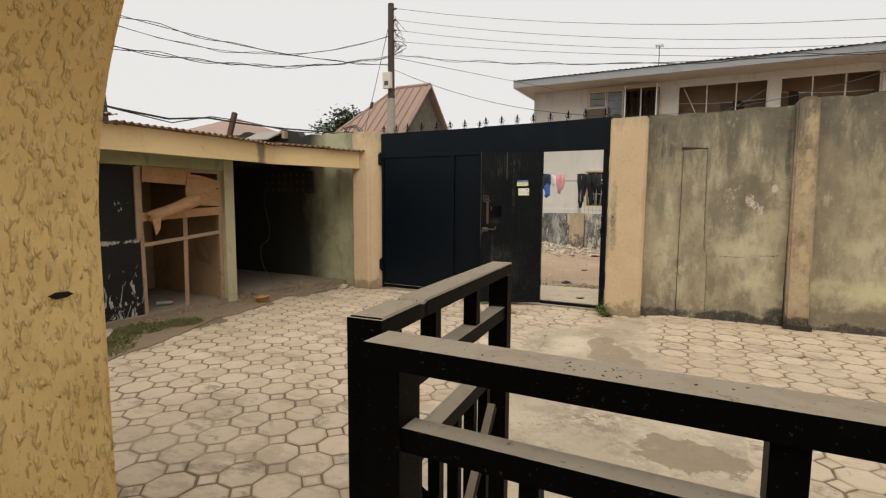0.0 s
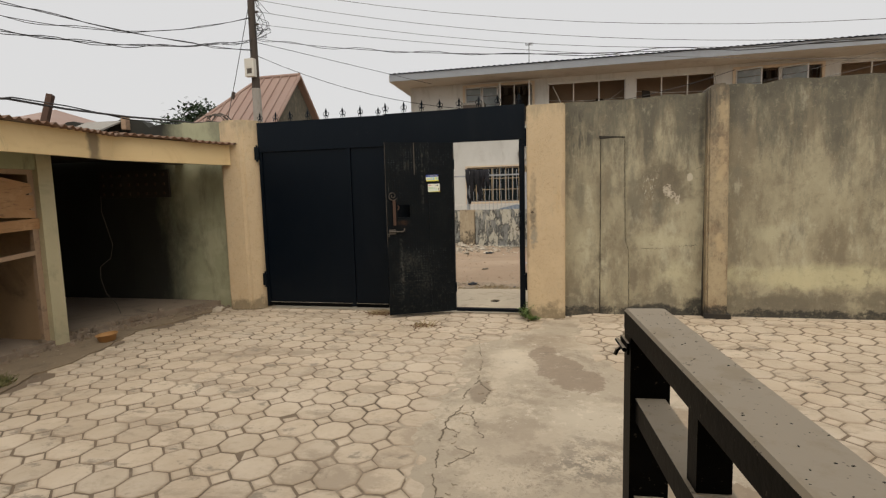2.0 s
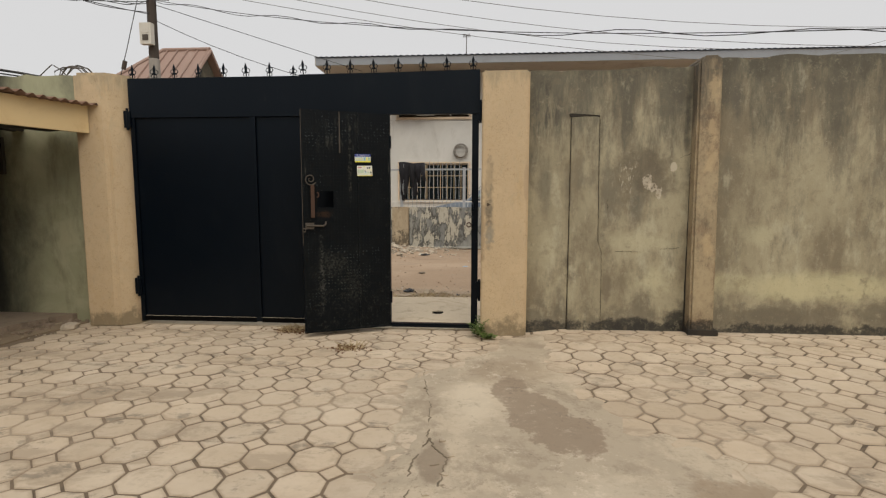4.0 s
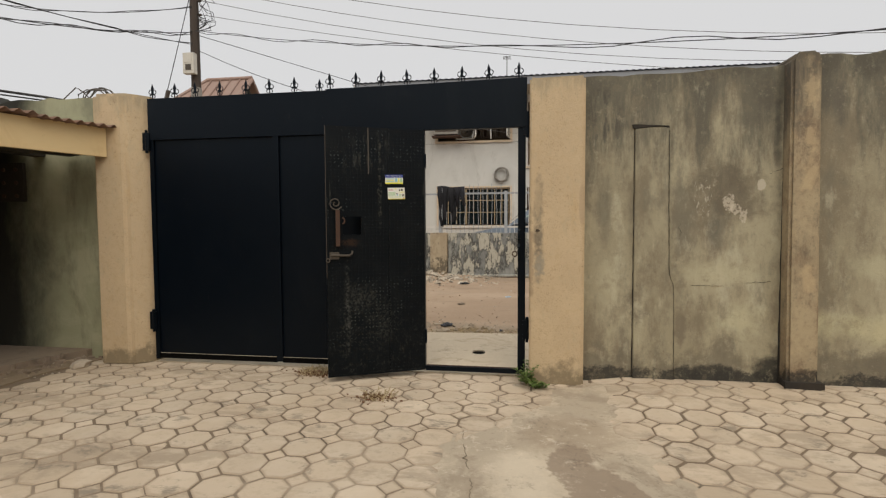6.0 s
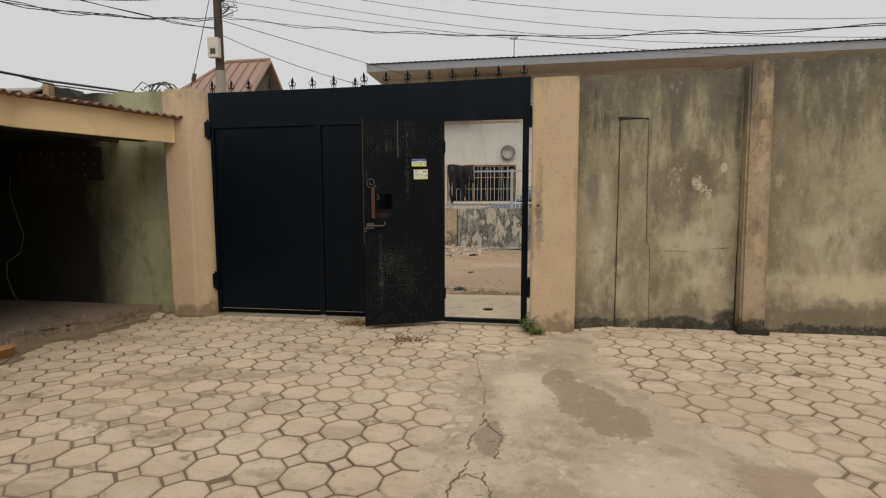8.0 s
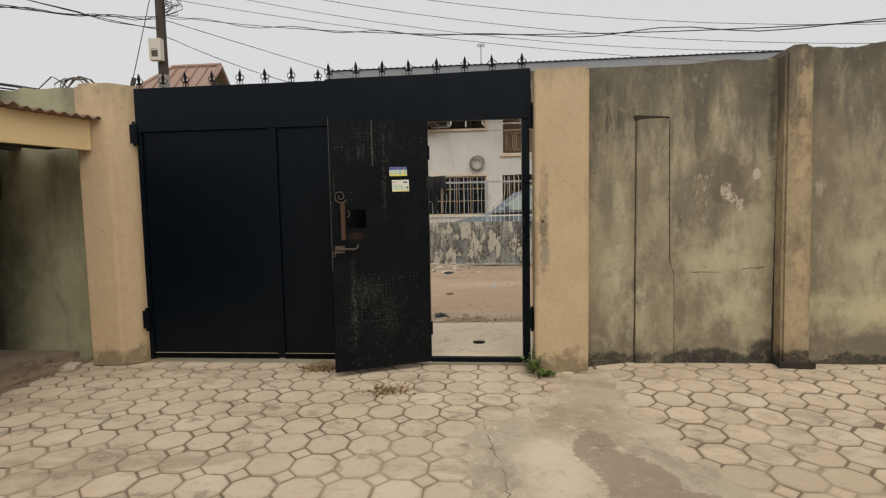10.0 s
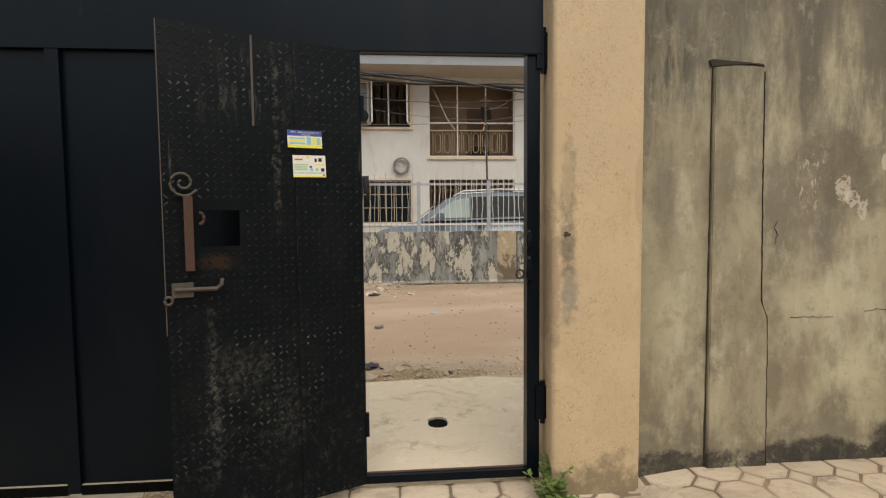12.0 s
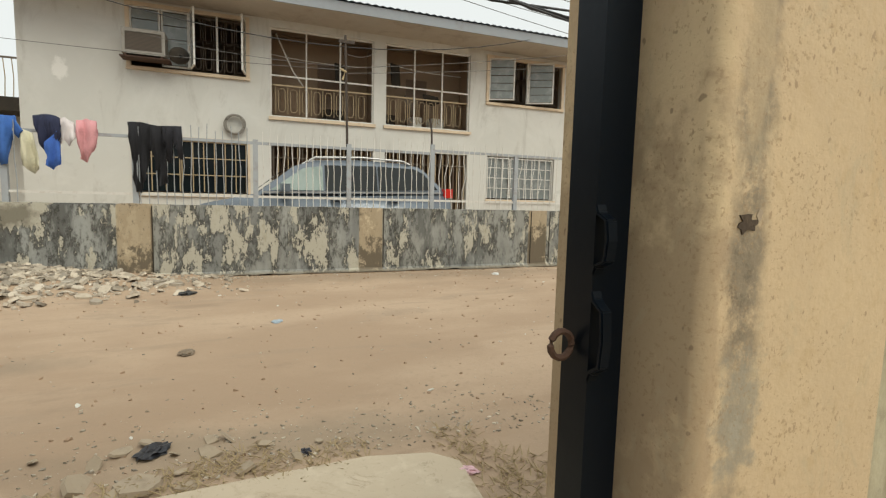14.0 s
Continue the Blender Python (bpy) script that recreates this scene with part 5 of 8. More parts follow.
part("room_side_wall", boxed(-7.65, -6.16, 4.94, 5.04, 0.07, 2.2), M_brownroom, shed, "smoke-browned plaster")
part("end_wall", boxed(-9.85, -5.95, 1.0, 1.2, 0, 2.2), M_green, shed)
part("jamb", boxed(-6.16, -5.98, 4.94, 5.1, 0.0, 2.05), M_jamb, shed, "pale cream plaster jamb", 0.02)
part("lintel", boxed(-6.14, -6.0, 1.2, 4.94, 1.885, 2.15), M_green, shed, "pale green lintel band", 0.01)
part("bay_beam", boxed(-6.14, -6.0, 5.1, 7.1, 2.06, 2.15), M_darkshade, shed)
part("front_wall", boxed(-6.14, -6.0, 1.2, 2.55, 0.0, 1.885), M_green, shed)
# fascia boards in plan: straight, a stained short length, then splayed to the pillar
fascia_line = [(-5.52, 0.9), (-5.5, 5.03), (-5.56, 5.47), (-5.04, 6.83)]
for (xa, ya), (xb, yb), nm in zip(fascia_line, fascia_line[1:], ("fascia_board", "stained_fascia_board", "splayed_fascia_board")):
    d = Vector((xb - xa, yb - ya, 0))
    L = d.length
    m = Matrix.Translation((xa, ya, 0)) @ Matrix.Rotation(math.atan2(d.y, d.x), 4, 'Z')
    part(nm, box(bmesh.new(), 0, L, 0.0, 0.05, 2.0, 2.27, m), M_fascia, shed, "yellow-painted fascia board", 0.006)
    part("soffit", box(bmesh.new(), 0, L, 0.05, 0.7, 2.05, 2.07, m), M_darkshade, shed)


def sheet(u0, u1, v0, v1, z0, z1, pitch=0.085, amp=0.016, jitter=0.02, seed=0):
    """A corrugated sheet: waves across u, running along v."""
    bm = bmesh.new()
    n = int((u1 - u0) / pitch * 6)
    a, b = [], []
    for i in range(n + 1):
        u = u0 + (u1 - u0) * i / n
        w = amp * math.sin(u / pitch * math.tau)
        e = jitter * noise.noise(Vector((u * 1.5, seed, 0)))
        a.append(bm.verts.new((v0 + e, u, z0 + w + 0.4 * e)))
        b.append(bm.verts.new((v1, u, z1 + w)))
    for i in range(n):
        bm.faces.new((a[i], a[i + 1], b[i + 1], b[i]))
    return bm


def roof_front(y):
    for (xa, ya), (xb, yb) in zip(fascia_line, fascia_line[1:]):
        if y <= yb:
            return xa + (xb - xa) * (y - ya) / (yb - ya)
    return fascia_line[-1][0]


roof = part("roof", boxed(-10.0, -6.2, 1.0, 7.08, 2.16, 2.2), M_darkshade, shed)
y = 0.9
k = 0
while y < 6.85:
    y1 = min(y + 0.82, 6.86)
    bm = sheet(y, y1, 0.0, -10.1, 2.305 + 0.012 * math.sin(k * 2.3) - 0.02, 2.28, seed=k * 1.7)
    for v in bm.verts:
        if v.co.x > -5:
            v.co.x += roof_front(v.co.y) + 0.1
    o = part("roof_sheet", bm, M_zinc, roof, "", 0, True)
    sol = o.modifiers.new("thickness", 'SOLIDIFY')
    sol.thickness = 0.003
    y, k = y1 - 0.06 if y1 < 6.8 else 9, k + 1
part("loose_sheet", sheet(1.2, 3.15, -5.36, -6.3, 2.33, 2.37, 0.076, 0.014, 0.06, 5.0), M_zinc, roof, "loose curled roof sheet", 0, True)

# the boarded opening
frame_ = thing("boarded_window", "broken timber frame partly boarded with split planks", "window", (-6.07, 0, 0))


def stick(p, q, w, d, parent, name, mat_=None, label=""):
    p, q = Vector(p), Vector(q)
    u = (q - p)
    L = u.length
    rot = u.to_track_quat('X', 'Z').to_matrix().to_4x4()
    b = box(bmesh.new(), 0, L, -d / 2, d / 2, -w / 2, w / 2, Matrix.Translation(p) @ rot)
    return part(name, b, mat_ or M_oldwood, parent, label, 0.005)


stick((0, 3.78, 0.07), (0, 3.76, 1.885), 0.05, 0.06, frame_, "post")
stick((0, 4.36, 0.07), (0.01, 4.37, 1.3), 0.045, 0.05, frame_, "post")
stick((0, 4.91, 0.07), (0, 4.91, 1.885), 0.05, 0.06, frame_, "post")
stick((0, 3.79, 1.865), (0, 4.9, 1.86), 0.05, 0.05, frame_, "head")
stick((0.02, 3.78, 0.92), (0.02, 4.92, 1.03), 0.045, 0.035, frame_, "cross_rail")
stick((0.03, 3.7, 1.26), (0.03, 4.95, 1.33), 0.11, 0.03, frame_, "plank", M_wood, "split raw plank")
stick((0.03, 3.8, 1.79), (0.03, 4.45, 1.76), 0.19, 0.025, frame_, "plank", M_wood, "wide raw plank with a dark edge")


def torn_board(pts, x, t, parent, label, m=None):
    b = prism(bmesh.new(), pts, x, x + t, "x")
    if m is not None:
        for v in b.verts:
            v.co = m @ v.co
    return part("board", b, M_wood, parent, label, 0.004)


torn_board([(4.38, 1.42), (4.6, 1.4), (4.9, 1.39), (4.9, 1.46), (4.84, 1.48), (4.9, 1.5), (4.9, 1.62), (4.82, 1.63), (4.9, 1.66), (4.88, 1.74), (4.6, 1.8), (4.4, 1.82), (4.36, 1.6)], 0.035, 0.02, frame_, "torn plywood board with splintered edge")
roll = bmesh.new()      # a sheet of ply curled into an open roll, its near end torn
rows_r = []
for k in range(9):
    u = -0.32 + 0.64 * k / 8
    ring = []
    for q in range(11):
        a = 3.7 + 5.2 * q / 10
        r = 0.068 + 0.006 * math.sin(k * 1.3) + 0.004 * q / 10
        e = 0.03 * math.sin(q * 2.3) if k in (0, 8) else 0.0
        ring.append(roll.verts.new((r * math.cos(a), u + e, r * math.sin(a))))
    rows_r.append(ring)
for ra, rb in zip(rows_r, rows_r[1:]):
    for q in range(10):
        roll.faces.new((ra[q], ra[q + 1], rb[q + 1], rb[q]))
for v in roll.verts:
    v.co = Matrix.Translation((0.12, 4.14, 1.36)) @ Matrix.Rotation(0.4, 4, 'X') @ Matrix.Rotation(-0.3, 4, 'Z') @ v.co
ro = part("curled_board", roll, M_wood, frame_, "curled sheet of ply hanging loose", 0, True)
ro.modifiers.new("thickness", 'SOLIDIFY').thickness = 0.008
torn_board([(0.0, 0.0), (0.12, 0.03), (0.1, -0.12), (0.04, -0.2), (0.02, -0.08)], 0.0, 0.012, frame_, "splintered plank end", Matrix.Translation((0.2, 3.79, 1.24)))
door = thing("plywood_door", "black-painted plywood door panel with peeling paint", "door", (-6.03, 0, 0))
part("panel", boxed(-0.03, 0.0, 2.56, 3.74, 0.02, 1.0), M_ply, door, "", 0.004)
part("panel", boxed(-0.035, -0.006, 2.56, 3.73, 1.006, 1.87), M_ply, door, "", 0.004)
part("frame_post", boxed(-0.05, 0.02, 3.69, 3.75, 1.0, 1.87), M_oldwood, door, "", 0.004)
part("bottom_splinter", prism(bmesh.new(), [(2.56, 0.0), (3.7, 0.0), (3.6, 0.05), (3.2, 0.03), (2.9, 0.06), (2.6, 0.03)], 0.002, 0.012, "x"), M_oldwood, door)

vent = thing("vent_block_screen", "pierced brown vent-block panel high in the green wall", "vent", (-6.85, 7.09, 1.6))
part("frame", boxed(-0.61, 0.61, -0.03, 0.005, 0.0, 0.4), M_darkshade, vent, "", 0.01)
for iz in range(3):
    for ix in range(8):
        part("vent_boss", tubed([(-0.53 + ix * 0.152, -0.045, 0.06 + iz * 0.135), (-0.53 + ix * 0.152, -0.03, 0.06 + iz * 0.135)], 0.02, 8), M_rust, vent)

cord = thing("hanging_cord", "thin pale cable dangling in the open bay", "cable", (-6.3, 6.1, 0))
part("cord", tubed([(-0.35, 0.2, 1.62), (-0.28, 0.12, 1.42), (-0.22, 0.1, 1.3), (-0.2, 0.12, 1.15), (-0.18, 0.15, 0.98), (-0.2, 0.12, 0.8), (-0.27, 0.02, 0.7), (-0.26, 0.0, 0.55), (-0.22, 0.02, 0.35), (-0.1, 0.05, 0.2), (0.0, 0.0, 0.09)], 0.0038, 6), M_greysteel, cord)

bowl = bmesh.new()
prof = [(0.0, 0.0), (0.09, 0.0), (0.1, 0.008), (0.125, 0.085), (0.14, 0.09), (0.14, 0.098), (0.12, 0.095), (0.096, 0.015), (0.0, 0.012)]
seg = 24
rings = [[bowl.verts.new((r * math.cos(a * math.tau / seg), r * math.sin(a * math.tau / seg), z)) for a in range(seg)] for r, z in prof[1:-1]]
for u, v in zip(rings, rings[1:]):
    for a in range(seg):
        bowl.faces.new((u[a], u[(a + 1) % seg], v[(a + 1) % seg], v[a]))
bowl.faces.new(rings[0][::-1])
bowl.faces.new(rings[-1])
ob = tagged(part("bowl", bowl, M_clay, None, "", 0, True), "small orange plastic bowl on the dirt", "bowl")
ob.matrix_world = pose(-5.58, 5.2, 0.006, 3, -4, 0) @ Matrix.Diagonal((0.78, 0.78, 0.85, 1))


def rock(name, at, size, seed, material, label, category, group="", flat=0.55, kind=""):
    bm = bmesh.new()
    bmesh.ops.create_icosphere(bm, subdivisions=2, radius=1.0)
    for v in bm.verts:
        n = noise.noise(v.co * 1.3 + Vector((seed, seed * 2, 0)))
        v.co *= 1 + 0.45 * n
        v.co = Vector((v.co.x * size, v.co.y * size * 0.75, max(v.co.z, -0.3) * size * flat))
    ob = part(name, bm, material)
    ob.matrix_world = pose(at[0], at[1], at[2] + 0.28 * size * flat, 0, 0, seed * 77)
    return tagged(ob, label, category, group, kind)


rock("stone", (-5.3, 6.72, 0), 0.1, 1.3, M_rubblestone, "grey stone at the foot of the pillar", "stone")
rock("stone", (-5.75, 3.05, 0), 0.18, 2.1, M_rubblestone, "flat stone in the weeds by the plywood door", "stone", flat=0.3)

# ---- the house across the street ----
FY = 20.9
house = thing("apartment_house", "two-storey off-white house with loggias under a low metal roof", "house", (4.0, FY, 0.2))
HX, HZ = 4.0, 0.2


def hb(x0, x1, y0, y1, z0, z1):
    """A box in street coordinates, with y from the facade, for a part of the house."""
    return boxed(x0 - HX, x1 - HX, y0, y1, z0 - HZ, z1 - HZ)


opens = [(-4.2, -1.48, 4.35, 5.82), (-0.93, 1.9, 3.4, 5.73), (2.25, 4.95, 3.4, 5.73), (5.55, 8.34, 4.38, 5.77), (8.87, 11.7, 3.4, 5.75), (12.05, 14.8, 3.4, 5.75),
         (-4.15, -1.52, 1.28, 2.66), (-0.92, 1.9, 0.25, 2.66), (2.25, 4.92, 0.25, 2.68), (5.62, 8.15, 1.32, 2.7), (8.87, 11.7, 0.25, 2.66)]
X0, X1, Z0, Z1 = -6.4, 16.5, 0.0, 6.15
xs = sorted({X0, X1, *[o[0] for o in opens], *[o[1] for o in opens]})
zs = sorted({Z0, Z1, *[o[2] for o in opens], *[o[3] for o in opens]})
bm = bmesh.new()
for xa, xb in zip(xs, xs[1:]):
    run = None
    for za, zb in [*zip(zs, zs[1:]), (None, None)]:
        cx = (xa + xb) / 2
        solid = za is not None and not any(o[0] < cx < o[1] and o[2] < (za + zb) / 2 < o[3] for o in opens)
        if solid:
            run = (run[0], zb) if run else (za, zb)
        elif run:
            box(bm, xa - HX, xb - HX, 0, 0.24, run[0] - HZ, run[1] - HZ)
            run = None
bmesh.ops.remove_doubles(bm, verts=bm.verts, dist=0.001)
part("front_wall", bm, M_white, house)
part("side_wall", hb(X0, X0 + 0.24, 0.24, 8.0, 0, Z1), M_white, house)
part("side_wall", hb(X1 - 0.24, X1, 0.24, 8.0, 0, Z1), M_white, house)
part("back_wall", hb(X0 + 0.24, X1 - 0.24, 7.8, 8.0, 0, Z1), M_white, house)
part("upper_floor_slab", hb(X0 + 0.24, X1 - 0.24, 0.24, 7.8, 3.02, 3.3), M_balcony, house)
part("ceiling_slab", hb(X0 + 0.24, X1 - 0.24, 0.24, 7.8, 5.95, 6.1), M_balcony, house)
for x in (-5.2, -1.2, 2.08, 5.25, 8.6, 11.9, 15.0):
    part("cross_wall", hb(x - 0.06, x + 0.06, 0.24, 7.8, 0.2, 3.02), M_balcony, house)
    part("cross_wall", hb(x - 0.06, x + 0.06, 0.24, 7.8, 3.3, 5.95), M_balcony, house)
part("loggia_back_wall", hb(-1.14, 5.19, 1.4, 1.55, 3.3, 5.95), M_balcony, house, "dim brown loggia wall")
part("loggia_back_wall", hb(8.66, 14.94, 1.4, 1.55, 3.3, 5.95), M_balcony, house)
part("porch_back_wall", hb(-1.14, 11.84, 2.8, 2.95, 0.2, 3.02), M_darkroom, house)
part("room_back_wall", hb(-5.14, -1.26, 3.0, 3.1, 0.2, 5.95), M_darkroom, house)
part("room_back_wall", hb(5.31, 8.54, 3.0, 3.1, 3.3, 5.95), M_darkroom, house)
# Dark slabs paint shaded doorways on the wall; no opening is cut.
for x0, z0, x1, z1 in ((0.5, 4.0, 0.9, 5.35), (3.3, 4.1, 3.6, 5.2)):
    part("doorway_dark_slab", hb(x0, x1 + 0.4, 1.37, 1.4, 3.3, z1 - 0.1), M_darkroom, house)
# roof: low sheets over a deep boxed eave
EV = -1.35
roof2 = part("roof", prism(bmesh.new(), [(EV + 0.02, 6.16 - HZ), (4.0, 7.0 - HZ), (9.2, 6.16 - HZ), (9.2, 6.1 - HZ), (EV + 0.02, 6.1 - HZ)], -6.83 - HX, 17.0 - HX, "x"), M_greyroof, house)
n = int(24.0 / 0.2)
bm = bmesh.new()
va, vb = [], []
for i in range(n * 4 + 1):
    x = -6.87 - HX + i * 0.05
    wv = 0.016 * math.sin(i * math.pi / 2)
    va.append(bm.verts.new((x, EV - 0.08, 6.2 - HZ + wv)))
    vb.append(bm.verts.new((x, 4.0, 7.03 - HZ + wv)))
for i in range(n * 4):
    bm.faces.new((va[i], va[i + 1], vb[i + 1], vb[i]))
cs = part("roof_sheeting", bm, M_greyroof, roof2, "grey corrugated roof sheeting")
cs.modifiers.new("thickness", 'SOLIDIFY').thickness = 0.01
part("eave_fascia", hb(-6.83, 17.0, EV - 0.03, EV, 5.92, 6.17), M_eave, house, "grey-white eave board", 0.005)
part("eave_fascia", hb(-6.86, -6.83, EV, 9.0, 5.92, 6.17), M_soffit, house, "browned eave board", 0.005)
part("soffit", hb(-6.83, 17.0, EV, 0.0, 5.93, 5.96), M_soffit, house)
part("soffit", hb(-6.83, -6.4, 0.0, 9.0, 5.93, 5.96), M_soffit, house)
for x0, x1, z in ((-0.98, 1.95, 3.36), (2.2, 5.0, 3.36), (8.82, 11.75, 3.36), (-4.25, -1.43, 4.31), (5.5, 8.39, 4.34), (-4.2, -1.47, 1.24), (5.57, 8.2, 1.28)):
    part("window_sill", hb(x0, x1, -0.07, 0.1, z - 0.05, z + 0.03), M_trim, house, "stained cream sill", 0.01)


def surround(x0, x1, z0, z1, w=0.09, proud=0.05):
    for a in ((x0 - 0.0, x1, z1 - w, z1), (x0, x0 + w, z0, z1 - w), (x1 - w, x1, z0, z1 - w)):
        part("window_surround", hb(a[0], a[1], -proud, 0.06, a[2], a[3]), M_trim, house, "", 0.006)


surround(-4.24, -1.44, 4.35, 5.86)
surround(5.5, 8.38, 4.38, 5.81)


def ornament(x0, z0, w, h, y, parent, material, r=0.012):
    """One wrought figure of a railing: a tall rounded ring with two side bars."""
    bm = bmesh.new()
    k = w * 0.28
    pts = [(-k, y, 0.16 * h), (-k, y, 0.84 * h), (-k * 0.5, y, 0.93 * h), (k * 0.5, y, 0.93 * h), (k, y, 0.84 * h), (k, y, 0.16 * h), (k * 0.5, y, 0.07 * h), (-k * 0.5, y, 0.07 * h), (-k, y, 0.16 * h)]
    tube(bm, [(x0 + w / 2 + p[0] - HX, p[1], z0 + p[2] - HZ) for p in pts], r, 5)
    tube(bm, [(x0 - HX, y, z0 - HZ), (x0 - HX, y, z0 + h - HZ)], r, 5)
    return part("railing_figure", bm, material, parent)


def loggia(x0, x1, z0, z1, mid, mats):
    g = part("loggia_grille", hb(x0, x1, 0.06, 0.1, z1 - 0.05, z1), M_whitebar, house, "white-framed loggia grille")
    part("grille_rail", hb(x0, x1, 0.06, 0.1, mid - 0.02, mid + 0.02), M_whitebar, g)
    part("grille_rail", hb(x0, x1, 0.06, 0.1, z0, z0 + 0.04), M_whitebar, g)
    for i in range(4):
        x = x0 + 0.02 + (x1 - x0 - 0.04) * i / 3
        part("mullion", hb(x - 0.02, x + 0.02, 0.058, 0.102, z0, z1), M_whitebar, g)
    n = 8
    for i in range(n):
        w = (x1 - x0 - 0.3) / n
        ornament(x0 + 0.15 + i * w, z0 + 0.12, w, 0.72, 0.22, g, mats)
    part("handrail", hb(x0, x1, 0.2, 0.25, z0 + 0.86, z0 + 0.9), mats, g)


loggia(-0.93, 1.9, 3.4, 5.73, 4.5, M_goldbar)
loggia(2.25, 4.95, 3.4, 5.73, 4.55, M_goldbar)
loggia(8.87, 11.7, 3.4, 5.75, 4.5, M_goldbar)


def casement(x0, x1, z0, z1, swing, panes, parent=house, y=0.02, glass=None):
    """A louvred sash, hinged at x0, turned out by swing degrees."""
    L = x1 - x0
    base = Matrix.Translation((x0 - HX, y, 0)) @ Matrix.Rotation(radians(swing), 4, 'Z')
    fr = bmesh.new()
    for a in ((0, 0.04, z0, z1), (L - 0.04, L, z0, z1), (0.04, L - 0.04, z0, z0 + 0.04), (0.04, L - 0.04, z1 - 0.04, z1)):
        box(fr, min(a[0], a[1]), max(a[0], a[1]), -0.02, 0.02, a[2] - HZ, a[3] - HZ, base)
    sash = part("window_sash", fr, M_whitebar, parent, "white louvred sash")
    for k in range(panes):
        za = z0 + 0.05 + (z1 - z0 - 0.1) * k / panes
        zb = z0 + 0.05 + (z1 - z0 - 0.1) * (k + 1) / panes
        part("pane", box(bmesh.new(), 0.045, L - 0.045, -0.004, 0.004, za + 0.01 - HZ, zb - 0.01 - HZ, base), glass or M_louvre, sash)
    return sash


def window_grille(x0, x1, z0, z1, n, material=None, y=0.16):
    g = part("window_grille", hb(x0, x1, y, y + 0.02, z1 - 0.03, z1), material or M_darkbar, house)
    for i in range(n):
        w = (x1 - x0) / n
        ornament(x0 + i * w, z0, w, (z1 - z0) * 0.5, y, g, material or M_darkbar, 0.011)
        ornament(x0 + i * w, z0 + (z1 - z0) * 0.5, w, (z1 - z0) * 0.5, y, g, material or M_darkbar, 0.011)


casement(-4.15, -3.5, 4.95, 5.77, 0, 3)
casement(-3.48, -2.86, 4.4, 5.77, 0, 4)
casement(-2.84, -2.2, 4.4, 5.77, -78, 4)
casement(-1.54, -0.94, 4.4, 5.77, -98, 4)
window_grille(-2.8, -1.56, 4.42, 5.76, 5)
part("mullion", hb(-2.24, -2.19, 0.0, 0.08, 4.4, 5.77), M_whitebar, house)
casement(5.62, 6.42, 4.44, 5.72, -25, 5)
casement(7.05, 7.85, 4.44, 5.72, -30, 5)
window_grille(6.2, 8.28, 4.44, 5.72, 8)
part("mullion", hb(6.98, 7.03, 0.0, 0.08, 4.44, 5.72), M_whitebar, house)
# ground floor windows
for x0, x1, z0, z1, cols, rws in ((-3.1, -1.56, 1.32, 2.62, 6, 3), (6.5, 8.1, 1.36, 2.66, 6, 4), (-4.1, -3.15, 1.32, 2.62, 3, 3), (5.66, 6.45, 1.36, 2.66, 3, 4)):
    gm = M_whitebar if x0 > 0 else M_goldbar
    g = part("security_grille", hb(x0, x1, 0.02, 0.05, z1 - 0.03, z1), gm, house, "painted window grille")
    for i in range(cols + 1):
        x = x0 + (x1 - x0) * i / cols
        part("grille_bar", hb(x - 0.012, x + 0.012, 0.02, 0.044, z0, z1), gm, g)
    for k in range(1, rws):
        z = z0 + (z1 - z0) * k / rws
        part("grille_bar", hb(x0, x1, 0.046, 0.06, z - 0.012, z + 0.012), gm, g)
    part("pane", hb(x0, x1, 0.12, 0.126, z0, z1), M_louvre if x0 > 0 else M_carglass, g)
surround(-4.2, -1.46, 1.28, 2.7, 0.06)
# iron bars of the ground-floor porch
for x0, x1 in ((-0.92, 1.9), (2.25, 4.92)):
    g = part("porch_grille", hb(x0, x1, 0.08, 0.11, 2.3, 2.33), M_darkbar, house, "tall iron porch bars")
    for i in range(22):
        x = x0 + 0.06 + (x1 - x0 - 0.12) * i / 21
        part("grille_bar", hb(x - 0.012, x + 0.012, 0.085, 0.105, 0.25, 2.66), M_goldbar if i % 2 else M_darkbar, g)

M_accase = plain("grimy_brown_casing", (0.24, 0.21, 0.17), 0.6, 0, (0.08, 0.06, 0.05), 0.6, 5, 0.1)
ac = thing("air_conditioner", "rust-stained window air conditioner on brackets", "air conditioner", (-3.79, FY, 4.52))
part("case", boxed(-0.45, 0.45, -0.5, 0.1, 0.0, 0.58), M_accase, ac, "", 0.02)
part("grille_face", boxed(-0.38, 0.38, -0.512, -0.5, 0.08, 0.5), M_darkbar, ac, "dark coil behind fins")
for a in ((-0.45, 0.45, 0.5, 0.58), (-0.45, 0.45, 0.0, 0.08), (-0.45, -0.38, 0.08, 0.5), (0.38, 0.45, 0.08, 0.5)):
    part("front_frame", boxed(a[0], a[1], -0.53, -0.502, a[2], a[3]), M_polegrey, ac, "dirty pale front frame", 0.006)
for k in range(14):
    part("fin", boxed(-0.38, 0.38, -0.52, -0.513, 0.09 + k * 0.03, 0.1 + k * 0.03), M_greysteel, ac)
for x in (-0.4, 0.36):
    part("bracket", boxed(x, x + 0.04, -0.52, 0.0, -0.05, 0.0), M_rust, ac)
part("drip_tray", boxed(-0.5, 0.55, -0.55, -0.1, -0.08, -0.05), M_rust, ac, "", 0.004)

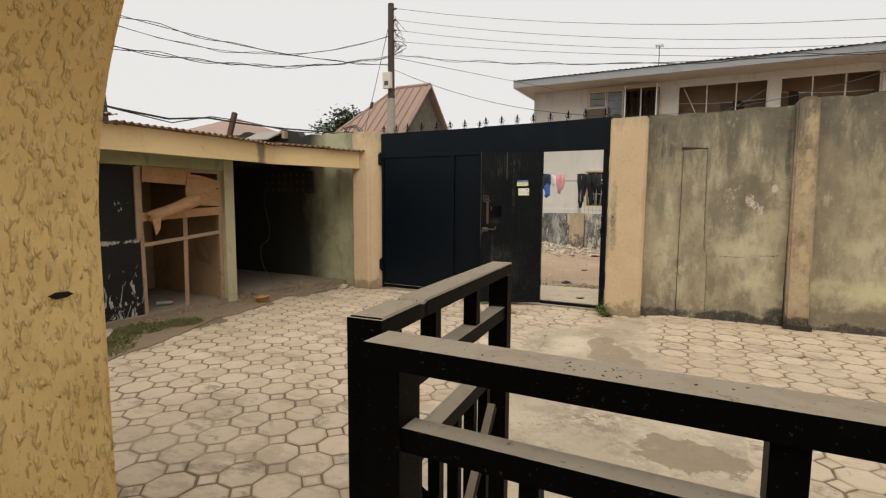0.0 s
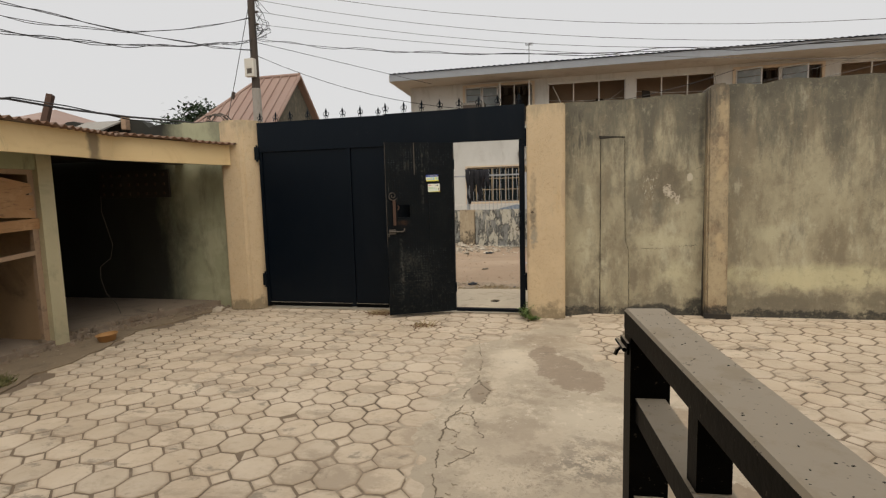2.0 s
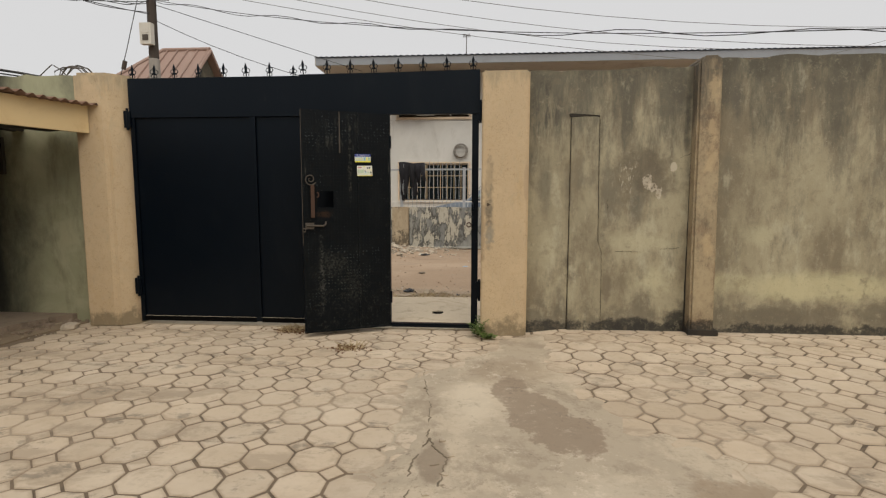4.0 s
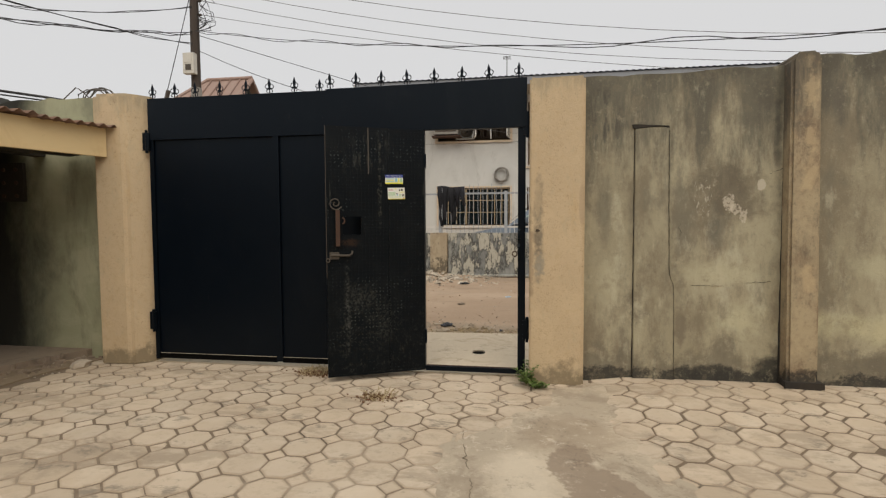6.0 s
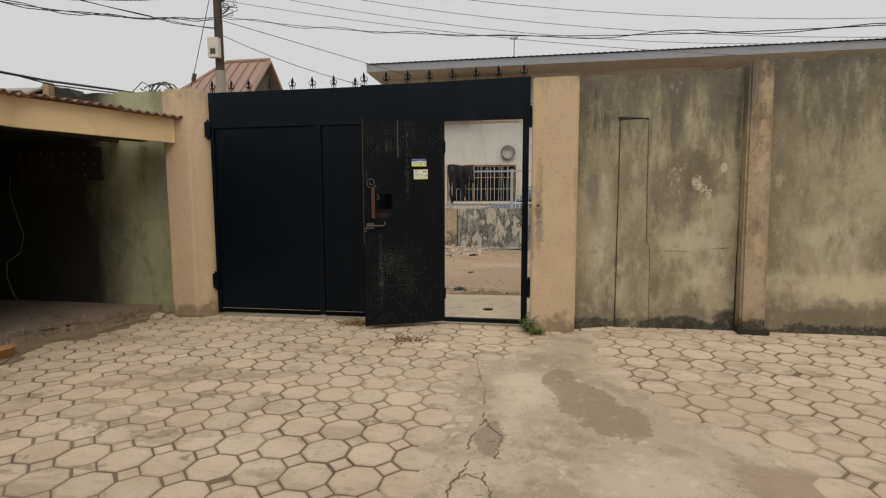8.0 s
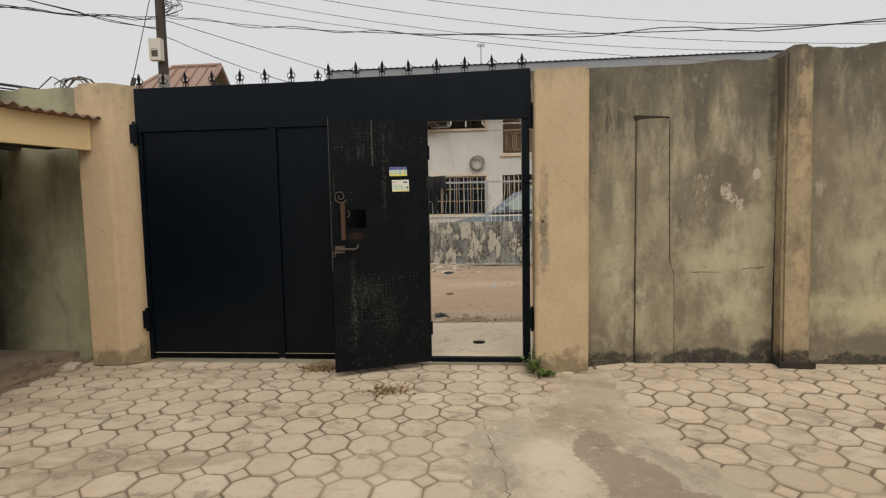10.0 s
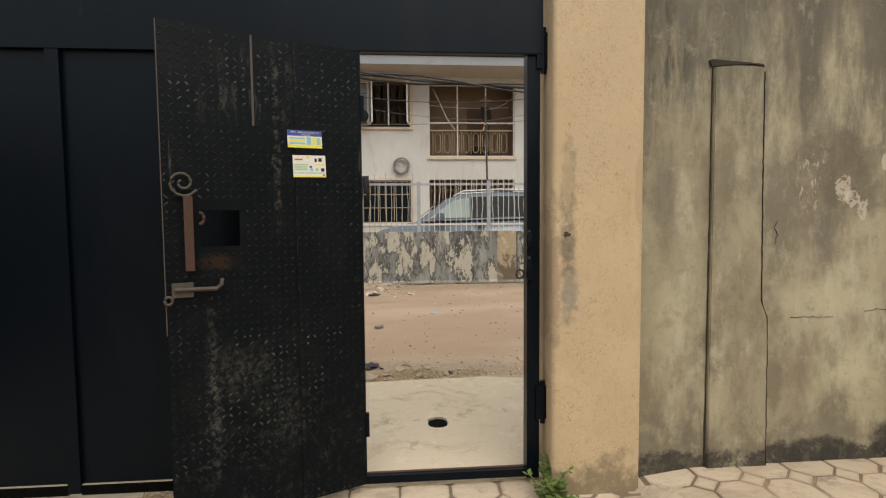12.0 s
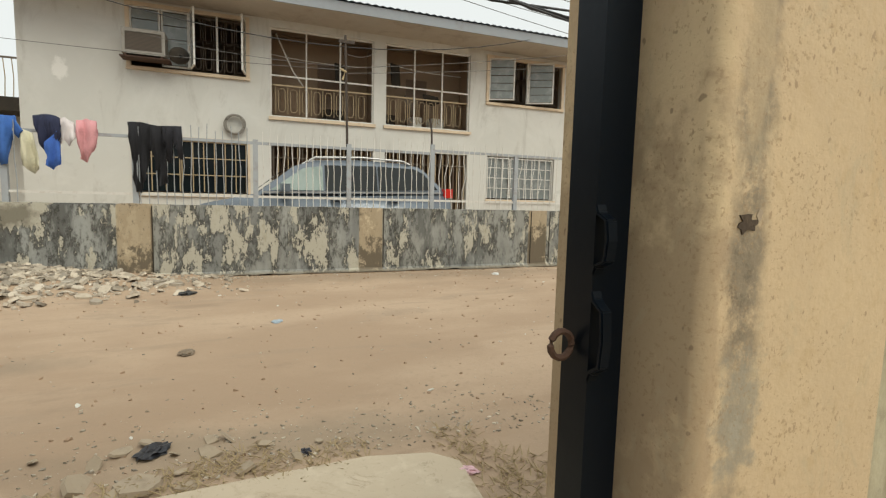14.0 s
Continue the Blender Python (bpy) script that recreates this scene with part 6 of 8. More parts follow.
dish = bmesh.new()
ringsd = [[dish.verts.new((0.24 * r * math.cos(a * math.tau / 20), -0.09 * (1 - r * r), 0.2 * r * math.sin(a * math.tau / 20))) for a in range(20)] for r in (0.15, 0.5, 0.8, 1.0)]
for u, v in zip(ringsd, ringsd[1:]):
    for a in range(20):
        dish.faces.new((u[a], u[(a + 1) % 20], v[(a + 1) % 20], v[a]))
dish.faces.new(ringsd[0])
dd = thing("satellite_dish", "small dark satellite dish under the window", "satellite dish", (-3.05, 20.45, 4.55))
pd = part("reflector", dish, M_darkshade, dd, "", 0, True)
pd.matrix_basis = pose(0, 0, 0.05, 20, 0, 25)
pd.modifiers.new("thickness", 'SOLIDIFY').thickness = 0.008
part("arm", tubed([(0, 0, 0.0), (0.1, 0.42, -0.05)], 0.015), M_greysteel, dd)

coil = bmesh.new()
for k in range(9):
    c = [(-1.83 + (0.2 + 0.02 * (k % 4)) * math.cos(a) + 0.01 * math.sin(k * 2), 20.84 - 0.012 * k, 3.1 + (0.235 + 0.012 * (k % 2)) * math.sin(a) + 0.012 * math.cos(k)) for a in [i * math.tau / 24 for i in range(25)]]
    tube(coil, c, 0.013, 5)
tagged(part("coiled_hose", coil, M_polegrey), "grey hose coiled on a wall hook", "hose")
ant = thing("tv_antenna", "thin television aerial on the roof", "antenna", (-1.64, 20.9, 6.5))
part("mast", tubed([(0, 0, -0.05), (0, 0, 0.75)], 0.015), M_greysteel, ant)
for k in range(4):
    part("element", tubed([(-0.14, 0.1 * k - 0.15, 0.74), (0.14, 0.1 * k - 0.15, 0.74)], 0.008), M_greysteel, ant)

# things on the loggias
for x, z, sx, m in ((0.9, 4.6, 0.55, M_darkshade), (2.6, 4.35, 0.35, M_darkshade), (4.2, 3.7, 0.4, M_whitebox), (3.5, 3.75, 0.3, M_whitebox)):
    b = boxed(-sx / 2, sx / 2, -0.2, 0.2, 0, 0.55)
    o = tagged(part("stored_box", b, m, None, "", 0.05), "dim household box stacked on the loggia", "box", "boxes on the loggias")
    o.matrix_world = pose(x, 21.95, 3.3, 0, 0, 10)

for x, z, w2, h2_, m in ((1.05, 4.55, 0.34, 0.62, M_darkshade), (2.72, 4.62, 0.3, 0.75, M_darkshade), (3.25, 3.95, 0.45, 0.5, M_darkbar), (3.9, 4.2, 0.55, 0.35, M_darkshade)):
    b = prism(bmesh.new(), [(-w2 / 2, h2_), (w2 / 2, h2_ - 0.04), (w2 / 2 + 0.05, 0.12), (w2 * 0.15, 0.0), (-w2 / 2 + 0.04, 0.1)], -0.03, 0.03, "y")
    o = tagged(part("hung_cloth", b, m, None, "", 0.02), "dark cloth hung on a line across the loggia", "clothing", "cloths on the loggia lines")
    o.matrix_world = pose(x, 21.6, z, 0, 0, 8)
for x0, x1, z0, z1 in ((-0.9, 1.88, 5.2, 5.15), (2.27, 4.93, 5.36, 5.2)):
    tagged(part("washing_line", tubed(sag((x0, 21.6, z0), (x1, 21.6, z1), 0.06, 10), 0.012, 5), M_whitebar), "pale washing line strung across the loggia", "washing line")
slant = tagged(part("leaning_stick", tubed([(-0.75, 21.3, 5.68), (-0.3, 21.25, 4.7), (0.05, 21.2, 4.2)], 0.022, 6), M_whitebar), "pale stick leaning inside the loggia", "stick")

# ---- neighbour house further along, only its balcony shows ----
nb = thing("neighbour_house", "grey neighbouring house with a railed balcony", "house", (-10.0, 25.0, 0.2))
part("wall", boxed(-3.5, 2.0, 1.4, 8.0, 0, 3.35), M_white, nb)
part("balcony_slab", boxed(-3.5, 2.3, 0.0, 1.4, 3.35, 3.75), M_darkshade, nb, "dark stained balcony slab", 0.02)
part("handrail", boxed(-3.5, 2.3, 0.0, 0.05, 4.85, 4.9), M_darkbar, nb)
for k in range(28):
    part("baluster", tubed([(-3.4 + k * 0.205, 0.03, 3.75), (-3.4 + k * 0.205 + 0.03, 0.03, 4.3), (-3.4 + k * 0.205, 0.03, 4.85)], 0.014, 5), M_goldbar, nb)

# ---- street wall with its steel fence ----
sw = setting("wall_street", uneven_wall(-9.5, 14.0, 14.2, 14.4, -0.02, 1.13, 0.015, 0.2, 3.0), M_streetwall, "low street wall with black-streaked peeling plaster", "boundary wall")
for x in (-2.83, -3.5, 3.2, 0.44, 3.6, 6.8):
    part("wall_joint", boxed(x, x + 0.012, 14.188, 14.21, 0.0, 1.11), M_darkshade, sw)
part("wall_stretch", prism(bmesh.new(), [(-9.5, 0.0), (-2.84, 0.0), (-2.84, 1.115), (-9.5, 1.12)], 14.15, 14.2, "y"), M_streetwall, sw, "", 0.01)
bm = bmesh.new()      # ragged footing that overhangs the washed-out soil
n = 150
lo_, hi_ = [], []
for i in range(n + 1):
    x = -2.8 + 11.0 * i / n
    und = 0.115 + 0.028 * noise.noise(Vector((x * 1.1, 2.0, 0))) + 0.018 * noise.noise(Vector((x * 5, 7.0, 0)))
    for lst, y, z in ((lo_, 14.13 + 0.03 * noise.noise(Vector((x * 2.3, 4.0, 0))), und), (hi_, 14.195, 0.175 + 0.012 * noise.noise(Vector((x * 3, 9.0, 0))))):
        lst.append(bm.verts.new((x, y, z)))
back_ = [bm.verts.new((v.co.x, 14.195, v.co.z - 0.004)) for v in lo_]
for i in range(n):
    bm.faces.new((lo_[i], lo_[i + 1], hi_[i + 1], hi_[i]))
    bm.faces.new((back_[i], back_[i + 1], lo_[i + 1], lo_[i]))
part("footing", bm, M_streetwall, sw, "crumbling cement footing over washed-out soil", 0, True)
# Black strip paints the crevice's shade below the footing.
part("footing_shade_strip", boxed(-2.8, 8.2, 14.192, 14.199, 0.06, 0.14), M_void, sw, "black strip painted as shade under the footing")
fence = thing("steel_fence", "pale grey steel fence of thin upright bars on the street wall", "fence", (0, 14.3, 1.12))
for x, h in ((-4.45, 1.0), (-3.02, 0.98), (-1.48, 0.98), (-0.1, 1.0), (1.3, 1.08), (2.9, 1.0), (4.4, 1.0), (6.0, 1.0), (-6.0, 0.98)):
    part("post", boxed(x - 0.035, x + 0.035, -0.03, 0.03, -0.02, h), M_fence, fence, "", 0.005)
rng = random.Random(7)
for x0, x1, top in ((-6.0, -4.45, 0.9), (-4.45, -3.02, 0.92), (-3.02, -1.48, 0.93), (-1.48, 1.3, 0.93), (1.3, 2.9, 0.98), (2.9, 6.0, 0.98)):
    part("top_rail", boxed(x0 + 0.035, x1 - 0.035, -0.02, 0.02, top - 0.02, top + 0.02), M_fence, fence, "", 0.004)
    part("bottom_rail", boxed(x0 + 0.035, x1 - 0.035, -0.018, 0.018, 0.13, 0.165), M_whitebar, fence, "", 0.004)
x = -5.9
while x < 5.9:
    bent = 0.02 if x < 1.3 else 0.05
    dx = [rng.uniform(-1, 1) * bent for _ in range(4)]
    gap_ok = not any(abs(x - p) < 0.05 for p in (-4.45, -3.02, -1.48, -0.1, 1.3, 2.9, 4.4))
    if gap_ok and not -4.3 < x < -3.1:
        tip = 1.08 + rng.uniform(-0.04, 0.08)
        part("fence_bar", tubed([(x, -0.026, 0.0), (x + dx[0] * 0.5, -0.026, 0.3), (x + dx[1], -0.026, 0.55), (x + dx[2] * 0.6, -0.026, 0.8), (x + dx[3] * 0.3, -0.026, tip)], 0.0065, 5), M_fence if x < -1.48 else M_whitebar, fence)
    x += 0.105 if x < 2.6 else 0.13

# ---- parked car ----
CY, CG = 15.7, 0.2
car = thing("parked_car", "parked blue-grey family car with dark windows behind the fence", "car", (0, CY + 0.92, CG))


def z_(v):
    return v - CG


body_profile = [(-2.62, 0.42), (-2.68, 0.75), (-2.6, 0.98), (-2.3, 1.12), (-1.5, 1.3), (-1.2, 1.34), (2.16, 1.42), (2.26, 1.3), (2.3, 0.95), (2.27, 0.5), (2.1, 0.42)]
bm = prism(bmesh.new(), [(x, z_(z)) for x, z in body_profile], -0.9, 0.9, "y")
part("body", bm, M_car, car, "", 0.07, True)
cab = [(-1.45, 1.31, 0.88), (-0.78, 1.83, 0.72), (-0.4, 1.95, 0.68), (0.45, 2.0, 0.66), (1.3, 1.97, 0.66), (1.68, 1.9, 0.68), (2.2, 1.4, 0.84)]
bm = bmesh.new()
sides = [[bm.verts.new((x, s3 * w3, z_(z))) for x, z, w3 in cab] for s3 in (-1, 1)]
n = len(cab)
for i in range(n - 1):
    bm.faces.new((sides[0][i], sides[0][i + 1], sides[1][i + 1], sides[1][i]))
bm.faces.new(sides[0][::-1])
bm.faces.new(sides[1])
bmesh.ops.recalc_face_normals(bm, faces=bm.faces)
part("cabin", bm, M_car, car, "", 0.05, True)


def side_glass(pts, name="side_window", material=None, label="dark tinted window"):
    for s3 in (-1, 1):
        bm = bmesh.new()
        vs = [bm.verts.new((x, s3 * (0.885 - (z - 1.34) * 0.335 + 0.018), z_(z))) for x, z in pts]
        bm.faces.new(vs if s3 < 0 else vs[::-1])
        o = part(name, bm, material or M_carglass, car, label)
        o.modifiers.new("thickness", 'SOLIDIFY').thickness = 0.008


# Pale base colour paints the reflection on the greenish front side glass.
M_frontglass = plain("green_glass_pale_reflection", (0.2, 0.26, 0.235), 0.12, 0, (0.12, 0.16, 0.15), 0.6, 2.0, 0.0)
side_glass([(-1.2, 1.39), (-0.28, 1.4), (-0.28, 1.85), (-0.62, 1.8)], "front_side_window", M_frontglass, "greenish side window with a pale reflection painted in")
side_glass([(-0.24, 1.4), (0.74, 1.42), (0.74, 1.89), (-0.24, 1.87)])
side_glass([(0.77, 1.42), (1.98, 1.47), (1.7, 1.78), (1.5, 1.87), (0.77, 1.89)])
bm = bmesh.new()
vs = [bm.verts.new(p) for p in ((-1.38, -0.78, z_(1.39)), (-1.38, 0.78, z_(1.39)), (-0.83, 0.66, z_(1.82)), (-0.83, -0.66, z_(1.82)))]
bm.faces.new(vs)
for v in bm.verts:
    v.co += Vector((-0.02, 0, 0.02))
o = part("windscreen", bm, M_carglass, car, "windscreen")
o.modifiers.new("thickness", 'SOLIDIFY').thickness = 0.008
for s3 in (-1, 1):
    part("roof_rack", tubed([(-0.5, s3 * 0.62, z_(1.95)), (-0.4, s3 * 0.62, z_(2.01)), (0.45, s3 * 0.61, z_(2.05)), (1.3, s3 * 0.61, z_(2.02)), (1.45, s3 * 0.62, z_(1.96))], 0.02, 8), M_alloy, car)
    part("tail_lamp", boxed(2.1, 2.28, s3 * 0.78 - 0.13, s3 * 0.78 + 0.13, z_(1.32), z_(1.5)), M_taillamp, car, "red tail lamp", 0.03)
    part("door_mirror", boxed(-1.05, -0.88, s3 * 0.98 - 0.1, s3 * 0.98 + 0.1, z_(1.36), z_(1.5)), M_car, car, "", 0.03)
    part("head_lamp", boxed(-2.66, -2.4, s3 * 0.7 - 0.15, s3 * 0.7 + 0.15, z_(0.86), z_(1.03)), M_louvre, car, "clear head lamp", 0.03)
    part("belt_trim", box(bmesh.new(), -1.3, 2.05, s3 * 0.9 - 0.012, s3 * 0.9 + 0.012, z_(1.355), z_(1.385), Matrix.Rotation(-0.02, 4, 'Y')), M_alloy, car, "bright window trim")
    part("side_moulding", boxed(-1.3, 1.0, s3 * 0.905 - 0.015, s3 * 0.905 + 0.015, z_(1.0), z_(1.08)), M_rubber, car, "black side moulding", 0.008)
    for x in (-0.15, 0.95):
        part("door_handle", boxed(x, x + 0.2, s3 * 0.915 - 0.02, s3 * 0.915 + 0.02, z_(1.22), z_(1.26)), M_car, car, "", 0.008)
    for x in (-1.75, 1.35):
        wbm = bmesh.new()
        bmesh.ops.create_cone(wbm, cap_ends=True, segments=28, radius1=0.35, radius2=0.35, depth=0.22, matrix=Matrix.Translation((x, s3 * 0.8, 0.35)) @ Matrix.Rotation(math.pi / 2, 4, 'X'))
        wh = part("wheel", wbm, M_rubber, car, "black tyre", 0.03)
        rbm = bmesh.new()
        bmesh.ops.create_cone(rbm, cap_ends=True, segments=20, radius1=0.22, radius2=0.22, depth=0.235, matrix=Matrix.Translation((x, s3 * 0.8, 0.35)) @ Matrix.Rotation(math.pi / 2, 4, 'X'))
        part("rim", rbm, M_alloy, wh, "silver rim", 0.02)


# ---- washing on the fence ----
def cloth(pts, colour, label, name="garment", y=14.24, seed=0.0, folds=0.055, n=14):
    """A garment hung from the rail, with folds; pts is its outline in x and z."""
    s = Shade(name + "_cloth", colour, 0.95)
    s.mix(tuple(c * 0.55 for c in colour), s.ramp(s.noise(9, off=seed), 0.45, 0.7), 0.5)
    s.relief(s.noise(30, stretch=(1, 1, 0.3)), 0.5, 0.01)
    bm = bmesh.new()
    vs = [bm.verts.new((x, 0, z)) for x, z in wander(pts, 0.035, seed + 20, 5)]
    bm.faces.new(vs)
    bmesh.ops.triangulate(bm, faces=bm.faces)
    bmesh.ops.subdivide_edges(bm, edges=bm.edges, cuts=2, use_grid_fill=True)
    for v in bm.verts:
        v.co.y = folds * noise.noise(Vector((v.co.x * 11 + seed, 0, v.co.z * 2.2))) * 2
        v.co.x += 0.015 * noise.noise(Vector((v.co.x * 20, seed, v.co.z * 9)))
    o = part(name, bm, s.done(), None, "", 0, True)
    o.modifiers.new("thickness", 'SOLIDIFY').thickness = 0.012
    xc, zb = min(p[0] for p in pts), min(p[1] for p in pts)
    o.data.transform(Matrix.Translation((-xc, 0, -zb)))
    o.matrix_world = Matrix.Translation((xc, y, zb))
    return tagged(o, label, "clothing", "washing on the fence")


cloth([(-4.75, 2.2), (-4.3, 2.22), (-4.2, 2.05), (-4.28, 1.95), (-4.36, 2.05), (-4.4, 1.6), (-4.75, 1.55)], (0.05, 0.14, 0.42), "bright blue shirt hung over the fence rail", seed=1)
cloth([(-4.24, 2.05), (-4.12, 2.0), (-4.06, 1.6), (-4.14, 1.5), (-4.24, 1.6)], (0.6, 0.57, 0.42), "cream cloth hung on the fence", seed=2)
cloth([(-4.1, 2.21), (-3.98, 2.23), (-3.84, 2.22), (-3.79, 2.0), (-3.85, 1.85), (-3.9, 2.02), (-3.98, 1.75), (-4.08, 1.95)], (0.02, 0.025, 0.06), "dark navy top hung on the fence", seed=3)
cloth([(-3.97, 1.9), (-3.86, 2.05), (-3.84, 1.62), (-3.92, 1.55), (-3.99, 1.6)], (0.05, 0.13, 0.45), "blue cloth hung on the fence", y=14.21, seed=4)
cloth([(-3.86, 2.2), (-3.76, 2.24), (-3.68, 2.18), (-3.66, 1.97), (-3.74, 1.86), (-3.8, 1.95), (-3.88, 1.9)], (0.65, 0.6, 0.6), "pale cloth hung on the fence", seed=5)
cloth([(-3.66, 2.19), (-3.55, 2.23), (-3.46, 2.2), (-3.43, 1.98), (-3.48, 1.8), (-3.56, 1.66), (-3.64, 1.7), (-3.6, 1.95)], (0.62, 0.3, 0.32), "faded pink garment hung on the fence", seed=6)
cloth([(-3.08, 2.23), (-2.9, 2.24), (-2.68, 2.2), (-2.64, 1.9), (-2.62, 1.42), (-2.72, 1.38), (-2.79, 1.8), (-2.84, 1.95), (-2.86, 1.5), (-2.94, 1.3), (-3.0, 1.3), (-3.05, 1.8)], (0.012, 0.012, 0.015), "black trousers draped over the fence", "trousers", seed=7)
cloth([(-2.68, 2.2), (-2.45, 2.18), (-2.42, 1.75), (-2.5, 1.78), (-2.54, 2.0), (-2.58, 1.72), (-2.64, 1.75)], (0.015, 0.015, 0.02), "black shorts draped over the fence", "shorts", seed=8)

# ---- poles and wires ----
PX, PY = -9.26, 14.34
pole = thing("utility_pole", "dark wooden utility pole with insulators and a grey foot", "utility pole", (PX, PY, 0))
part("shaft", tubed([(0, 0, 3.9), (0, 0, 7.8)], 0.12, 10, 0.1), M_polewood, pole, "dark creosoted shaft")
part("foot", tubed([(0, 0, -0.1), (0, 0, 4.8)], 0.135, 10, 0.128), M_polegrey, pole, "grey weathered foot")
mb = part("meter_box", boxed(-0.17, 0.12, -0.26, -0.12, 5.1, 5.6), M_whitebox, pole, "white meter box", 0.02)
part("meter_window", boxed(-0.1, 0.05, -0.27, -0.258, 5.18, 5.32), M_greysteel, mb)
part("meter_lid", boxed(-0.12, 0.07, -0.268, -0.258, 5.36, 5.55), M_whitebox, mb, "", 0.003)
wire_z = (7.62, 7.27, 6.95, 6.6)
for z in wire_z:
    part("insulator", tubed([(0.1, 0, z), (0.2, 0, z)], 0.04, 8, 0.03), M_polewood, pole)
rng = random.Random(3)
for k in range(9):
    z0, z1 = rng.uniform(6.2, 7.6), rng.uniform(5.9, 6.6)
    mid = [(0.15 + rng.uniform(0, 0.35), rng.uniform(-0.2, 0.2), z0 + (z1 - z0) * q + rng.uniform(-0.15, 0.15)) for q in (0.25, 0.5, 0.75)]
    part("loose_wire", tubed([(0.15, 0, z0), *mid, (0.12, -0.05, z1)], 0.009, 4), M_cable, pole)
part("stay_wire", tubed([(-0.05, -0.1, 7.0), (-0.4, -0.4, 5.0), (-0.8, -0.6, 3.2)], 0.01, 5), M_cable, pole)
part("stay_insulator", tubed([(-0.46, -0.43, 4.65), (-0.5, -0.45, 4.45)], 0.05, 8), M_polewood, pole)
pole2 = thing("leaning_pole", "leaning dark timber pole behind the outbuilding", "utility pole", (-11.9, 6.5, 0))
part("shaft", tubed([(0, 0, -0.1), (0.16, 0.1, 3.0), (-0.05, 0.0, 7.2)], 0.13, 8, 0.1), M_polewood, pole2)
for z in (5.2, 5.6, 6.0):
    part("insulator", tubed([(0.05, 0, z), (0.2, 0.05, z)], 0.045, 8), M_polewood, pole2)
part("stay_wire", tubed([(0.05, 0.0, 6.4), (-0.3, 0.1, 3.0)], 0.01, 5), M_cable, pole2)


def cable(p, q, drop, r=0.014, twist=0, label="slack overhead cable run", seed=1.0, m_=None):
    pts = sag(p, q, drop, 40 if twist else 20)
    bm = tubed(pts, r, 5)
    for k in range(twist):
        w2 = [v + Vector((0, 0.03 * math.sin(i * 1.1 + k * 2), 0.035 * math.cos(i * 1.1 + k * 2 + seed) + 0.08 * noise.noise(Vector((i * 0.3, k, seed))))) for i, v in enumerate(pts)]
        tube(bm, w2, r, 5)
    o = part("overhead_cable", bm, m_ or M_cable)
    return tagged(o, label, "cable", "overhead cables")


for z, q, dr in zip(wire_z, ((26.98, 15.52, 7.8), (14.8, 15.08, 5.11), (22.98, 18.14, 7.41), (13.37, 16.41, 4.6)), (2.35, 0.98, 1.93, 0.55)):
    cable((PX + 0.2, PY, z), q, dr, 0.007, 0, "thin overhead power line", 1.0, M_thinwire)
cable((PX + 0.1, PY - 0.12, 6.18), (5.82, 8.0, 3.27), 0.42, 0.007, 1, "twisted bundle of slack service cables", 2.0)
cable((-5.7, 7.3, 2.66), (9.0, 12.51, 4.23), 0.7, 0.009, 3, "low slung bundle of black service cables over the ramp", 3.0)
cable((PX + 0.1, PY, 6.1), (-5.37, 20.24, 5.88), 0.0, 0.009, 0, "thin service line to the house eave")
cable((PX + 0.1, PY, 5.72), (4.0, 15.86, 4.68), 1.3, 0.008, 0, "thin service line to the house wall")
cable((PX, PY - 0.1, 6.78), (-14.84, 4.2, 7.17), 1.49, 0.008, 1, "slack overhead cable run", 4.0)
cable((PX, PY - 0.1, 5.85), (-13.0, 2.5, 6.1), 0.55, 0.009, 1, "slack overhead cable run", 6.0)
cable((PX, PY - 0.1, 6.15), (-12.06, 1.72, 5.14), 0.96, 0.009, 2, "twisted bundle of slack service cables", 7.0)
pts = [(-6.3, 0.6, 2.95), (-6.4, 2.6, 2.72), (-6.5, 3.78, 2.6), (-6.5, 4.5, 2.57), (-6.6, 5.2, 2.69), (-6.75, 6.0, 2.72), (-6.5, 6.7, 2.71), (-6.1, 7.2, 2.7), (-5.7, 7.25, 2.63)]
tagged(part("draped_cable", tubed(pts, 0.014, 6), M_cable), "black cable draped over the outbuilding roof", "cable")
pts2 = [(x, y + 0.05, z + 0.05 * math.sin(i * 1.7)) for i, (x, y, z) in enumerate(pts)]
tagged(part("draped_cable", tubed(pts2, 0.008, 5), M_cable), "thin black wire draped over the outbuilding roof", "cable")
post = tagged(part("roof_post", box(bmesh.new(), -0.035, 0.035, -0.035, 0.035, 0, 0.74), M_rust, None, "", 0.01), "rust-brown leaning post above the outbuilding roof", "post")
post.matrix_world = pose(-7.1, 5.9, 2.22, -14, 8, 20)
wb = thing("wire_tangle", "tangle of pale wire on the wall top", "wire", (-5.65, 7.2, 2.64))
rng = random.Random(5)
for k in range(7):
    a0 = rng.uniform(-0.25, 0.1)
    part("wire_loop", tubed([(a0, 0, 0), (a0 - 0.05 + 0.03 * k, 0.05, 0.08 + 0.012 * k), (a0 + 0.1, 0.02 * k, 0.11 + 0.008 * k), (a0 + 0.3, -0.04, 0.08), (a0 + 0.36, 0, 0.0)], 0.006, 5), M_greysteel, wb)
slabs = tagged(part("loose_roof_sheet", box(bmesh.new(), -0.35, 0.25, -0.2, 0.25, 0.0, 0.02), M_polegrey, None, "", 0.004), "grey sheet lying tilted on the wall top", "roof sheet")
slabs.matrix_world = pose(-7.2, 6.85, 2.62, 24, 0, 4)
tagged(part("timber_baulk", box(bmesh.new(), -6.93, -6.85, 7.02, 7.1, 2.6, 2.78), M_oldwood, None, "", 0.01), "short timber baulk propped on the wall top", "timber")

